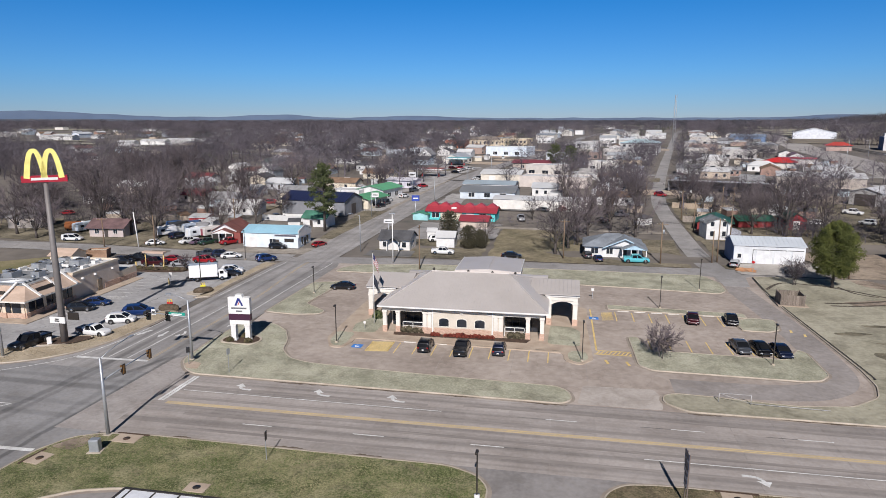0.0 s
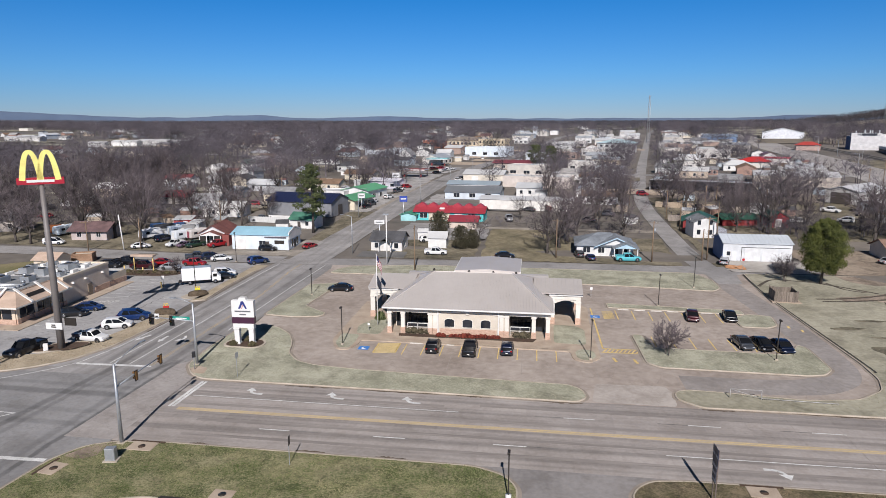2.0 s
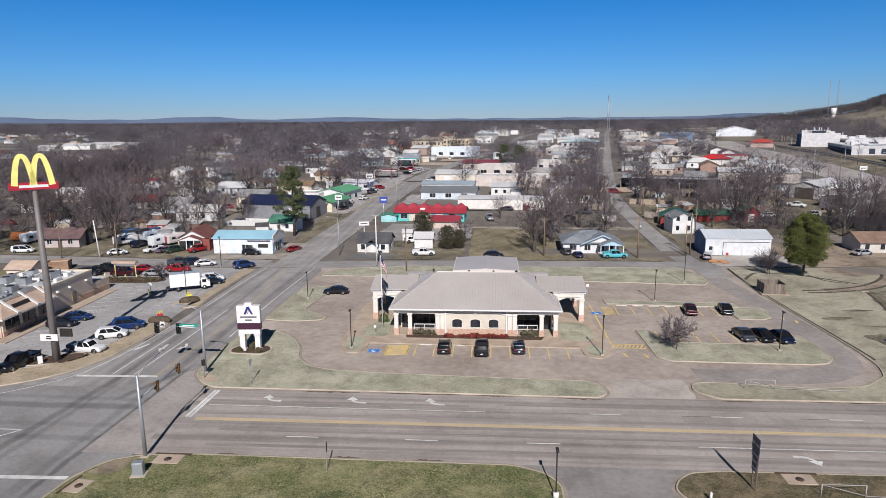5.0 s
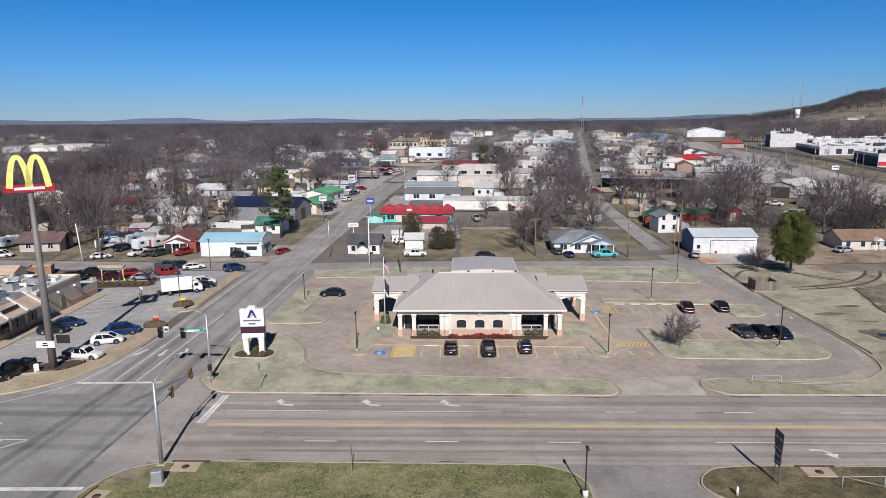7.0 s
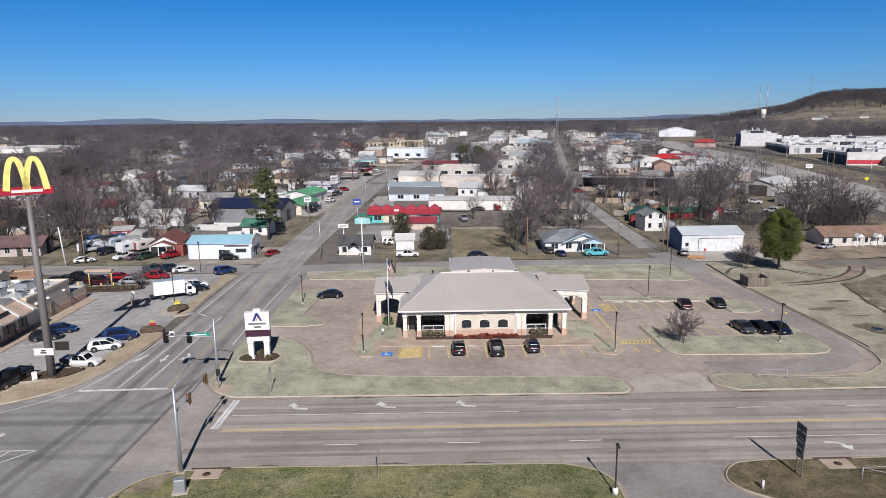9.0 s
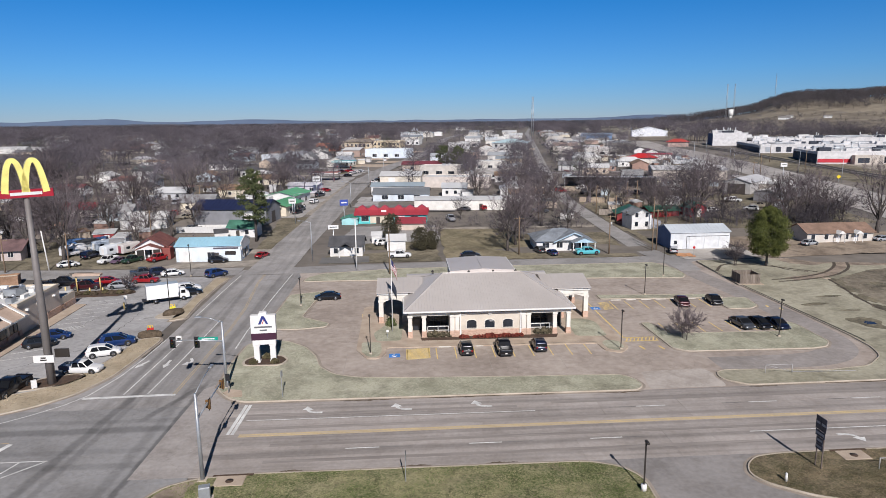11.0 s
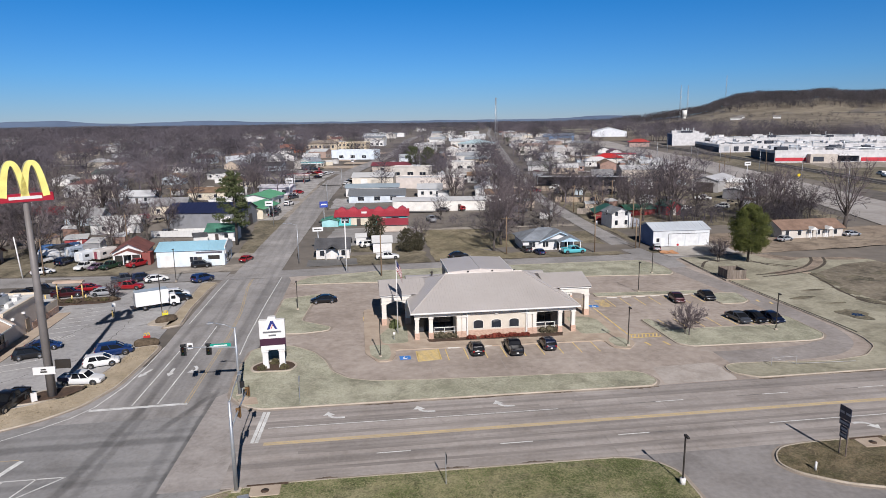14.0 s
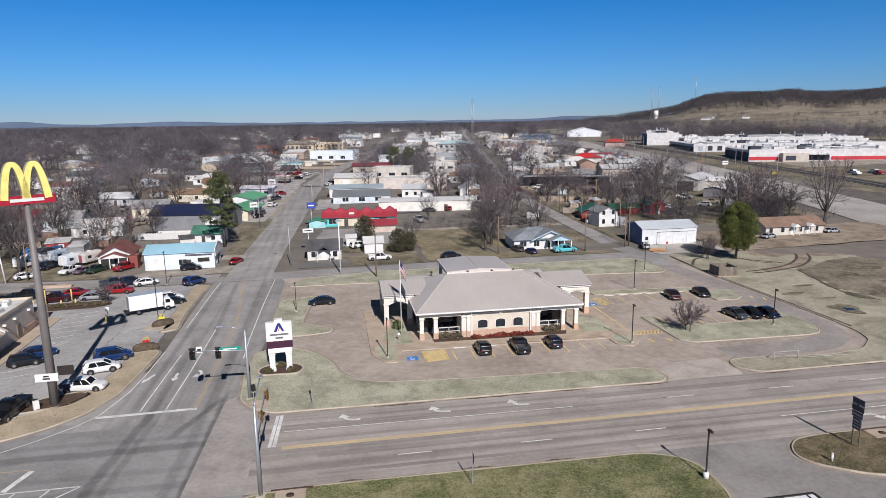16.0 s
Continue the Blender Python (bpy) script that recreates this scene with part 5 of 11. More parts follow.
lump("lawn_bank_east", Mesh().prism(rounded([(-1.2, 88.6), (3.4, 88.2), (3.6, 95), (2.2, 96.8), (-1.0, 96.9)], 0.8), 0.1, 0.15), lawn_pale, "small pale lawn beside the porch", "lawn")
lump("lawn_bank_lamp", Mesh().prism(rounded([(1.6, 85.2), (1.8, 82.8), (3.2, 81.9), (4.4, 83.6), (4.2, 85.9), (2.4, 86.4)], 0.7), 0.1, 0.15), lawn_pale, "small pale lawn round a lamp post", "lawn")
lump("mulch_front", Mesh().prism([(-24.0, 88.6), (-4.2, 88.3), (-3.6, 89.8), (-24.2, 89.8)], 0.1, 0.16), mulch, "dark mulch bed along the bank front", "flower bed")
leaf_red = surf("red_shrub", (0.10, 0.018, 0.012), (0.24, 0.05, 0.03), 2.0, 0.9, fine=6)
red_bush, green_bush = bush(3, 0.45, 0.55, leaf_red), bush(4, 0.6, 0.8, surf("winter_shrub", (0.05, 0.042, 0.025), (0.12, 0.10, 0.06), 2.0, 0.9, fine=6))
for i in range(15):
    if i in (2,):
        continue
    tagged(part("shrub", red_bush, None, None, "", pose(-18.0 + i * 0.62, 89.25 + rnd.uniform(-0.15, 0.15), 0.12, 0, 0, rnd.uniform(0, 360)) @ Matrix.Scale(rnd.uniform(0.75, 1.1), 4)), "low dark red shrub in a mulch bed", "shrub", "bank shrubs")
for x, y, s in ((-22.8, 90.2, 0.9), (-21.9, 90.3, 1.1), (-20.9, 90.2, 0.9), (-6.6, 90.3, 1.0), (-5.6, 90.2, 1.15), (-4.7, 90.3, 0.9), (-19.9, 90.1, 0.8)):
    tagged(part("shrub", green_bush, None, None, "", pose(x, y, 0.12, 0, 0, rnd.uniform(0, 360)) @ Matrix.Scale(s, 4)), "brownish olive shrub by the porch", "shrub", "bank shrubs")
tagged(part("shrub", bush(9, 0.85, 1.3, needle_dark, 260), None, None, "", pose(-28.6, 96.2, 0.12)), "round dark evergreen shrub beside the bank", "shrub")

# ---- front road: concrete panels between joints ----
ROWS_Y = (53.8, 57.98, 61.45, 64.85, 69.1)
road_front = lump("road_front", Mesh().box(-46.2, 53.8, -0.1, 400, 69.1, -0.012), seal, "pale worn concrete road with joints and lane lines", "road")
for r in range(4):
    for k in range(24):
        x0 = -46.2 + k * 4.6
        key = ("panel", r)
        if key not in CAR_MESH:
            CAR_MESH[key] = Mesh().box(0.005, ROWS_Y[r] + 0.004, -0.06, 4.595, ROWS_Y[r + 1] - 0.004, 0.0).mesh("panel")
            CAR_MESH[key].materials.append(concrete_road)
        part("panel", CAR_MESH[key], None, road_front, "", pose(x0, 0, rnd.uniform(-0.003, 0.003)))
part("panel", Mesh().box(64.2, 53.8, -0.06, 400, 69.1, 0.0), concrete_road, road_front)

# ---- painted markings ----
def strip(m, x0, y0, x1, y1, w, z=0.006):
    a, c = Vector((x0, y0)), Vector((x1, y1))
    d = (c - a).normalized()
    n = Vector((-d.y, d.x)) * w / 2
    m.add([(*(a - n), z), (*(c - n), z), (*(c + n), z), (*(a + n), z)], [(0, 1, 2, 3)])


def line(name, segs, w, material, label, z=0.007):
    for s in segs:
        m = Mesh()
        for a, c in zip(s, s[1:]):
            strip(m, *a, *c, w, z)
        tagged(part(name, m, material), label, "road marking", "road markings", "structure")


line("centre_band", [[(-43.6, 61.45), (300, 61.45)]], 0.75, surf("stained_centre", (0.36, 0.295, 0.22), (0.48, 0.395, 0.29), 0.5, 0.9, fine=3, fine_amount=0.4, stretch=(0.1, 2, 1)), "yellowish stained band under the centre line", 0.0085)
line("centre_line", [[(-43.6, 61.3), (300, 61.3)], [(-43.6, 61.6), (300, 61.6)]], 0.13, surf("worn_yellow", (0.42, 0.33, 0.19), (0.60, 0.46, 0.23), 0.3, 0.8, fine=3, fine_amount=0.4), "worn double yellow centre line", 0.009)
worn_lane = surf("worn_lane", (0.205, 0.183, 0.168), (0.30, 0.27, 0.248), 0.6, 0.9, fine=4, fine_amount=0.4, stretch=(0.08, 1, 1))
line("oil_streak", [[(-44, 62.9), (20, 62.8)], [(-44, 66.1), (-14, 66.0)], [(-40, 59.2), (60, 59.3)], [(-40, 56.0), (60, 56.2)], [(-10, 66.6), (60, 66.6)]], 0.55, worn_lane, "long dark tyre streak on the concrete road", 0.0075)
line("lane_line", [[(-43.6, 64.9), (-12.2, 64.7)], [(8.6, 58.1), (300, 58.3)]], 0.14, white_line, "worn white lane line", 0.009)
line("lane_dash", [[(x, 57.98), (x + 3.3, 57.98)] for x in (-32.4, -20.2, -8.0)] + [[(x, 64.8), (x + 3.3, 64.8)] for x in (-0.8, 12.1, 24.3, 36.5, 48.7)], 0.15, white_line, "white lane dash", 0.009)
line("lane_dash_dark", [[(x + 3.3, 57.98), (x + 6.4, 57.98)] for x in (-32.4, -20.2, -8.0)] + [[(x - 3.1, 64.8), (x, 64.8)] for x in (-0.8, 12.1, 24.3, 36.5, 48.7)], 0.12, surf("black_line", (0.12, 0.112, 0.108), (0.20, 0.188, 0.178), 0.8, 0.8, fine=3), "black contrast dash beside a lane dash", 0.009)
line("stop_bar", [[(-44.05, 68.9), (-44.35, 61.8)], [(-44.5, 68.9), (-44.8, 61.8)]], 0.36, white_line, "worn white crossing line", 0.009)
line("stop_bar", [[(-64.3, 72.3), (-53.7, 72.6)], [(-67.2, 58.2), (-66.2, 61.6)], [(-57.4, 49.0), (-49.9, 49.2)]], 0.55, white_line, "broad white stop bar")
line("lane_line", [[(-59.9, 73.0), (-59.6, 84), (-59.4, 91)], [(-57.1, 73.0), (-56.8, 84), (-56.6, 102)], [(-80, 61.5), (-72, 65), (-68, 68.2), (-65.6, 70.6), (-64.0, 73.2), (-62.7, 79), (-62.2, 85), (-62.0, 93)], [(-50.2, 137), (-50.7, 114), (-50.8, 96), (-50.6, 88)], [(-61.3, 104), (-61.2, 126), (-61.0, 134)], [(-75, 57.9), (-60.7, 57.9), (-66.5, 51.8)], [(-63.2, 57.9), (-64.3, 54.3)], [(-66, 57.9), (-67.5, 52.5)]], 0.16, white_line, "worn white lane line on asphalt")
line("centre_line", [[(-53.75, 72.7), (-53.65, 85), (-53.55, 97), (-54.0, 109), (-55.8, 127), (-56.0, 139)], [(-54.05, 72.7), (-53.95, 85), (-53.85, 97), (-54.3, 109), (-56.1, 127), (-56.3, 139)], [(-400, 61.3), (-66.5, 61.8)]], 0.13, surf("faded_centre_line", (0.31, 0.265, 0.20), (0.46, 0.35, 0.20), 0.35, 0.8, fine=3, fine_amount=0.4), "worn yellow centre line on asphalt")


def arrow(x, y, rz, kind, material=white_line, s=1.0):
    m = Mesh()
    if kind == "turn":
        arc = [(1.35, -0.62), (0.7, -0.62), (0.15, -0.5), (-0.2, -0.2), (-0.35, 0.2)]
        head = [(-1.0, 0.1), (0.3, 0.1), (-0.5, 1.0)]
    else:
        arc = [(0, -1.4), (0, 0.3)]
        head = [(-0.5, 0.2), (0.5, 0.2), (0, 1.4)]
    for a, c in zip(arc, arc[1:]):
        strip(m, *a, *c, 0.38, 0)
    m.add([(*p, 0.001) for p in head], [(0, 1, 2)])
    tagged(part("turn_arrow", m, material, None, "", pose(x, y, 0.011, 0, 0, rz) @ Matrix.Scale(s, 4)), "white painted lane arrow", "road marking", "lane arrows", "structure")


for x in (-37.0, -27.1, -18.1):
    arrow(x, 66.9, 0, "turn")
arrow(18.3, 56.1, 180, "turn")
arrow(-61.6, 83, 160, "straight")
arrow(-58.3, 82.8, 180, "straight")
arrow(-55.6, 83.2, 120, "turn")

# bank car park
line("stall_line", [[(-22.1 + 2.64 * k, 81.3), (-22.1 + 2.64 * k, 85.6)] for k in range(9)], 0.15, yellow_line, "worn yellow parking stall line", 0.004)
line("stall_line", [[(9.5 + 2.7 * k, 101.6), (9.5 + 2.7 * k, 106.6)] for k in range(8)] + [[(13.2 + 2.7 * k, 88.9), (13.2 + 2.7 * k, 93.6)] for k in range(8)], 0.17, yellow_line, "worn yellow parking stall line", 0.004)
line("stall_line", [[(5.5, 107.5), (5.6, 87.4)], [(5.6, 87.4), (11.2, 87.4)], [(5.2, 85.9), (10.8, 85.9)], [(-33.4, 103.2), (-33.1, 97)]], 0.24, yellow_line, "worn yellow lane line in the car park", 0.004)
line("hatch_line", [[(5.5 + 0.56 * k, 86.0), (6.1 + 0.56 * k, 87.35)] for k in range(10)], 0.2, yellow_line, "yellow hatching of a walkway", 0.004)
lump("hatch_field", Mesh().prism([(-26.3, 81.4), (-23.0, 81.7), (-23.0, 85.9), (-26.3, 85.6)], -0.05, 0.0035), surf("faded_yellow", (0.42, 0.33, 0.19), (0.60, 0.48, 0.28), 0.9, 0.85, fine=4, fine_amount=0.4), "faded yellow paint beside an accessible stall", "road marking")
line("hatch_line", [[(-26.2, 81.6 + 0.42 * k), (-23.1, 82.2 + 0.42 * k)] for k in range(9)] + [[(-26.2, 81.6), (-26.2, 85.4)], [(-23.1, 82.0), (-23.1, 85.8)]], 0.2, yellow_line, "yellow hatching beside an accessible stall", 0.004)
line("hatch_line", [[(7.2, 101.8 + 0.5 * k), (9.0, 102.2 + 0.5 * k)] for k in range(9)], 0.24, yellow_line, "yellow hatching beside an accessible stall", 0.004)
line("lane_dash", [[(6.6, 83.9), (6.9, 82.4)], [(9.3, 83.7), (9.6, 82.2)], [(35.2, 101.6), (35.0, 100.4)], [(36.6, 99.9), (36.4, 98.7)]], 0.35, yellow_line, "yellow arrow mark on the car park", 0.004)
for x, y in ((-27.9, 83.2), (5.9, 102.6)):
    sq = lump("accessible_mark", Mesh().box(-0.75, -0.7, -0.01, 0.75, 0.7, 0.008), blue_paint, "blue painted accessible-parking square", "road marking", "structure", pose(x, y, 0))
    wm = Mesh()
    wm.tube([(0.3 * math.cos(a), 0.3 * math.sin(a) - 0.1, 0.010) for a in np.linspace(2.2, 6.4, 9)], 0.05, 4, False)
    wm.box(-0.12, 0.0, 0.006, -0.02, 0.5, 0.014)
    part("symbol", wm, white_line, sq)
stop_mesh = fix(Mesh().box(-0.9, -0.09, 0, 0.9, 0.09, 0.13, 0.03).mesh("wheel_stop"))
stop_mesh.materials.append(surf("wheel_stop_concrete", (0.42, 0.40, 0.36), (0.62, 0.60, 0.55), 1.0, 0.9))
for i in range(9):
    tagged(part("wheel_stop", stop_mesh, None, None, "", pose(-20.8 + 2.64 * i, 85.9 + rnd.uniform(-0.06, 0.06), 0.0, 0, 0, rnd.uniform(-2, 2))), "weathered concrete wheel stop", "wheel stop", "wheel stops")
for i in range(7):
    tagged(part("wheel_stop", stop_mesh, None, None, "", pose(10.9 + 2.7 * i, 107.1 - 0.06 * i, 0.0, 0, 0, rnd.uniform(-3, 1))), "weathered concrete wheel stop", "wheel stop", "wheel stops")
# joints of the car park's concrete
for k in range(9):
    line("joint", [[(-44 + 9.6 * k, 76), (-44 + 9.6 * k, 84.6)]] if k not in (0,) else [], 0.05, seal, "dark sealed joint in the concrete", 0.003)
line("joint", [[(-34, 79.4), (38, 79.0)], [(5.6, 97.6), (37, 96.8)], [(5.6, 115.5), (37, 113.5)], [(-46, 121.5), (6, 119)]], 0.05, seal, "dark sealed joint in the concrete", 0.003)
line("stall_line", [[(-82.5, 99.5 + 2.7 * k), (-77.8, 101.2 + 2.7 * k)] for k in range(7)] + [[(-71.5, 76.0 + 3.0 * k), (-66.8, 78.0 + 3.0 * k)] for k in range(5)] + [[(-82, 86 + 2.8 * k), (-77.6, 87.8 + 2.8 * k)] for k in range(4)], 0.16, white_line, "worn white parking stall line", 0.012)
line("hatch_line", [[(-70.6 + 0.8 * k, 103.4 + 0.5 * k), (-67.6 + 0.3 * k, 105.4 + 0.2 * k)] for k in range(5)] + [[(-69.4 + 0.75 * k, 76.6), (-68.6 + 0.75 * k, 77.9)] for k in range(5)] + [[(-80.6 + 0.7 * k, 99.0), (-79.6 + 0.7 * k, 101.0)] for k in range(4)], 0.14, white_line, "white hatching on asphalt", 0.012)


# ---- pylon sign of the bank ----
def bank_sign():
    th = thing("pylon_sign", pose(-45.1, 82.2, 0.12, 0, 0, 4), "white bank pylon sign with a dark message panel on two legs", "sign")
    for x in (-1.05, 1.05):
        lg = part("leg", Mesh().box(x - 0.36, -0.36, 0, x + 0.36, 0.36, 2.55, 0.02), trim_white, th)
        part("plinth", Mesh().box(x - 0.44, -0.44, 0, x + 0.44, 0.44, 0.3, 0.03), trim_white, lg)
        part("capital", Mesh().box(x - 0.44, -0.44, 2.3, x + 0.44, 0.44, 2.5), trim_white, lg)
    part("beam", Mesh().box(-1.5, -0.42, 2.55, 1.5, 0.42, 3.15, 0.02), trim_white, th)
    part("message_panel", Mesh().box(-1.62, -0.36, 3.15, 1.62, 0.36, 4.1), paint("plum_panel", (0.055, 0.018, 0.04), 0.35), th)
    cab = part("cabinet", Mesh().box(-1.62, -0.38, 4.1, 1.62, 0.38, 6.55, 0.03), trim_white, th)
    part("crest", Mesh().loft([[(-0.6, y, 6.5), (0.6, y, 6.5), (0.45, y, 6.95), (-0.45, y, 6.95)] for y in (-0.36, 0.36)]), trim_white, th)
    navy, red = paint("sign_navy", (0.02, 0.03, 0.17), 0.5), paint("sign_red", (0.45, 0.02, 0.03), 0.5)
    grey = paint("sign_grey", (0.12, 0.12, 0.13), 0.6)
    for s in (-1, 1):
        y = 0.385 * s
        part("emblem", Mesh().loft([[(-0.62, y, 5.35), (-0.3, y, 5.35), (0.2, y, 6.45), (-0.14, y, 6.45)], [(-0.62, y + 0.03 * s, 5.35), (-0.3, y + 0.03 * s, 5.35), (0.2, y + 0.03 * s, 6.45), (-0.14, y + 0.03 * s, 6.45)]]), navy, cab, "navy slanted stroke")
        part("emblem", Mesh().loft([[(0.02, y, 6.1), (0.2, y, 6.4), (0.68, y, 5.35), (0.42, y, 5.35)], [(0.02, y + 0.03 * s, 6.1), (0.2, y + 0.03 * s, 6.4), (0.68, y + 0.03 * s, 5.35), (0.42, y + 0.03 * s, 5.35)]]), navy, cab, "navy slanted stroke")
        part("emblem", Mesh().loft([[(-0.16, y, 5.4), (-0.06, y, 5.4), (0.18, y, 5.95), (0.1, y, 5.95)], [(-0.16, y + 0.03 * s, 5.4), (-0.06, y + 0.03 * s, 5.4), (0.18, y + 0.03 * s, 5.95), (0.1, y + 0.03 * s, 5.95)]]), red, cab, "thin red stroke")
        for w, z in ((2.3, 4.85), (0.95, 4.4)):
            part("lettering_bar", Mesh().box(-w / 2, y - 0.015, z, w / 2, y + 0.015, z + 0.22), grey, cab, "grey bar in place of lettering")
    return th


bank_sign()
lump("mulch_sign", Mesh().prism(rounded([(-47.6, 80.9), (-43.0, 80.7), (-42.3, 82.4), (-43.3, 84.0), (-47.0, 84.0), (-48.0, 82.6)], 0.9), 0.05, 0.2), mulch, "dark mulch bed round the pylon sign", "flower bed")
lump("kerb_sign", Mesh().loft([[(x, y, z) for x, y in o] for o, z in ((rounded([(-47.9, 80.7), (-42.8, 80.5), (-42.0, 82.4), (-43.1, 84.3), (-47.2, 84.3), (-48.3, 82.6)], 0.9), 0.05), (rounded([(-47.9, 80.7), (-42.8, 80.5), (-42.0, 82.4), (-43.1, 84.3), (-47.2, 84.3), (-48.3, 82.6)], 0.9), 0.24), (rounded([(-47.6, 80.9), (-43.0, 80.7), (-42.3, 82.4), (-43.3, 84.0), (-47.0, 84.0), (-48.0, 82.6)], 0.9), 0.24), (rounded([(-47.6, 80.9), (-43.0, 80.7), (-42.3, 82.4), (-43.3, 84.0), (-47.0, 84.0), (-48.0, 82.6)], 0.9), 0.05))], cap=False), kerb_concrete, "concrete edging round the sign bed", "kerb")
for x, y in ((-46.6, 81.5), (-43.8, 81.5), (-45.2, 83.4)):
    tagged(part("shrub", bush(int(x * 10) % 97, 0.55, 0.6, scrub), None, None, "", pose(x, y, 0.18)), "small dark shrub under the pylon sign", "shrub", "sign shrubs")


# ---- tall restaurant sign ----
def arch_sign():
    yellow, red = paint("arch_yellow", (0.80, 0.71, 0.22), 0.4), paint("board_red", (0.34, 0.012, 0.028), 0.45)
    rim = paint("arch_rim", (0.40, 0.37, 0.20), 0.5)
    th = thing("tall_pole_sign", pose(-70.2, 77.1, 0.1, 0, 0, 35.5), "tall restaurant pole sign with yellow arches on a red board", "sign")
    part("pole", Mesh().tube([(0, 0, 0), (0, 0, 12), (0, 0, 23.3)], [0.50, 0.42, 0.27], 14), paint("pole_brown", (0.165, 0.15, 0.142), 0.55), th)
    bd = part("board", Mesh().box(-2.75, -0.42, 23.2, 2.75, 0.42, 24.1, 0.03), red, th)
    part("end_cap", Mesh().box(2.76, -0.4, 23.22, 2.82, 0.4, 24.08), black_plastic, bd)
    for s in (-1, 1):
        part("lettering_bar", Mesh().box(-1.6, s * 0.43 - 0.02, 23.48, 1.6, s * 0.43 + 0.02, 23.82), trim_white, bd, "white bar in place of lettering")
    for c in (-1.0, 1.0):
        n, faces, rims = 26, [], []
        pts = [(c + f * 1.08, 23.75 + 3.75 * (1 - abs(f) ** 2.5)) for f in (-1 + 2 * i / n for i in range(n + 1))]
        for i, p in enumerate(pts):
            a, b = Vector(pts[max(0, i - 1)]), Vector(pts[min(n, i + 1)])
            d = (b - a).normalized()
            w = 0.36 - 0.08 * math.sin(math.pi * i / n)
            o, e = (p[0] - d.y * w, p[1] + d.x * w), (p[0] + d.y * w, p[1] - d.x * w)
            faces.append([(o[0], -0.44, o[1]), (e[0], -0.44, e[1]), (e[0], -0.36, e[1]), (o[0], -0.36, o[1])])
            rims.append([(o[0] * 0.995, -0.36, o[1] - 0.02), (e[0], -0.36, e[1]), (e[0], 0.4, e[1]), (o[0] * 0.995, 0.4, o[1] - 0.02)])
        ar = part("arch", Mesh().loft(faces), yellow, th)
        part("rim", Mesh().loft(rims), rim, ar, "dull olive side of the arch")
    wp = part("notice_board", Mesh().box(-1.45, -0.72, 3.0, 1.0, -0.5, 3.9, 0.02), trim_white, th, "white notice board", pose(0, 0, 0, 0, 0, -35))
    for w, z in ((0.6, 3.52), (0.75, 3.24)):
        part("lettering_bar", Mesh().box(-0.25 - w / 2, -0.735, z, -0.25 + w / 2, -0.715, z + 0.18), dark_metal, wp)
    part("notice_board", Mesh().box(0.5, 0.5, 3.2, 2.2, 0.7, 4.3, 0.02), dark_metal, th, "back of a second notice board", pose(0, 0, 0, 0, 0, -35))
    part("utility_box", Mesh().box(-2.2, -0.4, 0, -1.6, 0.1, 1.0, 0.03), trim_white, th)
    return th


arch_sign()
lump("mulch_pole", Mesh().prism(rounded([(-73.4, 75.0), (-68.6, 76.6), (-67.2, 79.2), (-68.6, 80.0), (-72.6, 78.4)], 0.9), 0.0, 0.16), mulch, "mulch bed round the pole sign", "flower bed")
lump("kerb_pole", Mesh().prism(rounded([(-73.8, 74.8), (-68.4, 76.3), (-66.8, 79.3), (-68.6, 80.4), (-72.9, 78.8)], 0.9), 0.0, 0.12), kerb_concrete, "concrete edging round the pole bed", "kerb")


# ---- traffic signals and street furniture ----
def signal_head(parent, at, yaw, shell):
    h = part("signal_head", Mesh().box(-0.19, -0.14, -1.12, 0.19, 0.14, 0.0, 0.03), shell, parent, "", at @ pose(0, 0, 0, 0, 0, yaw))
    part("backplate", Mesh().box(-0.32, 0.02, -1.26, 0.32, 0.06, 0.14), black_plastic, h)
    for i in range(3):
        z = -0.19 - 0.36 * i
        part("visor", Mesh().tube([(0, -0.14, z), (0, -0.4, z)], [0.16, 0.15], 10, cap=False), shell, h)
        part("lens", Mesh().tube([(0, -0.13, z), (0, -0.16, z)], 0.13, 10), paint("lens_dark", ((0.25, 0.01, 0.01), (0.2, 0.12, 0.01), (0.01, 0.1, 0.05))[i], 0.3), h)


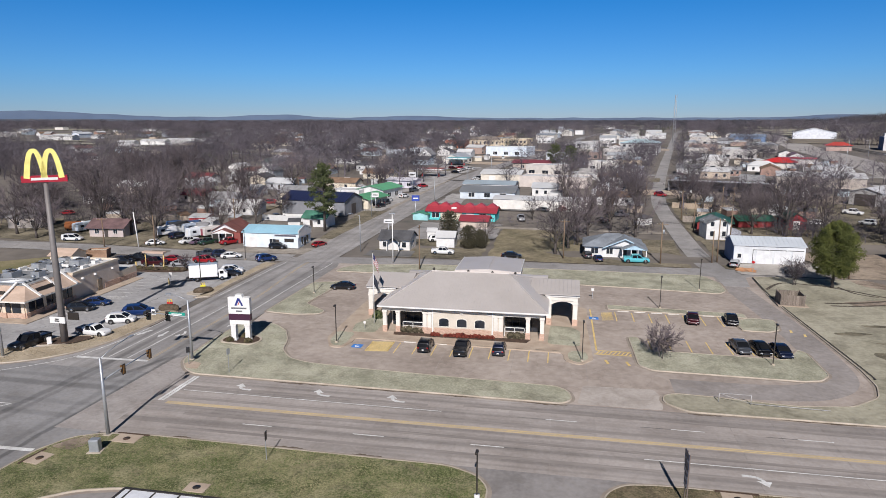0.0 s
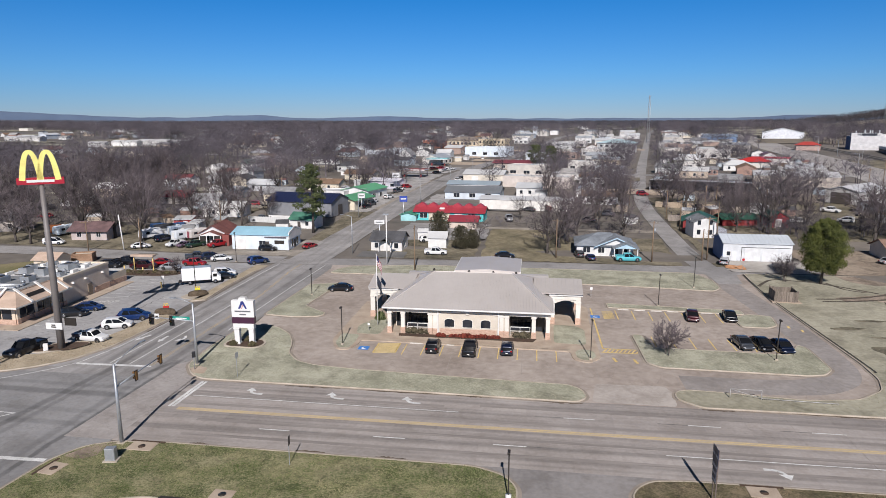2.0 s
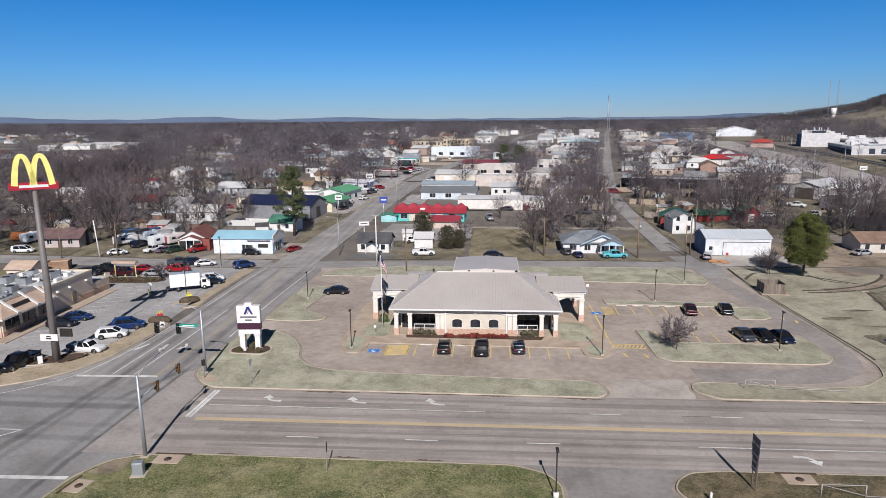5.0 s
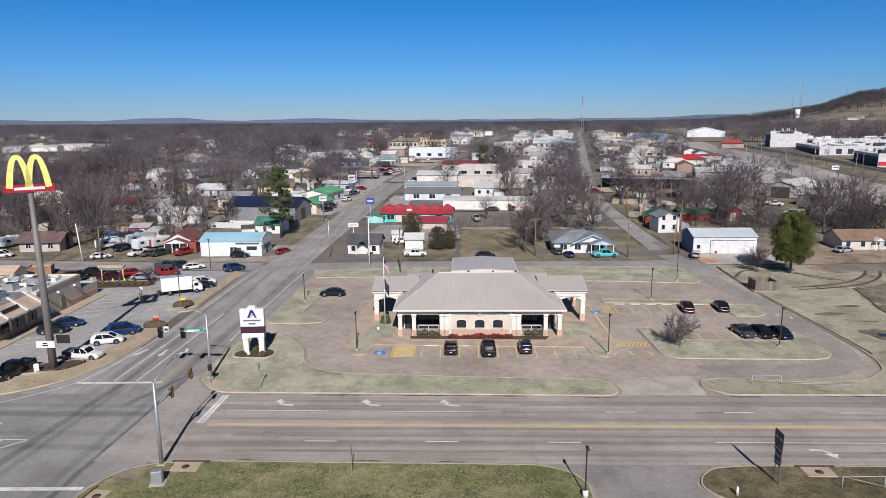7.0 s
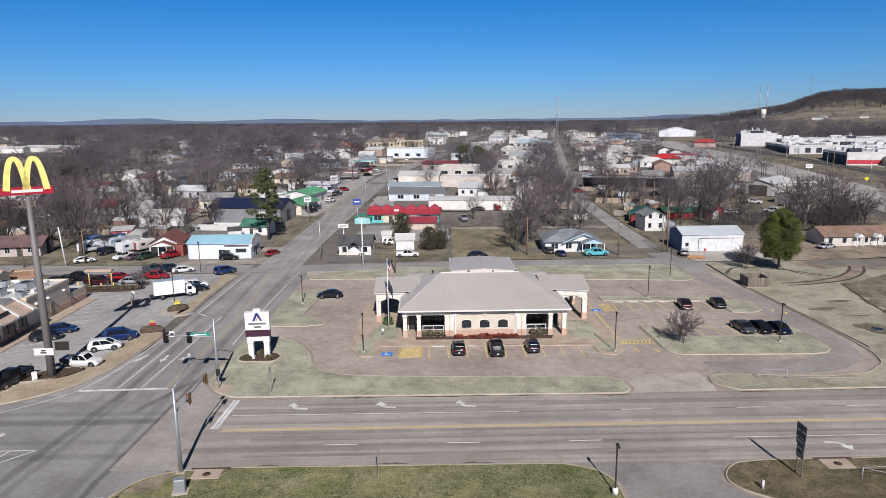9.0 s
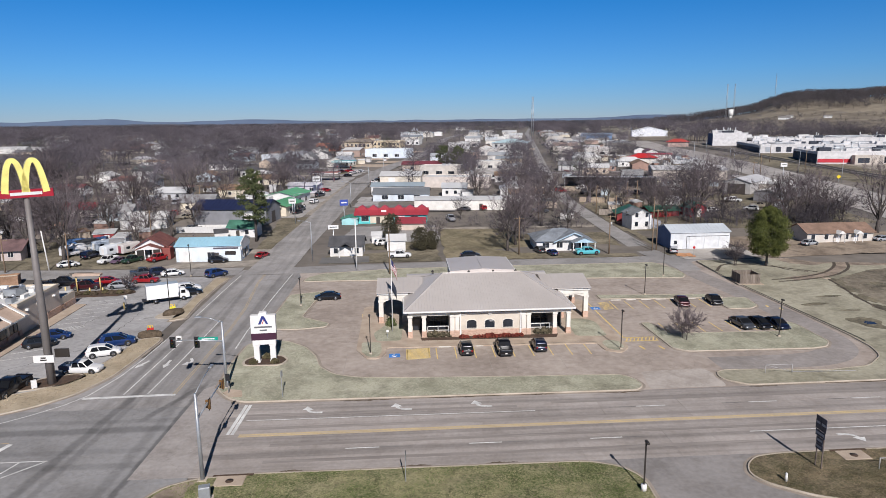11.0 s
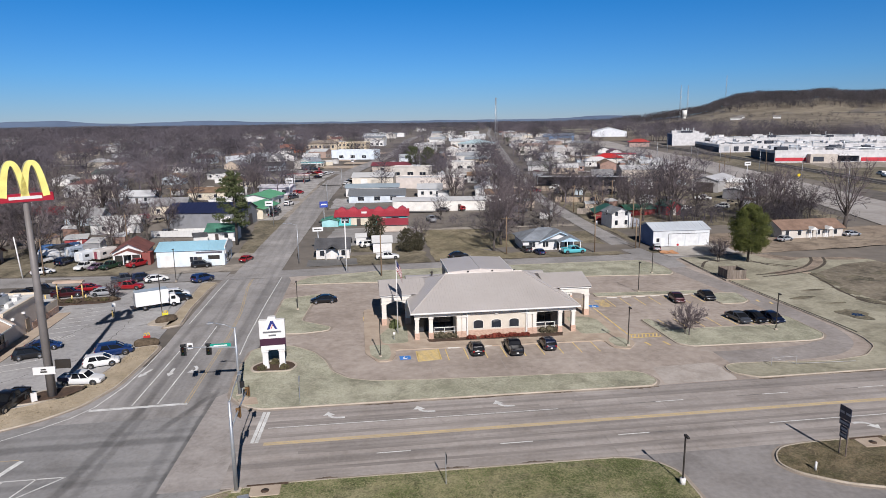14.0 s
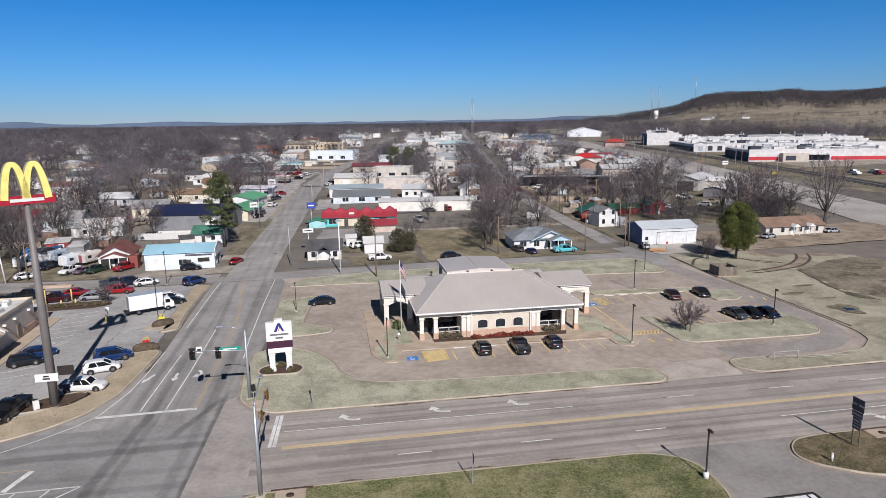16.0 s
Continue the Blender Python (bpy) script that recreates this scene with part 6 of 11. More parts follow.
def signal_mast(x, y, rz, arm, lum, lean, heads, signs=(), yaw=0.0, shell=None):
    """arm: length of the signal arm along local +x; lum: length of the lamp arm."""
    th = thing("traffic_signal", pose(x, y, 0.05, 0, 0, rz), "galvanised traffic signal mast with dark signal heads", "traffic signal", "traffic signals")
    po = part("mast", Mesh().tube([(0, 0, 0), (0, 0, 8.3)], [0.2, 0.12], 10), galv, th)
    part("base_plate", Mesh().box(-0.4, -0.4, -0.02, 0.4, 0.4, 0.12, 0.03), kerb_concrete, po)
    if arm:
        part("signal_arm", Mesh().tube([(0, 0, 5.9), (arm * 0.5, 0, 6.15), (arm, 0, 6.3)], [0.11, 0.08, 0.05], 8), galv, th)
        for u in heads:
            signal_head(th, pose(u, -0.12, 6.1 + 0.03 * u + 0.2) @ Matrix.Scale(0.8 if shell else 1.0, 4), yaw, shell or black_plastic)
        for u, w, h, mt, name in signs:
            s = part(name, Mesh().box(u - w / 2, -0.1, 6.0, u + w / 2, -0.07, 6.0 + h), mt, th)
            part("lettering_bar", Mesh().box(u - w * 0.33, -0.069, 6.0 + h * 0.35, u + w * 0.33, -0.058, 6.0 + h * 0.65), trim_white if mt is not trim_white else dark_metal, s)
            part("lettering_bar", Mesh().box(u - w * 0.33, -0.112, 6.0 + h * 0.35, u + w * 0.33, -0.101, 6.0 + h * 0.65), trim_white if mt is not trim_white else dark_metal, s)
    if lum:
        l = part("lamp_arm", Mesh().tube([(0, 0, 8.2), (lum * 0.5, 0, 8.75), (lum, 0, 9.0)], 0.05, 6), galv, th, "", pose(0, 0, 0, 0, 0, lean))
        part("lamp_head", Mesh().box(lum - 0.1, -0.16, 8.92, lum + 0.65, 0.16, 9.06, 0.03), galv, l)
    return th


street_green = paint("sign_green", (0.005, 0.24, 0.18), 0.5)
signal_mast(-44.7, 53.2, 89, 7.8, 4.4, 0, (3.0, 7.3), (), 180, paint("signal_amber", (0.14, 0.07, 0.02), 0.5))
signal_mast(-48.1, 74.1, 182, 6.2, 2.4, 0, (3.1, 5.9), ((5.1, 0.6, 0.75, trim_white, "lane_sign"), (1.75, 2.3, 0.45, street_green, "street_name_sign")), 180)
signal_mast(-74.1, 70.4, 270, 10.0, 0, 0, (5, 9), (), 180)
for x, y in ((-47.4, 72.2),):
    th = thing("pedestrian_signal", pose(x, y, 0.1, 0, 0, 30), "short pedestrian signal post with an orange-lit head", "pedestrian signal")
    part("post", Mesh().tube([(0, 0, 0), (0, 0, 2.4)], 0.06, 8), galv, th)
    part("head", Mesh().box(-0.22, -0.25, 1.7, 0.22, 0.15, 2.4, 0.03), black_plastic, th)
cb = thing("signal_cabinet", pose(-43.5, 49.9, 0.12, 0, 0, 12) @ Matrix.Scale(0.84, 4), "grey metal traffic signal cabinet on a concrete pad", "cabinet")
bdy = part("body", Mesh().box(-0.55, -0.4, 0.1, 0.55, 0.4, 1.55, 0.03), galv, cb)
part("door", Mesh().box(-0.5, -0.43, 0.18, 0.5, -0.395, 1.45), galv, bdy)
part("pad", Mesh().box(-0.8, -0.65, -0.05, 0.8, 0.65, 0.1), kerb_concrete, cb)


def inlet(x, y, rz, w=2.6):
    th = thing("storm_inlet", pose(x, y, 0.12, 0, 0, rz), "concrete storm drain inlet with a rusty manhole lid", "drain")
    part("slab", Mesh().box(-w / 2, -0.9, -0.1, w / 2, 0.75, 0.06, 0.03), walk_concrete, th)
    part("manhole_lid", Mesh().tube([(0, -0.15, 0.05), (0, -0.15, 0.08)], 0.36, 16), mulch, th)
    part("throat", Mesh().box(-w / 2 - 0.4, 0.74, -0.11, w / 2 + 0.6, 1.0, 0.05), mulch, th)


inlet(-42.2, 52.8, 0)
inlet(15.6, 52.6, 0)
inlet(-48.0, 47.8, 82, 2.0)


def small_sign(x, y, h, rz, w=0.6, sh=0.75, mt=None, z=0.12, label="small metal road sign on a thin post", shape="rect"):
    th = thing("road_sign", pose(x, y, z, 0, 0, rz), label, "sign", "road signs")
    part("post", Mesh().box(-0.03, -0.03, 0, 0.03, 0.03, h), galv, th)
    if shape == "oct":
        part("plate", Mesh().loft([[(w / 2 * math.cos(a), yy, h - w / 2 + w / 2 * math.sin(a)) for a in np.arange(8) * math.pi / 4 + math.pi / 8] for yy in (-0.06, -0.035)]), mt, th)
    else:
        part("plate", Mesh().box(-w / 2, -0.06, h - sh, w / 2, -0.035, h), mt or galv, th)
    return th


small_sign(-40.8, 70.6, 3.2, 80)
small_sign(-26.5, 51.4, 2.9, 95, 0.5, 0.9, dark_metal)
small_sign(39.8, 139.5, 2.3, 0, 0.62, 0.62, paint("stop_red", (0.45, 0.01, 0.015), 0.5), 0.6, "red octagonal stop sign on a thin post", "oct")
small_sign(6.2, 114.6, 1.9, 0, 0.5, 0.5, trim_white, 0.0, "small white sign on a thin post")
small_sign(-29.0, 90.4, 1.2, 0, 0.35, 0.35, trim_white, 0.14, "small white sign on a short post")


def board_sign():
    th = thing("service_sign", pose(11.0, 50.8, 0.12, 0, 0, 272) @ Matrix.Diagonal((0.66, 1, 0.97, 1)), "tall dark blue service board on two brown posts", "sign")
    navy, rail_brown, pale = paint("board_navy", (0.02, 0.026, 0.05), 0.5), paint("post_brown", (0.13, 0.10, 0.085), 0.7), paint("board_lettering", (0.26, 0.28, 0.32), 0.5)
    for x in (-0.6, 0.6):
        part("post", Mesh().box(x - 0.06, -0.045, -0.1, x + 0.06, 0.045, 4.9), rail_brown, th)
    for x0, x1, z0, z1 in ((-1.02, -0.03, 3.7, 5.0), (0.03, 1.02, 3.7, 5.0), (-0.9, 0.9, 3.05, 3.64), (-0.65, 0.65, 2.4, 3.0), (-0.65, 0.65, 1.8, 2.35)):
        p = part("panel", Mesh().box(x0, -0.14, z0, x1, -0.09, z1), navy, th)
        part("lettering_bar", Mesh().box(x0 + 0.12, -0.155, (z0 + z1) / 2 - 0.1, x1 - 0.12, -0.141, (z0 + z1) / 2 + 0.12), pale, p)


board_sign()
th = thing("hydrant", pose(6.75, 48.75, 0.12), "short white utility marker post in the grass", "marker post")
part("post", Mesh().tube([(0, 0, 0), (0, 0, 0.7)], [0.11, 0.1], 10), trim_white, th)
part("cap", Mesh().tube([(0, 0, 0.7), (0, 0, 0.82)], [0.13, 0.05], 10), trim_white, th)
th = bank_lamp(-6.1, 48.4, 4.6)
part("footing", Mesh().tube([(0, 0, -0.1), (0, 0, 0.55)], 0.25, 12), trim_white, th)
for x, y, h in ((-31.2, 83.8, 5.6), (3.5, 82.6, 5.6), (28.0, 85.6, 5.6), (17.2, 110.0, 5.6), (26.2, 123.6, 6.0), (-44.6, 109.0, 5.0)):
    bank_lamp(x, y, h, 0.13)


def flagpole():
    th = thing("flagpole", pose(-28.3, 93.2, 0.14), "white flagpole with two limp flags", "flagpole")
    part("pole", Mesh().tube([(0, 0, 0), (0, 0, 11.4)], [0.09, 0.04], 10), trim_white, th)
    part("finial", Mesh().stack([([(0.1 * s * math.cos(a), 0.1 * s * math.sin(a)) for a in np.arange(8) * math.pi / 4], 11.38 + z) for s, z in ((0.3, 0), (1, 0.08), (1, 0.14), (0.2, 0.22))]), chrome, th)

    def cloth(name, z, w, h, stripes, mats):
        for k in range(stripes):
            m, n = Mesh(), 14
            vs = []
            for j in range(2):
                zz = h * (k + j) / stripes
                for i in range(n + 1):
                    f = i / n
                    droop = -0.95 * w * f * (0.55 + 0.45 * f)
                    vs.append((0.06 + w * 0.42 * f, 0.16 * math.sin(f * 9 + zz * 0.8) * f, z - zz + droop))
            m.add(vs, [(i, i + 1, n + 2 + i, n + 1 + i) for i in range(n)], True)
            me = m.mesh(name)
            me.materials.append(mats[k % len(mats)])
            ob = part(name, me, None, th)
            mod = ob.modifiers.new("thickness", "SOLIDIFY")
            mod.thickness = 0.01
    cloth("flag_stripe", 11.2, 1.9, 1.5, 9, (paint("flag_red", (0.22, 0.012, 0.025), 0.8), trim_white))
    cl = paint("flag_navy", (0.015, 0.02, 0.08), 0.8)
    m = Mesh()
    vs = []
    for j in range(2):
        for i in range(7):
            f = 0.42 * i / 6
            vs.append((0.06 + 1.9 * 0.42 * f, 0.16 * math.sin(f * 9 + j * 0.6) * f - 0.02, 11.2 - 0.8 * j - 0.95 * 1.9 * f * (0.55 + 0.45 * f)))
    m.add(vs, [(i, i + 1, 8 + i, 7 + i) for i in range(6)])
    part("canton", m, cl, th)
    cloth("flag", 8.0, 1.6, 1.6, 1, (paint("flag_dark", (0.02, 0.025, 0.04), 0.8),))


flagpole()

# ---- bin enclosure, drain shadow line, pipe barriers on the east side ----
def bin_enclosure():
    grey_wood = surf("grey_board", (0.13, 0.105, 0.085), (0.24, 0.20, 0.165), 1.0, 0.9, 0.2, stretch=(6, 6, 0.6), spread=0.25)
    th = thing("bin_enclosure", pose(39.9, 117.0, 0.12, 0, 0, -4), "weathered grey board fence round a bin on a concrete pad", "enclosure")
    part("pad", Mesh().box(-2.3, -2.3, -0.05, 2.5, 2.3, 0.1), walk_concrete, th)
    me = Mesh().box(-0.1, -0.02, 0.12, 0.1, 0.02, 1.9).mesh("board")
    me.materials.append(grey_wood)
    for i in range(17):
        for side in range(4):
            a = pose(0, 0, 0, 0, 0, 90 * side) @ pose(-1.76 + 0.22 * i, -1.85, rnd.uniform(-0.03, 0.03))
            part("board", me, None, th, "", a)
    for x in (-1.85, 1.85):
        for y in (-1.8, 1.8):
            part("post", Mesh().box(x - 0.07, y - 0.07, 0, x + 0.07, y + 0.07, 2.1), grey_wood, th)


bin_enclosure()


rail_pipe = surf("rail_pipe", (0.30, 0.29, 0.28), (0.42, 0.41, 0.40), 1.0, 0.6)


def barrier(x, y, rz, span, h=1.1):
    """A pipe barrier: two end posts, a top rail and a brace, and a low rail that runs on beside it."""
    th = thing("rail_barrier", pose(x, y, 0.12, 0, 0, rz), "low grey pipe barrier in the grass", "barrier", "pipe barriers")
    for u in (0, span):
        part("post", Mesh().tube([(u, 0, -0.1), (u, 0, h)], 0.045, 6), rail_pipe, th)
    part("rail", Mesh().tube([(0, 0, h), (span, 0, h)], 0.035, 6), rail_pipe, th)
    part("brace", Mesh().tube([(0.05, 0, h - 0.04), (span, 0, 0.15)], 0.025, 6), rail_pipe, th)
    part("low_rail", Mesh().tube([(span, 0, 0.12), (span * 3.4, -0.15, 0.08)], 0.04, 6), rail_pipe, th)


barrier(18.4, 72.4, -1, 3.4)
barrier(16.2, 50.0, 0, 3.6)
# Flat dark strip: the shadow line along the drain and kerb, painted on.
chan = smooth([(38.9, 136), (38.1, 122), (38.1, 113), (38.9, 86), (38.75, 82.5)])
line("drain_shadow_line", [chan], 0.26, paint("channel_shadow", (0.045, 0.04, 0.034), 0.9), "flat drain line behind the kerb, painted dark as its shadow", 0.165)
track_soil = weathered(surf("dirt_track", (0.05, 0.039, 0.029), (0.10, 0.079, 0.057), 0.5, 0.95, 0.3, fine=2.5, fine_amount=0.4), 0.8, 0.6, 0)
bare_earth = weathered(surf("bare_soil", (0.19, 0.15, 0.115), (0.33, 0.265, 0.205), 0.2, 0.95, 0.3, fine=1.5, fine_amount=0.4), 0.4, 0.6, 0)
lump("bare_soil", Mesh().prism(rounded(smooth([(57, 136.8), (58, 132), (62, 129.5), (66, 131), (70, 128.6), (78, 127.6), (90, 130), (98, 128), (104, 136.8)], 3), 0.3), 0.05, 0.124), bare_earth, "bare brown soil in the lawn", "ground")
line("path_edge", [smooth([(38.8, 126.4), (43.1, 132.0), (48, 131.4), (52, 129.6), (58.8, 123.4)]), smooth([(46, 118.2), (51, 119.0), (58.5, 122.0), (64.5, 127), (68.2, 132.5), (68.6, 137)]), smooth([(46.4, 116.6), (52, 117.4), (60, 120.2), (66.6, 125.4), (70.6, 131.4), (72.6, 137)])], 0.62, track_soil, "dark wheel track worn into the grass", 0.128)
lump("rutted_soil", band_mesh([(50, 118.3), (58.5, 121.2), (65, 126.2), (68.6, 131.2), (70.6, 136.6)], 2.6, 0.05, 0.126), bare_earth, "rutted bare soil under the wheel tracks", "ground")
lump("rutted_soil", band_mesh([(70.6, 134.6), (78, 131.6), (88, 133), (98, 131)], 2.0, 0.05, 0.1265), bare_earth, "rutted bare soil under the wheel tracks", "ground")
damp = weathered(surf("damp_grass", (0.085, 0.075, 0.05), (0.20, 0.175, 0.12), 0.25, 0.95, 0.4, fine=1.6, fine_amount=0.4), 0.5, 0.55, 0)
for i, (x, y, w, d) in enumerate(((57.6, 115.5, 2.6, 5), (56.0, 110.2, 2.2, 7), (54.4, 103.6, 2.4, 7), (53.6, 97.4, 3.0, 5), (64, 112, 5, 4), (67, 104, 6, 3), (72, 115, 7, 3))):
    lump("damp_patch", Mesh().prism([(x + w * f * math.cos(a) / 2, y + d * f * math.sin(a) / 2) for a in np.arange(22) * 2 * math.pi / 22 for f in (1 + 0.22 * math.sin(2 * a + i) + 0.14 * math.sin(5 * a + 2 * i) + 0.08 * math.sin(9 * a),)], 0.05, 0.1258 + i * 0.0002), damp, "damp dark grass along a shallow ditch", "ground")
line("ditch_bed", [smooth([(57.0, 117.4), (55.5, 111.2), (53.6, 104.8), (52.7, 99.6), (52.5, 96.4), (54.9, 94.1)]), smooth([(52.7, 130.8), (54, 126), (57, 123.8)])], 0.5, track_soil, "dark wet bottom of the ditch", 0.129)
lump("rough_grass", Mesh().prism(rounded(smooth([(57.2, 116.6), (56.0, 110.4), (55.2, 105.6), (55.0, 98.6), (58.4, 92), (66, 90), (84, 104), (98, 122), (88, 126.6), (70, 124)], 3), 0.3), 0.05, 0.1235), weathered(surf("rough_grass", (0.125, 0.105, 0.075), (0.255, 0.22, 0.165), 0.12, 0.95, 0.4, fine=1.2, fine_amount=0.35), 0.3, 0.55, 0), "rough browner grass beyond the ditch", "lawn")
lump("headwall_pad", Mesh().box(56.2, 117.5, 0.0, 57.6, 118.3, 0.2, 0.03), walk_concrete, "small concrete pad over the ditch", "drain")
lump("corner_pad", Mesh().prism(rounded([(-48.2, 72.3), (-47.5, 73.3), (-46.0, 72.8), (-45.5, 71.0), (-46.9, 70.9)], 0.3), 0.0, 0.15), surf("corner_concrete", (0.36, 0.28, 0.21), (0.46, 0.37, 0.29), 0.5, 0.85, 0.1, fine=3), "tan concrete crossing pad at the junction corner", "pavement")
lump("worn_corner", Mesh().prism(rounded([(-48.6, 50.0), (-47.6, 51.8), (-46.0, 52.9), (-44.6, 53.2), (-45.6, 52.0), (-45.4, 50.6), (-46.6, 49.6)][::-1], 0.4), 0.0, 0.127), bare_earth, "bare trodden soil at the corner of the lawn", "ground")
wet_q = random.Random(8)
lump("damp_hollow", Mesh().prism([(45.2 + 2.2 * f * math.cos(a), 90.6 + 2.9 * f * math.sin(a)) for a in np.arange(26) * 2 * math.pi / 26 for f in (1 + 0.16 * math.sin(3 * a) + 0.1 * math.sin(5 * a + 1),)], 0.05, 0.1262), damp, "damp dark grass round a puddle", "ground")
lump("puddle", Mesh().prism([(45.4 + 1.0 * f * math.cos(a), 90.3 + 0.9 * f * math.sin(a)) for a in np.arange(22) * 2 * math.pi / 22 for f in (wet_q.uniform(0.7, 1.15),)], 0.05, 0.1285), paint("puddle_water", (0.03, 0.026, 0.022), 0.12), "small shallow puddle in the lawn", "puddle")
for i, (x, y, w, d) in enumerate(((43.5, 101, 5, 1.6), (49, 105.5, 4, 1.4), (47, 97, 3, 1.0))):
    lump("bare_patch", Mesh().prism([(x + w * f * math.cos(a) / 2, y + d * f * math.sin(a) / 2) for a in np.arange(18) * 2 * math.pi / 18 for f in (1 + 0.25 * math.sin(2 * a + i) + 0.12 * math.sin(5 * a),)], 0.05, 0.1258 + i * 0.0001), damp, "thin dark patch in the dormant lawn", "ground")



# ---- flat white canopy beside the south lawn ----
th = thing("forecourt_canopy", pose(-17.8, 28.4, 0), "flat white forecourt canopy with black edging", "canopy")
cr = part("roof", Mesh().box(-11.9, -8, 5.2, 11.9, 8, 5.9), paint("canopy_white", (0.66, 0.68, 0.72), 0.5), th)
for i in range(13):
    part("roof_joint", Mesh().box(-11.4 + 1.9 * i - 0.06, -8, 5.9, -11.4 + 1.9 * i + 0.06, 8, 5.93), dark_metal, cr)
for b in ((-12.0, 7.98, 12.0, 8.14), (-12.0, -8.14, 12.0, -7.98), (-12.06, -7.98, -11.9, 7.98), (11.9, -7.98, 12.06, 7.98)):
    part("edging", Mesh().box(b[0], b[1], 5.1, b[2], b[3], 5.98), dark_metal, th)
for x in (-7, 7):
    for y in (-4, 4):
        part("column", Mesh().box(x - 0.25, y - 0.25, 0, x + 0.25, y + 0.25, 5.2), trim_white, th)
th = thing("utility_pad", pose(-30.4, 45.9, 0.12), "small concrete utility pad with a round lid", "drain")
part("slab", Mesh().box(-1.0, -0.7, -0.05, 1.0, 0.7, 0.06, 0.03), walk_concrete, th)
part("lid", Mesh().tube([(0, 0, 0.05), (0, 0, 0.08)], 0.35, 14), dark_metal, th)

# dark leaf litter washed along the kerbs of the front road
litter = surf("kerb_litter", (0.07, 0.05, 0.035), (0.16, 0.125, 0.095), 0.7, 0.95, 0.3, fine=5, fine_amount=0.5)
lq = random.Random(12)
for x0, x1, y in ((-34, -27, 69.12), (-24, -15, 69.08), (-13, -9, 69.05), (-3, 1.5, 68.75), (14.5, 18, 69.0), (24, 33, 69.2), (40, 52, 69.3), (-27, -24, 54.08), (-19, -16, 54.0), (-38, -36, 54.1)):
    n = 14
    edge = [(x0 + (x1 - x0) * i / n, y + 0.05 * lq.random()) for i in range(n + 1)]
    low = [(x, y - 0.10 - 0.30 * lq.random() * math.sin(math.pi * i / n)) for i, (x, _) in enumerate(edge)] if y > 60 else [(x, y + 0.12 + 0.25 * lq.random() * math.sin(math.pi * i / n)) for i, (x, _) in enumerate(edge)]
    m = Mesh()
    m.add([(*p, 0.0155) for p in edge] + [(*p, 0.0155) for p in low], [(i, n + 1 + i, n + 2 + i, i + 1) if y > 60 else (i, i + 1, n + 2 + i, n + 1 + i) for i in range(n)])
    tagged(part("leaf_litter", m, litter), "dark leaf litter washed along the kerb", "litter", "", "structure")

# ---- restaurant ----
tan_stucco = surf("tan_stucco", (0.48, 0.40, 0.33), (0.60, 0.51, 0.43), 0.4, 0.9, 0.15, fine=6)
tan_light = surf("pale_stucco", (0.52, 0.44, 0.34), (0.62, 0.53, 0.42), 0.4, 0.9, 0.15, fine=6)
salmon_roof = surf("salmon_roof", (0.41, 0.305, 0.235), (0.52, 0.395, 0.31), 0.6, 0.8, 0.1, stretch=(1, 1, 3), fine=5)
roof_membrane = surf("roof_membrane", (0.48, 0.48, 0.475), (0.65, 0.65, 0.635), 0.3, 0.7, fine=2)


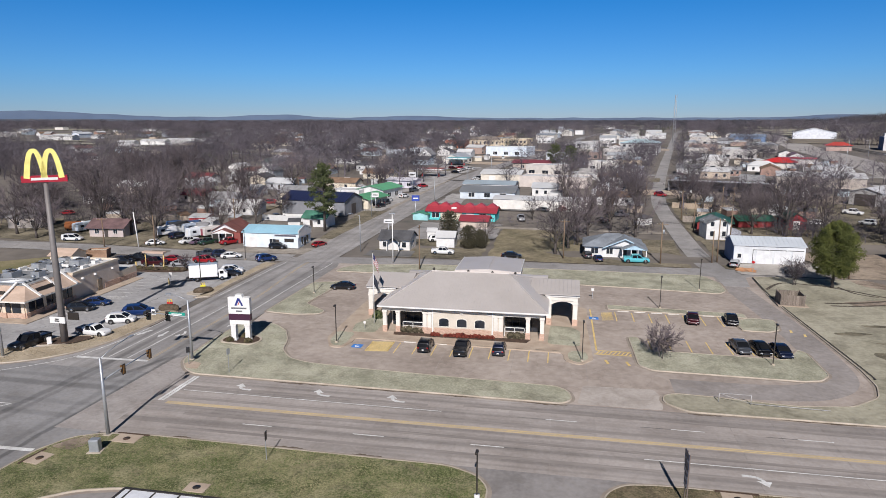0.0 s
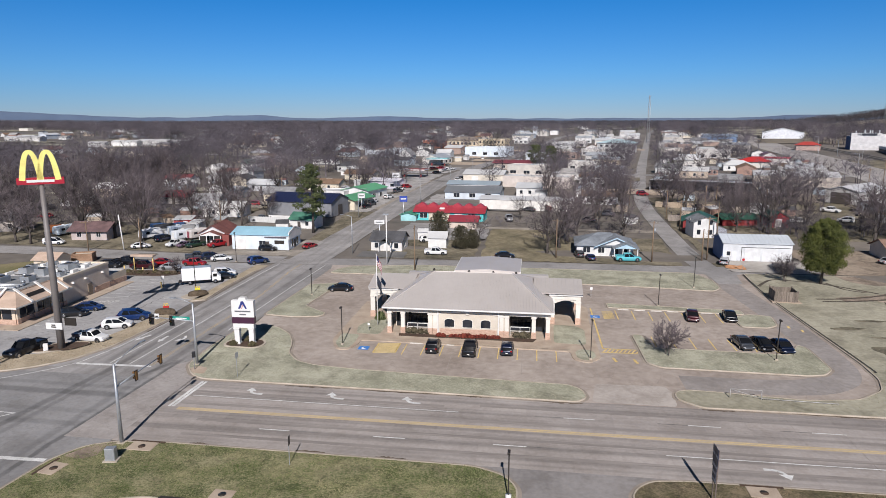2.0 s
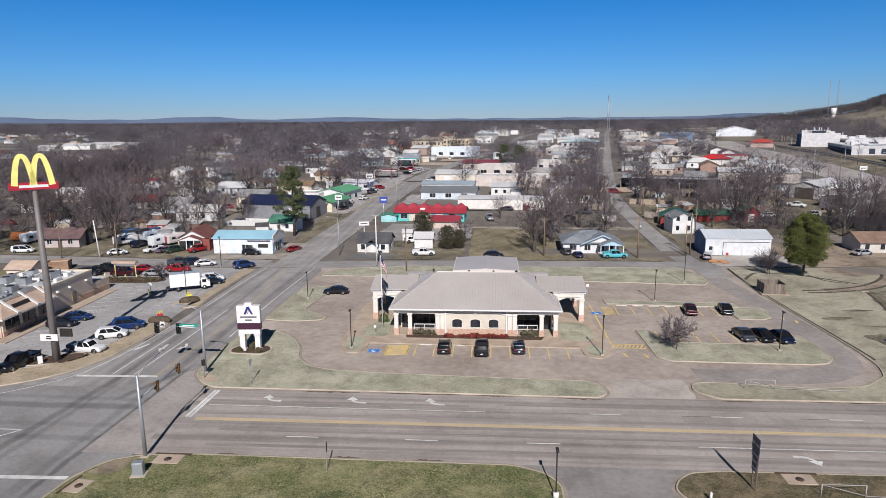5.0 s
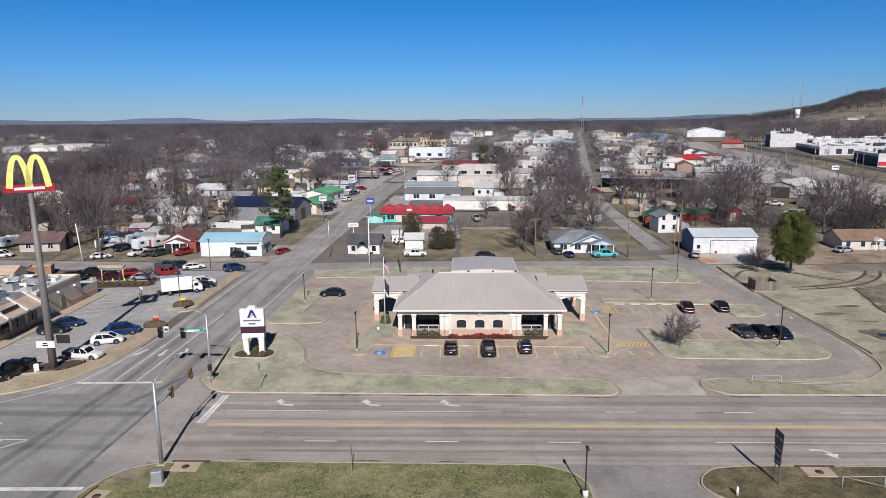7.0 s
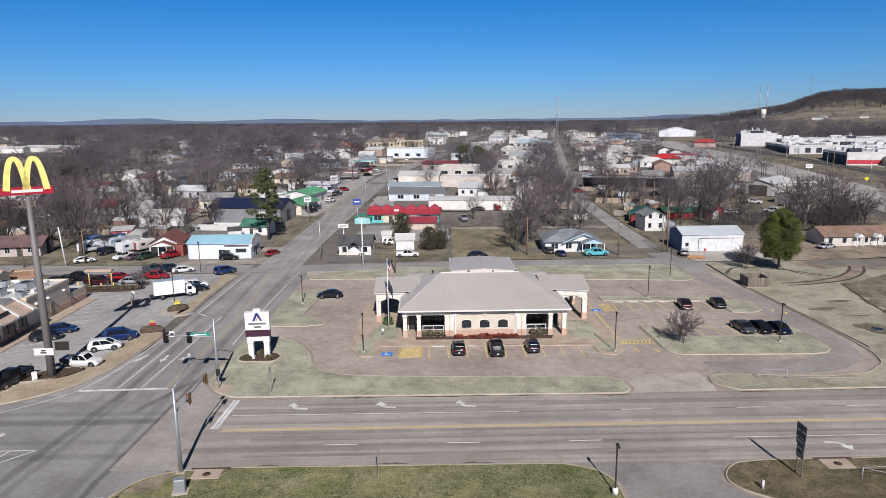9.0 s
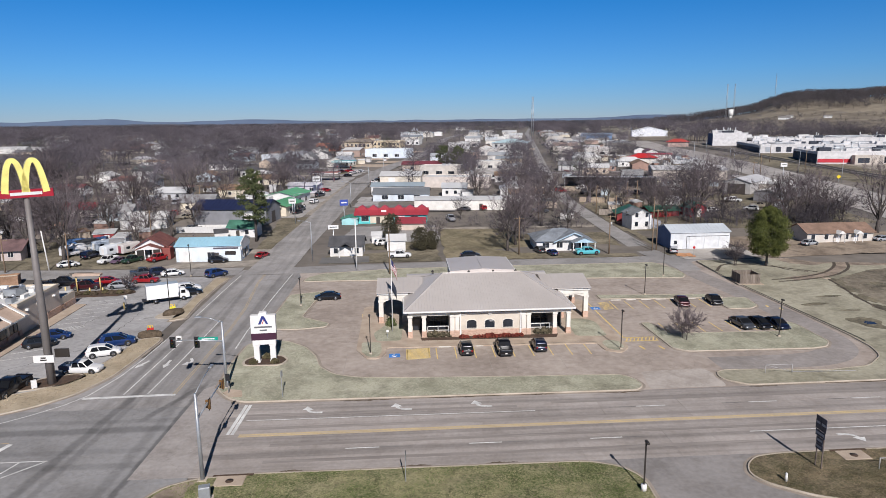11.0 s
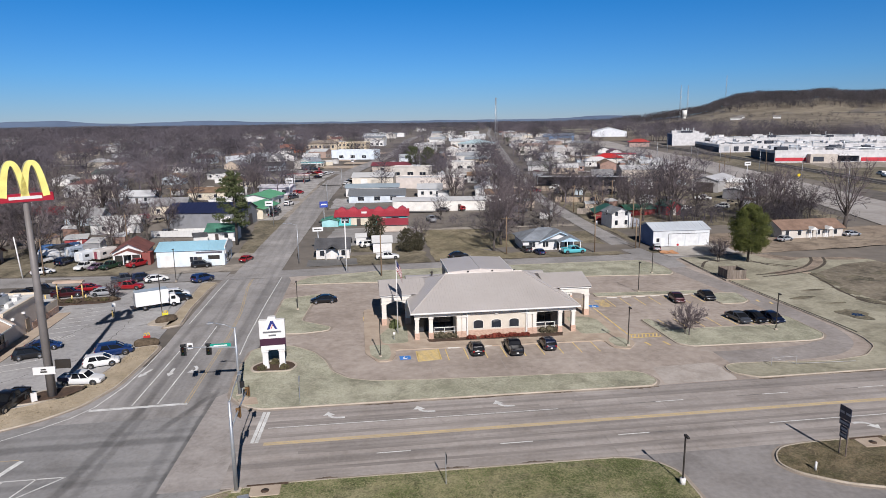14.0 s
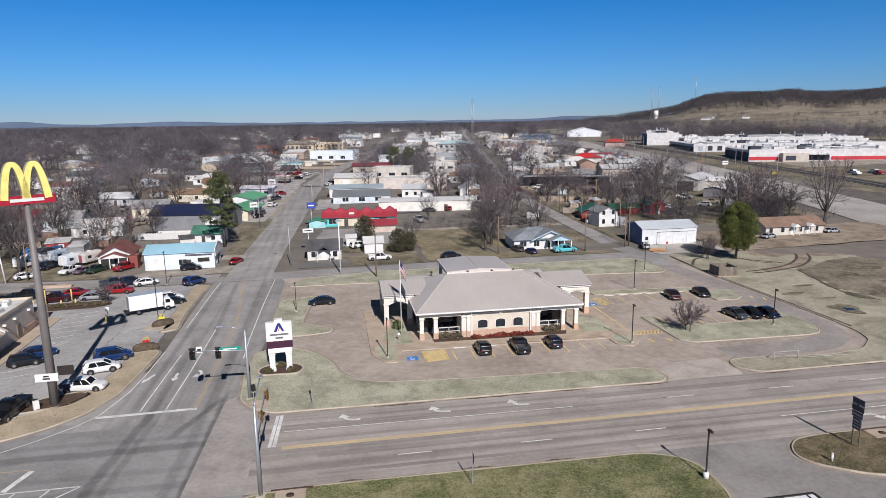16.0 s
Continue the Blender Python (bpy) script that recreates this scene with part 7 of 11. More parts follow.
def restaurant():
    th = thing("restaurant", pose(-91.07, 84.87, 0.05, 0, 0, 2.1), "tan stucco fast-food restaurant with a salmon mansard roof", "restaurant")
    part("wall", Mesh().box(-6.2, 0.8, 0, 6.2, 12, 3.4), tan_light, th)
    part("wall", Mesh().box(-6.3, 12, 0, 6.3, 24.8, 4.6), tan_stucco, th)
    part("wall", Mesh().box(-5.2, 24.8, 0, 6.2, 30.4, 2.25), tan_light, th)
    for b in ((-6.3, 0.7, 6.3, 12, 0.85), (6.3, 20.2, 6.38, 24.7, 1.1), (6.2, 24.9, 6.28, 30.3, 1.0)):
        part("brick_base", Mesh().box(b[0], b[1], 0, b[2], b[3], b[4]), stone, th)
    for x in (-6.25, -2.2, 2.2, 5.65):                    # piers between the dining room windows
        part("pier", Mesh().box(x, 0.55, 0.9, x + 0.6, 0.78, 3.3, 0.02), tan_light, th)
        part("pier_base", Mesh().box(x - 0.1, 0.45, 0, x + 0.7, 0.69, 0.9, 0.03), stone, th)
    for y in (0.75, 4.6, 8.4, 11.4):
        part("pier", Mesh().box(6.22, y, 0.9, 6.45, y + 0.6, 3.3, 0.02), tan_light, th)
        part("pier_base", Mesh().box(6.31, y - 0.1, 0, 6.55, y + 0.7, 0.9, 0.03), stone, th)
    lo, hi = [(-7.85, -0.95), (7.85, -0.95), (7.85, 12), (-7.85, 12)], [(-5.5, 2.1), (5.5, 2.1), (5.5, 12), (-5.5, 12)]
    mid = [(-6.6, 0.7), (6.6, 0.7), (6.6, 12), (-6.6, 12)]
    part("mansard", Mesh().stack([(lo, 3.1), (lo, 3.35), (mid, 4.1), (hi, 4.85), (hi, 5.0)]), salmon_roof, th)
    part("fascia", Mesh().box(-7.95, -1.05, 3.08, 7.95, -0.96, 3.3).box(7.86, -0.96, 3.08, 7.95, 12, 3.3), trim_cream, th)
    part("roof", Mesh().box(-5.3, 2.3, 4.95, 5.3, 11.9, 5.07), roof_grey, th)
    part("roof", Mesh().box(-6.05, 12.3, 4.6, 6.05, 24.5, 4.68), roof_membrane, th)
    part("roof", Mesh().box(-5.0, 25.0, 2.25, 6.0, 30.2, 2.33), roof_membrane, th)
    par = Mesh()
    for b in ((-6.4, 11.95, 6.4, 12.25), (-6.4, 24.5, 6.4, 24.85), (-6.4, 12.25, -6.1, 24.5), (6.1, 12.25, 6.4, 24.5)):
        par.box(b[0], b[1], 4.55, b[2], b[3], 4.95)
    part("parapet", par, tan_light, th)
    for y0 in (2.2, 6.8, 10.6):                           # pale curved ribs over the mansard
        part("roof_rib", Mesh().loft([[(px, y0, z), (px, y0 + 0.42, z), (px, y0 + 0.42, z + 0.22), (px, y0, z + 0.22)] for px, z in ((8.05, 3.35), (7.4, 3.75), (6.7, 4.2), (6.0, 4.65), (5.5, 5.05), (5.0, 5.3))]), trim_white, th)
    for x0 in (-5.2, -0.9, 3.4):
        part("roof_rib", Mesh().loft([[(x0, py, z), (x0 + 0.42, py, z), (x0 + 0.42, py, z + 0.22), (x0, py, z + 0.22)] for py, z in ((-1.15, 3.35), (-0.4, 3.75), (0.5, 4.2), (1.4, 4.65), (2.1, 5.05), (2.6, 5.3))]), trim_white, th)
    lb = Mesh().box(-1.9, -0.02, -0.3, 1.9, 0.06, 0.3)
    part("lettering_bar", lb, dark_metal, th, "dark bar in place of lettering", pose(6.75, 4.9, 4.25, 0, 0, 90) @ pose(0, 0, 0, -38))
    part("lettering_bar", Mesh().box(-1.9, -0.02, -0.3, 1.9, 0.06, 0.3), dark_metal, th, "dark bar in place of lettering", pose(1.2, 0.5, 4.25) @ pose(0, 0, 0, -38))
    for i in range(6):                                    # dining room windows
        y = 2.05 + i * 1.83
        f = part("window", Mesh().box(6.2, y - 0.8, 0.85, 6.32, y + 0.8, 3.0), dark_metal, th)
        part("pane", Mesh().box(6.3, y - 0.72, 0.93, 6.335, y + 0.72, 2.92), glass, f)
    for i in range(6):
        x = -5.0 + i * 1.95
        f = part("window", Mesh().box(x - 0.85, 0.68, 0.85, x + 0.85, 0.8, 3.0), dark_metal, th)
        part("pane", Mesh().box(x - 0.77, 0.665, 0.93, x + 0.77, 0.7, 2.92), glass, f)
    d = part("door", Mesh().box(6.3, 18.2, 0, 6.42, 19.4, 2.2), paint("door_tan", (0.22, 0.17, 0.12), 0.6), th)
    part("handle", Mesh().box(6.42, 18.35, 0.95, 6.48, 18.42, 1.15), chrome, d)
    for y in (14.2, 17.6, 22.6):
        part("wall_lamp", Mesh().box(6.3, y - 0.18, 3.3, 6.75, y + 0.18, 3.6, 0.03), trim_white, th)
    for y, z in ((2.9, 5.3), (3.8, 5.3), (4.7, 5.3)):     # long silver ducts behind the mansard
        part("roof_duct", Mesh().tube([(-4.6, y, z), (4.4, y + 0.5, z)], 0.3, 9), galv, th)
    for x, y, w, l, h, z in ((-3.2, 15.6, 1.6, 2.2, 1.1, 4.68), (0.6, 14.6, 1.8, 1.8, 1.2, 4.68), (2.4, 19.0, 2.0, 3.0, 1.2, 4.68), (-2.6, 21.4, 1.5, 1.5, 0.9, 4.68), (-1.2, 7.2, 1.8, 2.4, 1.1, 5.07), (2.6, 8.6, 1.6, 1.8, 0.9, 5.07), (-3.8, 9.4, 1.4, 1.6, 0.8, 5.07), (4.4, 14.0, 1.0, 1.4, 0.8, 4.68), (-4.6, 18.6, 1.2, 1.6, 0.9, 4.68)):
        u = part("rooftop_unit", Mesh().box(x - w / 2, y - l / 2, z, x + w / 2, y + l / 2, z + h, 0.05), galv, th)
        part("fan_grille", Mesh().tube([(x, y, z + h), (x, y, z + h + 0.06)], min(w, l) * 0.36, 12), dark_metal, u)
    for x, y, w, l in ((-5.3, 14, 0.5, 1.8), (-1.6, 23.4, 1.2, 0.7), (4.9, 17.0, 0.6, 1.6), (3.6, 22.6, 0.9, 0.9), (-4.2, 20.9, 0.7, 0.7), (0.4, 17.0, 2.6, 0.35), (-0.6, 20.2, 0.35, 2.4), (4.2, 20.9, 0.8, 1.2)):
        part("roof_box", Mesh().box(x - w / 2, y - l / 2, 4.68, x + w / 2, y + l / 2, 5.25, 0.06), trim_white, th)
    for x, y, z in ((-4.4, 17.0, 4.68), (-0.8, 18.6, 4.68), (3.9, 15.8, 4.68), (1.4, 22.8, 4.68), (0.6, 10.4, 5.07), (3.9, 5.9, 5.07), (-3.0, 6.2, 5.07)):
        part("exhaust_vent", Mesh().tube([(x, y, z), (x, y, z + 0.6)], 0.28, 8).tube([(x, y, z + 0.55), (x, y, z + 0.9)], [0.42, 0.2], 8), galv, th)
    for x, y, l in ((-2.0, 17.6, 3.4), (2.2, 16.4, 2.8), (-3.4, 12.9, 4.0)):
        part("roof_pipe", Mesh().tube([(x, y, 5.0), (x + l, y + 0.2, 5.0)], 0.09, 6), dark_metal, th)
    return th


roof_grey = surf("roof_grey", (0.16, 0.165, 0.17), (0.27, 0.275, 0.28), 0.5, 0.8, fine=3)
restaurant()
sheet("restaurant_walk", [(-84.7, 83.2), (-82.4, 83.2), (-83.4, 114), (-85.6, 114)], walk_concrete, 0.12, "concrete walk along the restaurant", "pavement")
sheet("restaurant_walk_front", [(-99, 82.6), (-84.8, 83.2), (-84.7, 85.4), (-99, 84.8)], walk_concrete, 0.12, "concrete walk in front of the restaurant", "pavement")
sheet("mulch_drive", rounded([(-92.5, 118.5), (-80, 119.5), (-77.5, 121.5), (-79.5, 124), (-92, 123)], 1.2), mulch, 0.16, "mulch bed by the drive-through lane", "flower bed")
hedge_mat = surf("brown_hedge", (0.055, 0.04, 0.025), (0.12, 0.09, 0.06), 1.5, 0.95, fine=6)
for x, y, rz, s in ((-64.9, 94.4, 10, 0.82), (-65.4, 106.0, 35, 0.82)):
    hq2 = random.Random(int(-x))
    hm = Mesh().stack([([(f * (1 + hq2.uniform(-0.04, 0.04)) * math.cos(k * math.pi / 14), f * (1 + hq2.uniform(-0.04, 0.04)) * math.sin(k * math.pi / 14)) for k in range(28)], z) for f, z in ((0.92, -0.1), (1.0, 0.2), (1.0, 0.5), (0.93, 0.75), (0.75, 0.93), (0.45, 1.02), (0.1, 1.05))])
    for _ in range(900):
        az, el2 = hq2.uniform(0, 6.283), hq2.uniform(0, 1.5)
        c = Vector((math.cos(az) * math.cos(el2) ** 0.6, math.sin(az) * math.cos(el2) ** 0.6, 0.15 + 0.88 * math.sin(el2)))
        u = Vector((hq2.gauss(0, 1), hq2.gauss(0, 1), hq2.gauss(0.4, 0.8))).normalized() * 0.09
        v = u.cross(Vector((hq2.gauss(0, 1), hq2.gauss(0, 1), 1))).normalized() * 0.02
        hm.add([c - v, c + v, c + u], [(0, 1, 2)])
    hm = hm.mesh("hedge")
    hm.materials.append(hedge_mat)
    tagged(part("hedge", hm, None, None, "", pose(x, y, 0.02, 0, 0, rz) @ Matrix.Diagonal((2.1 * s, 0.85 * s, 1.0, 1))), "clipped brown winter hedge at the car park entrance", "hedge", "entrance hedges")
sheet("hedge_island", rounded([(-68.2, 104.2), (-64.6, 103.2), (-63.6, 107.0), (-65.4, 109.2), (-67.6, 107.4)], 1.2), kerb_concrete, 0.12, "kerbed island by the car park entrance", "kerb")
for i in range(9):
    tagged(part("shrub", bush(30 + i, 0.7, 0.7, scrub if i % 2 else hedge_mat), None, None, "", pose(-91 + i * 1.5, 121 + rnd.uniform(-0.8, 0.8), 0.1)), "small brown shrub in a mulch bed", "shrub", "drive-through shrubs")


def entry_sign(x, y, mat, label):
    th = thing("entry_sign", pose(x, y, 0.1, 0, 0, 20) @ Matrix.Scale(0.78, 4), label, "sign", "entry signs")
    part("post", Mesh().box(-0.08, -0.08, 0, 0.08, 0.08, 1.1), dark_metal, th)
    part("panel", Mesh().box(-0.6, -0.1, 1.0, 0.6, 0.1, 1.6, 0.03), mat, th)
    for c in (-0.25, 0.25):
        part("arch", Mesh().tube([(c - 0.24, 0, 1.6), (c - 0.12, 0, 2.1), (c + 0.12, 0, 2.1), (c + 0.24, 0, 1.6)], 0.07, 5, False), PAINTS["arch"], th)


PAINTS["arch"] = paint("small_arch_yellow", (0.8, 0.55, 0.03), 0.5)
entry_sign(-64.9, 94.8, paint("entry_red", (0.42, 0.02, 0.02), 0.5), "small red entry sign with yellow arches above a hedge")
entry_sign(-65.6, 106.4, paint("entry_yellow", (0.65, 0.6, 0.05), 0.5), "small yellow entry sign above a hedge")
# cracks and oil stains of the old asphalt
ck = random.Random(64)
crack_seal = surf("crack_seal", (0.09, 0.086, 0.084), (0.17, 0.163, 0.158), 0.8, 0.9, fine=3)
for path in (((-80.9, 79.5), (-78.4, 82.9), (-75.0, 87.0), (-72.2, 90.4)), ((-80.6, 97.0), (-78.6, 101.2), (-77.2, 106.0), (-75.2, 111.6)), ((-71.7, 86.0), (-71.9, 94.0), (-71.2, 101.0), (-71.6, 108.5)), ((-84.0, 117.2), (-79.6, 115.0), (-74.0, 113.6), (-68.4, 113.0)), ((-76.5, 122.6), (-72.0, 119.4), (-67.2, 118.2)), ((-96.0, 78.2), (-89.0, 77.0), (-82.0, 77.6))):
    m, run = Mesh(), [(x + ck.uniform(-0.25, 0.25), y + ck.uniform(-0.25, 0.25)) for x, y in smooth(path, 8)]
    for a, c in zip(run, run[1:]):
        strip(m, *a, *c, ck.uniform(0.05, 0.13), 0.004)
    lump("asphalt_crack", m, crack_seal, "dark sealed crack in the old asphalt", "crack")
oil = weathered(surf("oil_stain", (0.17, 0.165, 0.163), (0.27, 0.262, 0.258), 0.6, 0.7, fine=2, fine_amount=0.3), 0.3, 0.8, 0)
for i, (x, y, w) in enumerate(((-76.2, 89.0, 1.1), (-79.6, 99.4, 0.9), (-77.4, 117.6, 1.3), (-70.4, 92.6, 0.8), (-84.0, 79.6, 1.0), (-73.0, 104.0, 0.8))):
    lump("oil_stain", Mesh().prism([(x + w * f * math.cos(a), y + 0.6 * w * f * math.sin(a)) for a in np.arange(20) * 2 * math.pi / 20 for f in (1 + 0.25 * math.sin(2 * a + i) + 0.16 * math.sin(5 * a + 2 * i),)], -0.04, 0.0028), oil, "dark oil stain on the asphalt", "stain")

# lamp posts of the restaurant car park
for x, y, h in ((-66.2, 106.8, 7.6), (-71.5, 134.4, 6.8)):
    th = bank_lamp(x, y, h, 0.02)
    th["label"] = "tall dark lamp post in the restaurant car park"
# drive-through frame and yellow bollards
th = thing("height_bar", pose(-87.5, 123.8, 0), "yellow-post clearance frame over the drive-through lane", "gantry")
for x in (-2.2, 2.2):
    part("post", Mesh().tube([(x, 0, 0), (x, 0, 3.2)], 0.12, 8), yellow_line, th)
part("beam", Mesh().box(-2.6, -0.6, 3.1, 2.6, 0.6, 3.5, 0.04), salmon_roof, th)
for x, y in ((-91.3, 122.6), (-86.2, 121.4), (-83.9, 121.6), (-75.2, 110.2)):
    th = thing("bollard", pose(x, y, 0), "yellow steel bollard by the lane", "bollard", "bollards")
    part("post", Mesh().tube([(0, 0, 0), (0, 0, 1.2)], 0.13, 10), yellow_line, th)
    part("cap", Mesh().tube([(0, 0, 1.2), (0, 0, 1.3)], [0.13, 0.04], 10), yellow_line, th)
th = thing("small_post_sign", pose(-75.0, 110.6, 0), "white pole sign on a yellow bollard", "sign")
part("post", Mesh().tube([(0, 0, 0), (0, 0, 2.3)], 0.05, 6), galv, th)
part("plate", Mesh().box(-0.3, -0.06, 1.7, 0.3, -0.03, 2.4), trim_white, th)
building("bin_store", -109.6, 124.2, 5.0, 5.0, 2.2, "gable", 1.1, tan_light, salmon_roof, 4, "small cream store with a salmon gabled roof", "shed", 0.4)
building("bin_yard", -106.8, 130.6, 4.4, 3.0, 1.7, "flat", 0, surf("brown_block", (0.20, 0.12, 0.075), (0.30, 0.19, 0.125), 0.6, 0.9, fine=4), tan_light, 20, "low brown block bin yard behind the restaurant", "enclosure", 0.1)


# ---- box truck ----
def box_truck(x, y, rz):
    th = thing("box_truck", pose(x, y, 0.005, 0, 0, rz) @ Matrix.Scale(0.9, 4), "white box truck parked across the stalls", "truck")
    bx = part("cargo_box", Mesh().box(-4.2, -1.25, 1.0, 1.8, 1.25, 3.75, 0.05), paint("truck_white", (0.72, 0.72, 0.71), 0.45, 0, 0.05), th)
    part("box_roof", Mesh().box(-4.15, -1.2, 3.76, 1.75, 1.2, 3.79), paint("box_roof_grey", (0.30, 0.36, 0.42), 0.5), bx, "blue-grey box roof")
    part("roll_door", Mesh().box(-4.24, -1.1, 1.1, -4.19, 1.1, 3.5), galv, bx)
    part("tail_lift", Mesh().box(-5.0, -1.15, 0.7, -4.25, 1.15, 0.82), dark_metal, th)
    sec = [[(px, -1.05, 0.6), (px, 1.05, 0.6), (px, 1.05, z), (px, 0.95, z + 0.12), (px, -0.95, z + 0.12), (px, -1.05, z)] for px, z in ((1.95, 2.35), (3.0, 2.35), (3.45, 1.6), (3.75, 1.45))]
    cab = part("cab", Mesh().loft(sec), paint("cab_white", (0.70, 0.70, 0.69), 0.4), th)
    part("windscreen", Mesh().loft([[(3.06, yy, 2.3), (3.5, yy, 1.62), (3.46, yy, 1.58), (3.02, yy, 2.28)] for yy in (-0.9, 0.9)]), car_glass, cab)
    for s in (-1, 1):
        part("side_window", Mesh().box(2.2, s * 1.06 - 0.02, 1.55, 3.0, s * 1.06 + 0.02, 2.2), car_glass, cab)
        part("headlight", Mesh().box(3.7, s * 0.75 - 0.2, 0.95, 3.79, s * 0.75 + 0.2, 1.15), lamp_clear, cab)
    part("chassis", Mesh().box(-4.2, -0.5, 0.55, 3.2, 0.5, 0.98), dark_metal, th)
    for px in (-2.6, 2.6):
        for s in (-1, 1):
            w = part("wheel", Mesh().tube([(px, s * 0.75, 0.48), (px, s * 1.1, 0.48)], 0.48, 14), rubber, th)
            part("rim", Mesh().tube([(px, s * 1.09, 0.48), (px, s * 1.13, 0.48)], 0.27, 10), chrome, w)


box_truck(-69.2, 115.0, 26)

# ---- parked cars ----
car("suv", "black", -18.0, 83.8, 90, "black suv parked nose-in at the bank front", scale=0.92)
car("pickup", "black", -12.8, 83.6, 90, "black pickup parked nose-in at the bank front", scale=0.93)
car("suv", "navy", -7.7, 84.2, 90, "dark blue suv parked nose-in at the bank front", scale=0.88)
car("sedan", "black", -40.4, 113.0, 184, "black sedan parked beside the west lawn")
car("sedan", "maroon", 21.3, 103.4, 262, "dark maroon sedan in the north parking row", scale=1.0)
car("sedan", "black", 27.2, 103.9, 264, "black sedan in the north parking row", scale=0.98)
car("sedan", "grey", 25.3, 91.0, 276, "dark grey sedan in the south parking row")
car("sedan", "black", 27.8, 90.8, 276, "black sedan in the south parking row")
car("sedan", "navy", 30.3, 90.2, 276, "navy hatchback in the south parking row")
car("pickup", "black", -74.0, 74.9, 262, "black pickup in the restaurant car park")
th = car("pickup", "white", -68.3, 80.8, -4, "white pickup with a dark blue bed", scale=0.88)
PAINTS["bed"] = paint("bed_navy", (0.012, 0.022, 0.06), 0.35, 0, 0.05, 0.5)
bd = Mesh()
for b in ((-2.9, -1.005, -1.32, -0.9), (-2.9, 0.9, -1.32, 1.005), (-2.9, -0.9, -2.8, 0.9), (-1.36, -0.9, -1.3, 0.9)):
    bd.box(b[0], b[1], 0.78, b[2], b[3], 1.36)
part("bed", bd, PAINTS["bed"], th, "dark blue bed")
car("suv", "white", -68.3, 86.9, 18, "white suv facing the main street", scale=0.95)
car("suv", "blue", -68.2, 91.1, 20, "blue suv facing the main street", scale=1.05)
car("suv", "black", -79.4, 91.6, 18, "black suv beside the restaurant", scale=0.92)
car("sedan", "blue", -79.2, 94.9, 18, "blue sedan beside the restaurant")
car("suv", "white", -67.9, 121.6, 22, "white suv by the side street")
car("sedan", "black", -66.9, 119.0, 22, "black car beside a white suv")
car("pickup", "grey", -82.0, 136.2, 25, "dark green-grey pickup in the north row", scale=0.92)
car("suv", "navy", -78.6, 136.3, 25, "dark blue suv in the north row", scale=0.98)
car("sedan", "white", -75.6, 135.3, 25, "white sedan in the north row")
car("suv", "blue", -66.0, 133.7, 48, "blue suv at the car park corner")
car("pickup", "red", -79.0, 129.6, -4, "red pickup in the restaurant car park", scale=0.9)
car("sedan", "silver", -82.2, 125.6, 5, "silver-blue sedan in the restaurant car park")
car("sedan", "red", -86.6, 129.4, 10, "red sedan near the drive-through")
car("pickup", "maroon", -88.6, 125.4, 10, "dark red pickup near the drive-through", scale=0.95)
car("suv", "black", -96.4, 125.4, 10, "black suv in the drive-through lane")
car("pickup", "black", -94.6, 128.6, 10, "black pickup in the drive-through lane")
# along the side streets
car("sedan", "white", -101.8, 144.9, 28, "white sedan on the grass by the side street")
car("pickup", "white", -94.8, 148.6, 250, "white pickup in front of the trailers", scale=0.9)
car("sedan", "mauve", -92.2, 148.4, 246, "faded mauve sedan in front of the trailers", scale=0.9)
car("pickup", "green", -89.4, 148.8, 240, "dark green pickup in front of the trailers", scale=0.9)
car("pickup", "red", -84.0, 150.2, 236, "bright red pickup in the house's drive", scale=0.95)
car("suv", "black", -69.5, 147.6, 8, "black suv parked at the white store", scale=0.95)
car("sedan", "red", -60.4, 152.4, 68, "red car beside the main street", scale=0.95)
car("van", "white", -125.4, 144.4, 12, "white minivan by the side street")
car("pickup", "white", -27.5, 148.4, 2, "white pickup parked by the side street", scale=0.95)
car("van", "white", -101.0, 169.6, 20, "white van beside the red shed", scale=0.9)
car("van", "navy", -100.6, 153.2, 70, "dark blue van among the trailers")
car("sedan", "black", -10.9, 146.8, 3, "black car under the trees by the side street")
car("pickup", "teal", 17.2, 146.8, 4, "turquoise old pickup in front of the house")
car("sedan", "blue", 8.8, 147.4, 100, "small blue car beside the house", scale=0.9)
car("suv", "grey", 6.4, 150.6, 100, "grey suv beside the house", scale=0.9)
car("suv", "silver", 38.0, 146.4, 70, "silver suv beside the white garage", scale=0.95)
car("sedan", "silver", 72.6, 147.6, 20, "silver sedan beside the long house")
car("sedan", "silver", 92.4, 149.2, 6, "silver sedan at the end of the long house")
car("sedan", "silver", -29.5, 166.0, 20, "pale car behind the small office")
car("suv", "white", -31.8, 163.2, 20, "white suv behind the small office")
for i, (dx, col) in enumerate((("-62.6,228", "white"), ("-61.8,221", "grey"), ("-62,215", "black"), ("-59.6,239", "white"), ("-64.6,246", "silver"), ("-59.7,257", "grey"), ("-60.4,264", "white"), ("-59,271", "red"), ("-54.9,332", "black"), ("-53.8,340", "white"), ("-52.6,345", "silver"), ("-51,349", "white"), ("-49.4,353", "white"), ("-60,352", "maroon"), ("-39.8,301", "white"), ("-38.2,305", "black"), ("-37.2,310", "white"), ("-36.2,316", "tan"))):
    x, y = (float(v) for v in dx.split(","))
    car("suv" if i % 2 else "sedan", col, x, y, 80 - 5 * (i % 9), col + " car parked along the main street")
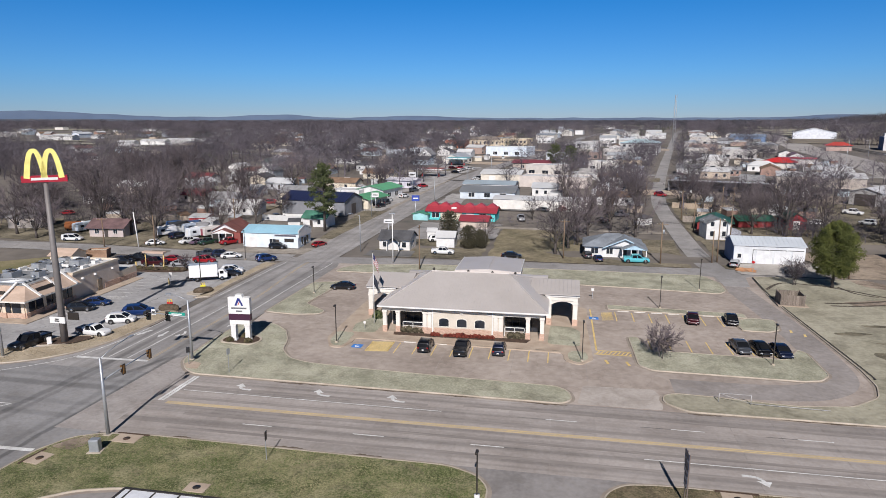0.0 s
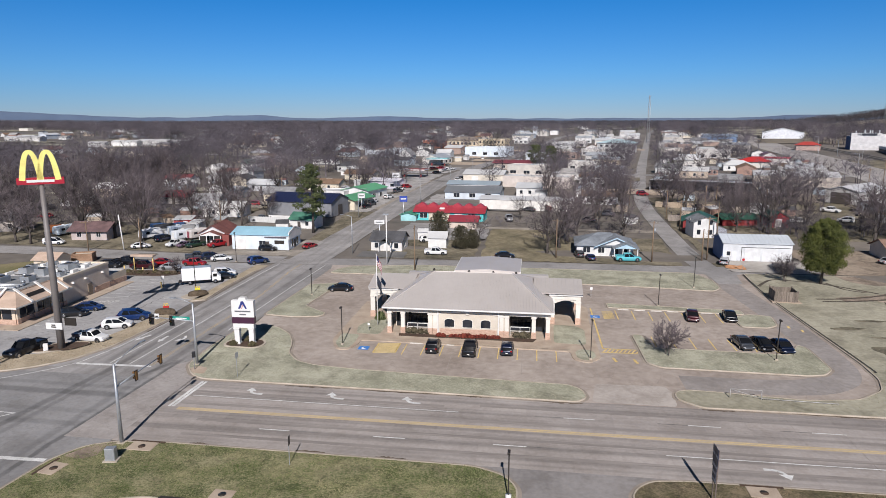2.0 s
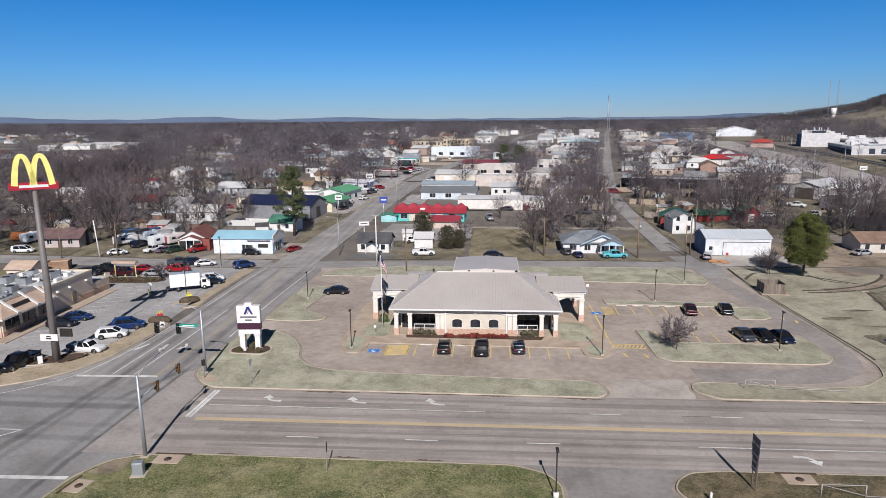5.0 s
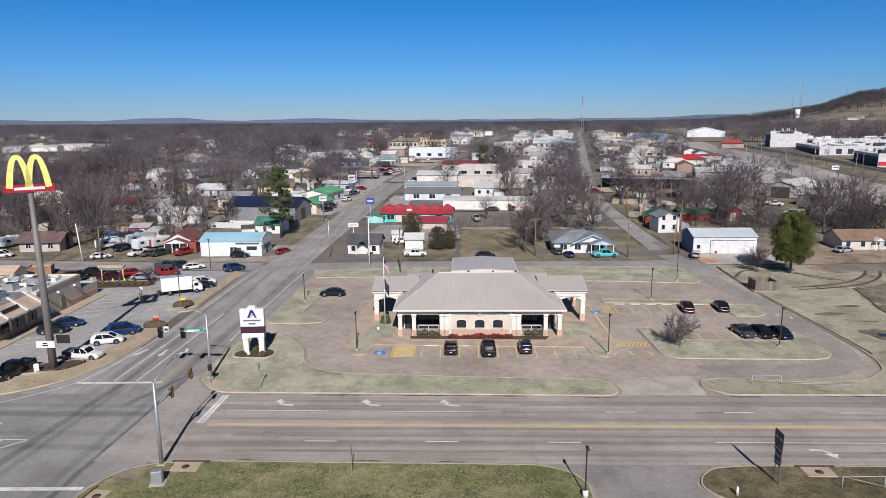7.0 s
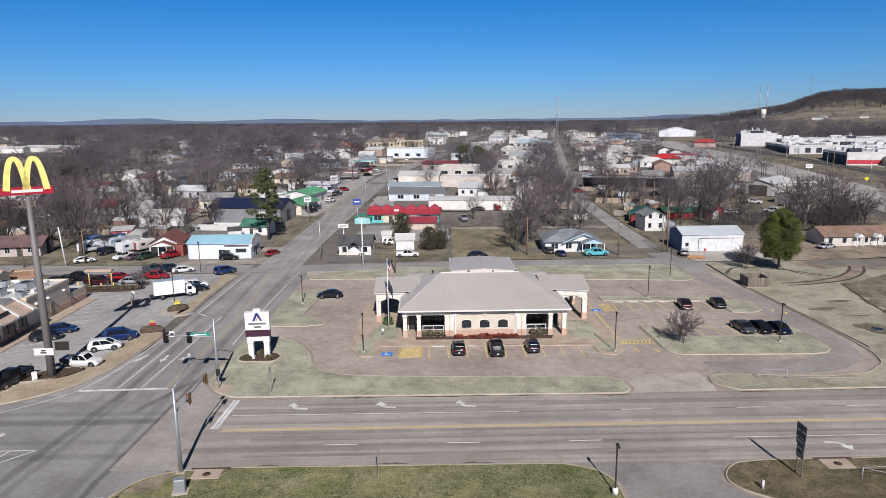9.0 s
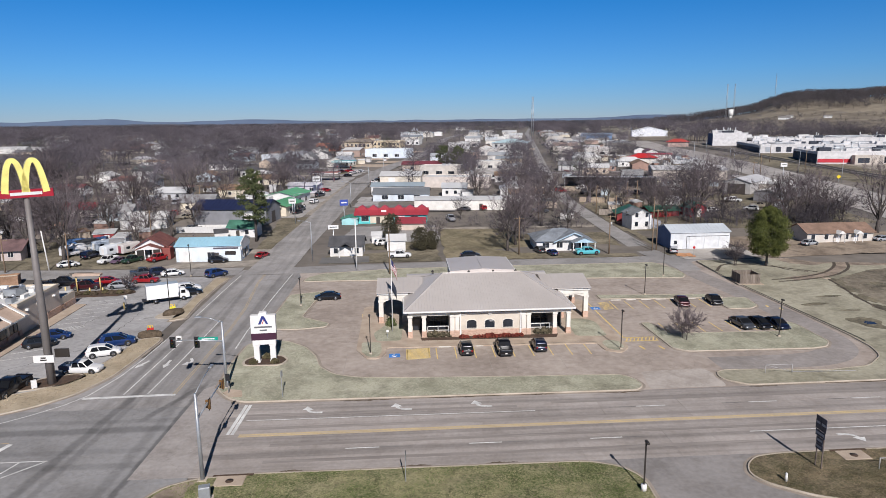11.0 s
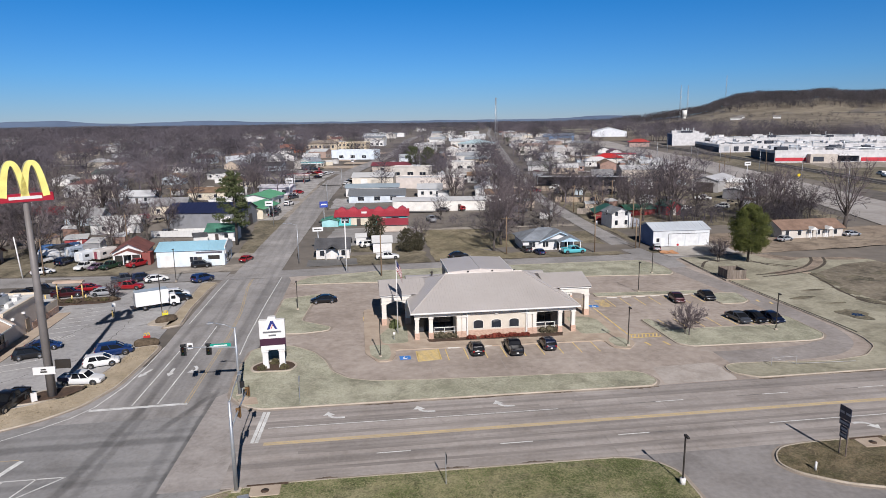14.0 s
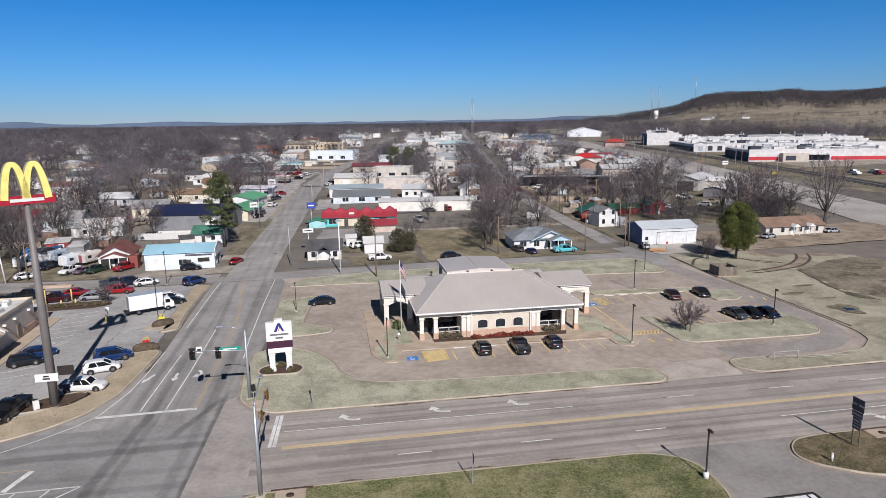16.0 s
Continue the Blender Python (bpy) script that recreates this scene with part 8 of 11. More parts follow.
for i, (dx, col) in enumerate((("-34,262", "white"), ("-33,270", "silver"), ("-2,222", "black"), ("0,216", "red"), ("-6,215", "grey"), ("48,264", "white"), ("54,262", "maroon"), ("62,258", "grey"), ("38,262", "silver"), ("37.5,256", "red"), ("110,352", "white"))):
    x, y = (float(v) for v in dx.split(","))
    car("suv" if i % 2 else "sedan", col, x, y, 15 + 35 * i, col + " car parked in town")

# ---- buildings beyond the side street ----
W_WHITE, W_CREAM, W_TAN = (0.62, 0.615, 0.60), (0.60, 0.54, 0.43), (0.46, 0.38, 0.30)
R_DARK, R_GREY, R_BROWN, R_RED, R_WHITE, R_BLUE = (0.07, 0.07, 0.075), (0.22, 0.22, 0.225), (0.20, 0.13, 0.085), (0.33, 0.04, 0.055), (0.54, 0.54, 0.535), (0.28, 0.48, 0.58)
dark_door = paint("door_dark", (0.06, 0.05, 0.045), 0.6)
garage_door = paint("garage_door_white", (0.60, 0.61, 0.62), 0.6)
white_door = paint("door_white", (0.66, 0.65, 0.63), 0.6)

th = building("metal_store", -71.9, 152.6, 14.8, 8.2, 3.7, "gable", 1.3, coloured((0.60, 0.66, 0.70)), rib_metal(R_BLUE), 0, "white metal store with a pale blue ribbed roof", "store", 0.3,
              wins=((0, 0.6, 0.9, 1.6, 1.3, 1), (1, -1.5, 0.6, 1.2, 1.8, 0), (1, 1.8, 0.6, 1.2, 1.8, 0)), doors=((0, -5.2, 2.9, 2.6, white_door), (0, 1.9, 1.0, 2.1, dark_door), (1, 0.2, 1.1, 2.1, dark_door)), ribs=0.9)
part("false_front", Mesh().loft([[(x, -4.2, 2.7), (x, 4.2, 2.7), (x, 4.2, 4.4), (x, 0, 5.5), (x, -4.2, 4.4)] for x in (7.5, 7.7)]), trim_white, th)
part("lettering_bar", Mesh().box(1.2, -4.16, 2.9, 6.9, -4.11, 3.3), paint("letter_dark", (0.09, 0.08, 0.10), 0.6), th, "dark bar in place of lettering")
part("lettering_bar", Mesh().box(3.8, -4.16, 1.5, 6.3, -4.11, 2.4), dark_metal, th, "dark bar in place of lettering")
th = building("house", -87.2, 157.6, 7.0, 10.0, 2.6, "gable", 1.9, coloured(W_WHITE), shingles((0.16, 0.06, 0.05)), 8, "small white gabled house with a dark red roof and porch", over=0.5, axis="y",
         wins=((0, -1.8, 0.8, 1.4, 1.3, 1), (0, 2.0, 0.8, 1.4, 1.3, 1)), doors=((0, 0.2, 1.0, 2.1, dark_door),))
part("porch_roof", Mesh().loft([[(-2.9, y, 2.35), (0, y, 3.45), (2.9, y, 2.35), (2.9, y, 2.2), (0, y, 3.28), (-2.9, y, 2.2)] for y in (-7.3, -4.9)]), shingles((0.16, 0.06, 0.05)), th)
part("porch_gable", Mesh().loft([[(-2.6, y, 2.25), (2.6, y, 2.25), (0, y, 3.2)] for y in (-7.2, -7.1)]), trim_white, th)
for px in (-2.7, -0.9, 0.9, 2.7):
    part("porch_post", Mesh().box(px - 0.09, -7.2, 0, px + 0.09, -7.02, 2.25), trim_white, th)
# Dark panels stand for the shade inside the porch openings.
for u in (-2.6, 1.0):
    part("porch_shade_panel", Mesh().box(u, -7.1, 0.1, u + 1.6, -7.06, 2.2), dark_metal, th, "dark panel for the porch's shaded opening")
building("brick_annex", -82.4, 152.4, 1.8, 2.4, 2.5, "flat", 0, coloured((0.22, 0.06, 0.05)), shingles((0.2, 0.08, 0.07)), 0, "small dark red kiosk beside the store", "kiosk")
building("shed", -106.2, 173.6, 5.0, 4.6, 2.3, "shed", 0.5, coloured((0.32, 0.05, 0.05)), rib_metal(R_WHITE), 14, "small red shed with a pale lean-to roof", "shed", 0.3, doors=((0, 0.8, 1.2, 1.9, white_door),))
building("house", -103.0, 194.0, 13, 7.5, 3.0, "gable", 1.6, coloured(W_WHITE), rib_metal((0.5, 0.5, 0.49)), 4, "long white house with a pale roof", wins=((0, -3, 1, 1, 1.2, 0), (0, 2, 1, 1, 1.2, 0)))
building("house", -120.5, 154.0, 9.5, 7.0, 2.7, "gable", 1.7, coloured((0.42, 0.36, 0.34)), shingles((0.13, 0.08, 0.08)), 6, "weathered house with a dark maroon roof and front porch", over=0.8, wins=((0, -2.6, 0.9, 1.1, 1.2, 1), (0, 2.6, 0.9, 1.1, 1.2, 1)), doors=((0, 0, 1.0, 2.0, dark_door),))
for x, y, w, d, h, wc, rc, lab in ((-145.8, 277.5, 11, 8, 2.8, W_WHITE, (0.5, 0.5, 0.49), "white house with a pale metal roof among trees"), (-138.0, 289.0, 8.5, 9, 4.6, W_WHITE, R_GREY, "tall white house with a grey roof among trees"), (-132.2, 217.0, 11, 8, 2.6, (0.5, 0.46, 0.43), (0.21, 0.025, 0.035), "weathered house with a dark red metal roof"), (-161.0, 268.0, 13, 8, 2.8, W_WHITE, (0.17, 0.04, 0.045), "white house with a dull red roof"), (-155.6, 334.0, 12, 9, 4.2, W_WHITE, (0.10, 0.14, 0.13), "white house with a dark green roof"), (-116.4, 256.0, 13, 7, 2.8, (0.42, 0.43, 0.45), (0.50, 0.51, 0.52), "grey metal shed with a silver roof"), (-87.2, 303.0, 15, 8, 2.8, W_CREAM, R_BROWN, "long cream house with a brown roof")):
    building("house", x, y, w, d, h, "gable", 1.8, coloured(wc), rib_metal(rc), -8, lab, over=0.5, wins=((0, -w * 0.28, 0.9, 1.1, 1.3, 0), (0, w * 0.25, 0.9, 1.1, 1.3, 0)), doors=((0, 0, 1.0, 2.0, dark_door),), group="houses among the western trees")
for x, y, w, d, h in ((-500, 574, 34, 12, 4), (-356, 520, 22, 12, 4), (-338, 534, 26, 12, 4.4), (-320, 548, 18, 10, 3.6), (-520, 600, 16, 10, 4), (-372, 505, 14, 10, 3.4)):
    building("barn", x, y, w, d, h, "gable", 1.4, coloured(W_WHITE), rib_metal(R_WHITE), 8, "long white metal building beyond the woods", "barn", 0.4, group="white buildings beyond the woods")
building("house", -152, 160, 9, 8, 3.2, "gable", 2.2, coloured((0.35, 0.31, 0.28)), shingles((0.15, 0.14, 0.14)), 20, "old grey house among bare trees", wins=((0, -2, 0.9, 1.0, 1.3, 0), (0, 2, 0.9, 1.0, 1.3, 0)))
for x, y, rz, c, lab in ((-105.9, 155.6, 62, (0.66, 0.66, 0.67), "white camping trailer"), (-96.6, 155.6, 64, (0.60, 0.63, 0.66), "silver camping trailer"), (-93.6, 157.6, 66, (0.50, 0.47, 0.45), "grey camping trailer with a maroon door"), (-101.0, 161.0, 60, (0.40, 0.46, 0.54), "pale blue camping trailer"), (-131.5, 156.0, 80, (0.55, 0.62, 0.68), "pale trailer by the house")):
    th = thing("trailer", pose(x, y, land(x, y), 0, 0, rz), lab + " parked on the grass", "trailer", "trailers")
    half = [(1.12, 0.55), (1.2, 0.9), (1.2, 2.2), (1.1, 2.55), (0.8, 2.72), (0.0, 2.8)]
    ring = [(u, z) for u, z in half] + [(-u, z) for u, z in half[-2::-1]]
    part("body", Mesh().loft([[(px, u * k, 0.5 + (z - 0.5) * h) for u, z in ring] for px, k, h in ((-2.8, 0.92, 0.9), (-2.6, 1.0, 0.98), (0, 1.0, 1.0), (2.5, 1.0, 0.98), (2.85, 0.92, 0.82))]), coloured(c), th)
    part("roof_vent", Mesh().box(-0.4, -0.35, 2.78, 0.4, 0.35, 2.98, 0.05), trim_white, th)
    for sd in (-1, 1):
        part("wheel", Mesh().tube([(0, sd * 0.9, 0.35), (0, sd * 1.22, 0.35)], 0.35, 10), rubber, th)
        part("window", Mesh().box(-1.9, sd * 1.2 - 0.02, 1.45, -0.8, sd * 1.2 + 0.02, 2.05), glass, th)
    part("door", Mesh().box(-2.86, -0.4, 0.6, -2.8, 0.4, 2.3), coloured((0.22, 0.05, 0.07)) if "maroon" in lab else trim_white, th)
    part("drawbar", Mesh().box(2.8, -0.06, 0.45, 3.9, 0.06, 0.6), dark_metal, th)
tp = random.Random(61)
th = thing("tarpaulin_heap", pose(-108.4, 168.4, land(-108.4, 168.4), 0, 0, 15), "blue tarpaulin draped over a long heap", "tarpaulin")
part("sheet", Mesh().loft([[(px, u * 2.3, z * (1.9 + tp.uniform(-0.25, 0.2))) for u, z in ((-1.1, 0.0), (-0.9, 0.55), (-0.45, 0.95), (0.0, 1.0), (0.5, 0.9), (0.9, 0.5), (1.1, 0.0))] for px in np.linspace(-4.5, 4.5, 10)]), coloured((0.05, 0.12, 0.27)), th)
th = thing("shipping_tank", pose(-135.5, 157, land(-135, 157), 0, 0, 20), "rusty orange storage tank by a house", "tank")
part("shell", Mesh().tube([(-2, 0, 1.3), (2, 0, 1.3)], 1.2, 12), coloured((0.30, 0.10, 0.03)), th)
part("cradle", Mesh().box(-1.5, -0.9, 0, -1.2, 0.9, 0.8).box(1.2, -0.9, 0, 1.5, 0.9, 0.8), dark_metal, th)

building("warehouse", -78.4, 202.0, 23.0, 13.0, 4.6, "gable", 2.2, coloured((0.20, 0.205, 0.22)), rib_metal((0.016, 0.022, 0.06)), -8, "dark grey metal warehouse with a navy blue roof", "warehouse", 0.4, doors=((0, 6.0, 3.0, 3.4, white_door), (1, 0, 3.2, 3.4, dark_door)), ribs=1.2)
th = thing("white_fence", pose(-79.5, 186.6, land(-79.5, 186.6), 0, 0, -6), "low white board fence before the warehouse", "fence")
for i in range(12):
    part("board", Mesh().box(-6.6 + i * 1.1, -0.04, 0, -5.55 + i * 1.1, 0.04, 1.7), trim_white, th)
def board_fence(x0, y0, x1, y1, h, mat, label):
    """A close-boarded fence between two points, board by board."""
    a, c = Vector((x0, y0)), Vector((x1, y1))
    n = max(1, int((c - a).length / 2.4))
    rz = math.degrees(math.atan2(y1 - y0, x1 - x0))
    th = thing("board_fence", pose(x0, y0, land(x0, y0), 0, 0, rz), label, "fence", "board fences")
    step = (c - a).length / n
    fq, boards = random.Random(int(x0 * 10)), []
    for dz in (-0.06, 0.0, 0.05):
        me = Mesh().box(0.01, -0.02, 0.04, step / 8 - 0.01, 0.02, h + dz).mesh("board")
        me.materials.append(mat)
        boards.append(me)
    for i in range(n):
        for k in range(8):
            part("board", boards[fq.randrange(3)], None, th, "", pose(step * (i + k / 8), 0, 0))
        part("post", Mesh().box(step * i - 0.06, 0.02, 0, step * i + 0.06, 0.14, h + 0.05), mat, th)
    return th


fence_grey = surf("fence_grey", (0.20, 0.17, 0.145), (0.33, 0.285, 0.245), 1.5, 0.9, 0.2, stretch=(3, 3, 0.5))
fence_tan = surf("fence_tan", (0.30, 0.235, 0.17), (0.44, 0.36, 0.275), 1.5, 0.9, 0.2, stretch=(3, 3, 0.5))
fence_white = surf("fence_white", (0.50, 0.50, 0.49), (0.62, 0.62, 0.61), 1.5, 0.8, 0.2, stretch=(3, 3, 0.5))
board_fence(37.4, 228.0, 55.2, 221.5, 1.9, fence_tan, "long weathered tan board fence behind the houses")
board_fence(36.2, 200.0, 41.2, 198.6, 1.9, fence_grey, "short grey board fence beside the back street")
board_fence(58.0, 219.0, 80.0, 212.0, 1.8, fence_grey, "long grey board fence behind the red barns")
board_fence(-128.0, 176.0, -112.0, 178.5, 1.7, fence_grey, "weathered grey board fence in a back yard")
board_fence(-91.0, 183.4, -75.4, 181.6, 1.8, fence_white, "long white board fence before the warehouse")
building("cottage", -70.6, 178.6, 7.5, 6.0, 2.7, "gable", 1.6, coloured(W_WHITE), shingles((0.05, 0.16, 0.11)), -6, "small white cottage with a dark green roof", over=0.5, axis="x", wins=((0, 1.5, 0.9, 1.0, 1.2, 0),), doors=((0, -1.0, 0.9, 2.0, dark_door),))
building("shop", -67.5, 216.5, 9.0, 14.0, 3.4, "gable", 1.3, coloured(W_CREAM), rib_metal((0.10, 0.30, 0.15)), -12, "cream shop with a green ribbed roof", "shop", 0.8, axis="y", wins=((1, -3, 0.7, 2.0, 1.8, 1), (1, 1, 0.7, 2.0, 1.8, 1), (0, 0, 0.7, 2.4, 1.8, 1)), doors=((1, 4.0, 1.1, 2.2, dark_door),))
building("shop", -69.0, 239.0, 11.0, 16.0, 3.8, "gable", 1.4, coloured(W_WHITE), rib_metal((0.12, 0.36, 0.19)), -12, "white shop with a bright green roof", "shop", 0.6, axis="y", wins=((1, -3, 0.8, 2.4, 1.6, 1), (1, 3, 0.8, 2.4, 1.6, 1)))
building("shop", -79.0, 233.0, 12.0, 10.0, 3.6, "flat", 0, coloured(W_WHITE), roof_membrane, -8, "white flat-roofed shop with one window", "shop", wins=((0, 0, 1, 2, 1.2, 1),))
building("motel", -67.6, 272.0, 13.0, 7.0, 3.2, "gable", 0.9, coloured((0.62, 0.60, 0.66)), rib_metal((0.66, 0.64, 0.68)), -14, "low pale lilac roadside building", "shop", 0.6, wins=((0, -4, 0.9, 1.6, 1.2, 1), (0, 0, 0.9, 1.6, 1.2, 1), (0, 4, 0.9, 1.6, 1.2, 1)))
building("house", -92, 262, 15, 8, 3.0, "gable", 1.6, coloured(W_CREAM), shingles(R_BROWN), -6, "cream house with a brown roof", wins=((0, -3, 1, 1.2, 1.2, 0), (0, 3, 1, 1.2, 1.2, 0)))


def fuel_canopy(x, y, rz, w, d, h, c, label):
    th = thing("fuel_canopy", pose(x, y, land(x, y), 0, 0, rz), label, "canopy", "fuel canopies")
    r = part("roof", Mesh().box(-w / 2, -d / 2, h, w / 2, d / 2, h + 0.8, 0.05), coloured(c), th)
    part("fascia", Mesh().box(-w / 2 - 0.05, -d / 2 - 0.05, h + 0.15, w / 2 + 0.05, d / 2 + 0.05, h + 0.6), coloured((0.68, 0.67, 0.66)), r)
    for px in (-w * 0.3, w * 0.3):
        part("column", Mesh().box(px - 0.2, -0.2, 0, px + 0.2, 0.2, h), trim_white, th)
        part("pump", Mesh().box(px - 0.4, -0.9, 0, px + 0.4, -0.45, 1.6, 0.05), coloured((0.3, 0.05, 0.05)), th)


fuel_canopy(-64.4, 315, -6, 14, 8, 3.4, (0.30, 0.10, 0.09), "low flat fuel canopy beside the main street")
fuel_canopy(-60.8, 378, -8, 13, 8, 3.6, (0.15, 0.42, 0.45), "teal fuel canopy beside the main street")

# small office, red-roofed market, and the long commercial roofs
th = building("office", -40.2, 154.6, 7.8, 6.6, 2.7, "gable", 1.7, coloured((0.60, 0.58, 0.55)), shingles(R_DARK), -2, "small white office with a charcoal shingle roof and porch", "office", 0.45, axis="x", wins=((0, -2.5, 0.8, 1.0, 1.3, 0), (0, 2.5, 0.8, 1.0, 1.3, 0), (1, 0, 0.8, 1.0, 1.3, 0)), doors=((0, 0, 1.0, 2.1, white_door),))
part("porch_roof", Mesh().loft([[(-1.7, y, 2.5), (0, y, 3.5), (1.7, y, 2.5), (1.7, y, 2.38), (0, y, 3.36), (-1.7, y, 2.38)] for y in (-5.0, -3.0)]), shingles(R_DARK), th)
for s in (-1, 1):
    part("porch_post", Mesh().box(s * 1.5 - 0.08, -4.9, 0, s * 1.5 + 0.08, -4.74, 2.45), trim_white, th)
sheet("office_pad", [(-46, 143.6), (-34.5, 143.9), (-34.8, 150.6), (-46, 150.2)], asphalt_dark, 0.05, "dark asphalt pad before the office", "car park", 0.12)
teal_wall = coloured((0.10, 0.52, 0.52))
th = building("market", -30.0, 197.0, 21.5, 7.6, 2.8, "gable", 1.4, teal_wall, rib_metal(R_RED), -4, "long market building with a bright red roof and turquoise walls", "market", 0.6, wins=((0, -8, 0.8, 2.2, 1.5, 1), (0, 7, 0.8, 2.2, 1.5, 1)), doors=((0, -4.0, 1.2, 2.1, dark_door), (0, 3.0, 2.4, 2.4, white_door)), ribs=0.9)
for u in (-9.3, -5.8, -2.3, 2.0, 5.6, 9.2):
    part("gablet", Mesh().loft([[(u - 1.9, y, 3.7), (u - 0.9, y, 4.75), (u, y, 5.25), (u + 0.9, y, 4.75), (u + 1.9, y, 3.7), (u, y, 3.5)] for y in (-1.0, 1.0)]), rib_metal(R_RED), th)
part("roof_cowl", Mesh().box(-3.2, -2.6, 2.9, -1.6, -1.8, 3.9, 0.05), trim_white, th)
part("wall_panel", Mesh().box(-6.4, -3.86, 0.1, 0.4, -3.8, 2.6), coloured(W_CREAM), th, "cream wall panel")
building("market_wing", -24.4, 184.2, 8, 5.4, 2.2, "gable", 1.2, coloured((0.5, 0.42, 0.36)), rib_metal((0.26, 0.04, 0.055)), -4, "small red-roofed wing of the market", "market", 0.5)
building("white_hut", -28.4, 158.8, 4.6, 4.4, 2.6, "gable", 1.2, coloured(W_WHITE), rib_metal(R_WHITE), 0, "small plain white wooden hut", "shed", 0.3, doors=((0, 0, 1.0, 2.0, white_door),))
building("white_hut", -33.6, 166.6, 2.6, 2.6, 2.1, "gable", 0.7, coloured(W_WHITE), rib_metal(R_WHITE), 0, "tiny white wooden garden shed", "shed", 0.2)
building("garden_store", -42.6, 194.5, 4.8, 5.0, 1.9, "gable", 0.6, coloured((0.30, 0.55, 0.56)), rib_metal((0.07, 0.24, 0.14)), -4, "turquoise kiosk with a green roof", "shop", 0.4)
building("commercial_block", -27.0, 246.0, 21, 13, 2.7, "gable", 1.7, coloured((0.52, 0.57, 0.61)), rib_metal((0.17, 0.18, 0.19)), -4, "pale blue-grey commercial block with a grey metal roof", "store", 0.4, wins=((0, -6, 0.8, 2.2, 1.5, 1), (0, 0, 0.8, 2.2, 1.5, 1), (0, 6, 0.8, 2.2, 1.5, 1)), ribs=1.2)
building("commercial_block", -28.5, 262.0, 21, 10, 3.6, "gable", 1.0, coloured(W_WHITE), rib_metal((0.30, 0.36, 0.40)), -4, "white commercial block with a slate-blue roof", "store", 0.4, ribs=1.5)
building("white_warehouse", -6.6, 220.6, 31.5, 10, 3.5, "gable", 0.7, coloured((0.64, 0.62, 0.58)), rib_metal(R_WHITE), -6, "long white warehouse with a low roof", "warehouse", 0.3, doors=((0, 7.0, 1.2, 2.2, dark_door),))
building("tan_warehouse", -2.4, 284.0, 29, 14, 4.4, "flat", 0, coloured((0.56, 0.50, 0.455)), roof_membrane, -12, "tall pale tan warehouse with a flat roof", "warehouse", 0.3)
building("white_store", -27.0, 304.0, 19, 13, 3.4, "gable", 1.6, coloured((0.60, 0.55, 0.47)), rib_metal(R_WHITE), -8, "cream store with a low white metal roof", "store", doors=((0, -4, 3.0, 2.6, white_door),), ribs=1.5)
building("maroon_store", -15.5, 362.0, 21, 12, 3.6, "gable", 1.3, coloured((0.42, 0.36, 0.31)), rib_metal((0.20, 0.05, 0.06)), -10, "low store with a maroon roof", "store", 0.8, wins=((0, -5, 0.8, 2, 1.5, 1), (0, 3, 0.8, 2, 1.5, 1)))
building("blue_store", -36.0, 456.0, 30, 18, 6.0, "flat", 0, coloured((0.60, 0.66, 0.72)), roof_membrane, -16, "pale blue and white store", "store", wins=((0, -8, 1, 3, 2, 2), (0, 0, 1, 3, 2, 2), (0, 8, 1, 3, 2, 2)))
building("courthouse", -64.5, 569.0, 29, 20, 6.0, "hip", 2.6, coloured((0.52, 0.44, 0.33)), shingles((0.26, 0.22, 0.18)), -14, "large tan hall with a hipped roof", "hall", 0.8, wins=tuple((0, -11 + 3.7 * i, 1.8, 1.6, 2.4, 1) for i in range(7)))
building("hotel", -38.0, 543.0, 23, 16, 7.4, "flat", 0, coloured((0.56, 0.47, 0.33)), roof_membrane, -14, "tan flat-roofed block with rows of windows", "office block", wins=tuple((0, -9.6 + 3.2 * (i % 7), 1.0 + 3.4 * (i // 7), 1.3, 1.7, 0) for i in range(14)))
building("brick_tower_block", -88.0, 543.0, 17, 12, 6.0, "flat", 0, coloured((0.40, 0.15, 0.09)), shingles(R_GREY), -14, "orange brick building in the town", "office block", wins=tuple((0, -6 + 4 * i, 2, 1.6, 2.2, 0) for i in range(4)))
building("white_gable_house", -83.2, 396.0, 8.5, 9, 5.0, "gable", 3.4, coloured(W_WHITE), shingles(R_GREY), -10, "tall white gabled house among trees", over=0.5, axis="y", wins=((0, 0, 4.6, 1.0, 1.3, 0), (0, -2, 1, 1.0, 1.4, 0), (0, 2, 1, 1.0, 1.4, 0)))

# east of the vacant lot
th = building("house", 12.6, 156.6, 13.0, 10.0, 2.6, "hip", 2.3, coloured((0.60, 0.60, 0.59)), shingles((0.19, 0.21, 0.235)), -2, "white bungalow with a grey shingle roof and a blue-trimmed porch", over=0.6, wins=((0, -4.2, 0.8, 1.6, 1.3, 1), (0, -0.8, 0.8, 1.4, 1.3, 1), (0, 4.6, 0.9, 1.2, 1.2, 0)), doors=((0, 2.6, 0.95, 2.05, dark_door),))
slate = shingles((0.19, 0.21, 0.235))
pale_blue = coloured((0.38, 0.52, 0.62))
part("cross_roof", Mesh().loft([[(-2.4, y, 2.5), (2.6, y, 4.75), (7.6, y, 2.5), (7.6, y, 2.36), (2.6, y, 4.6), (-2.4, y, 2.36)] for y in (-5.9, 0.4)]), slate, th)
part("cross_gable", Mesh().loft([[(-1.8, y, 2.5), (7.0, y, 2.5), (2.6, y, 4.5)] for y in (-5.3, -5.1)]), coloured((0.62, 0.62, 0.61)), th)
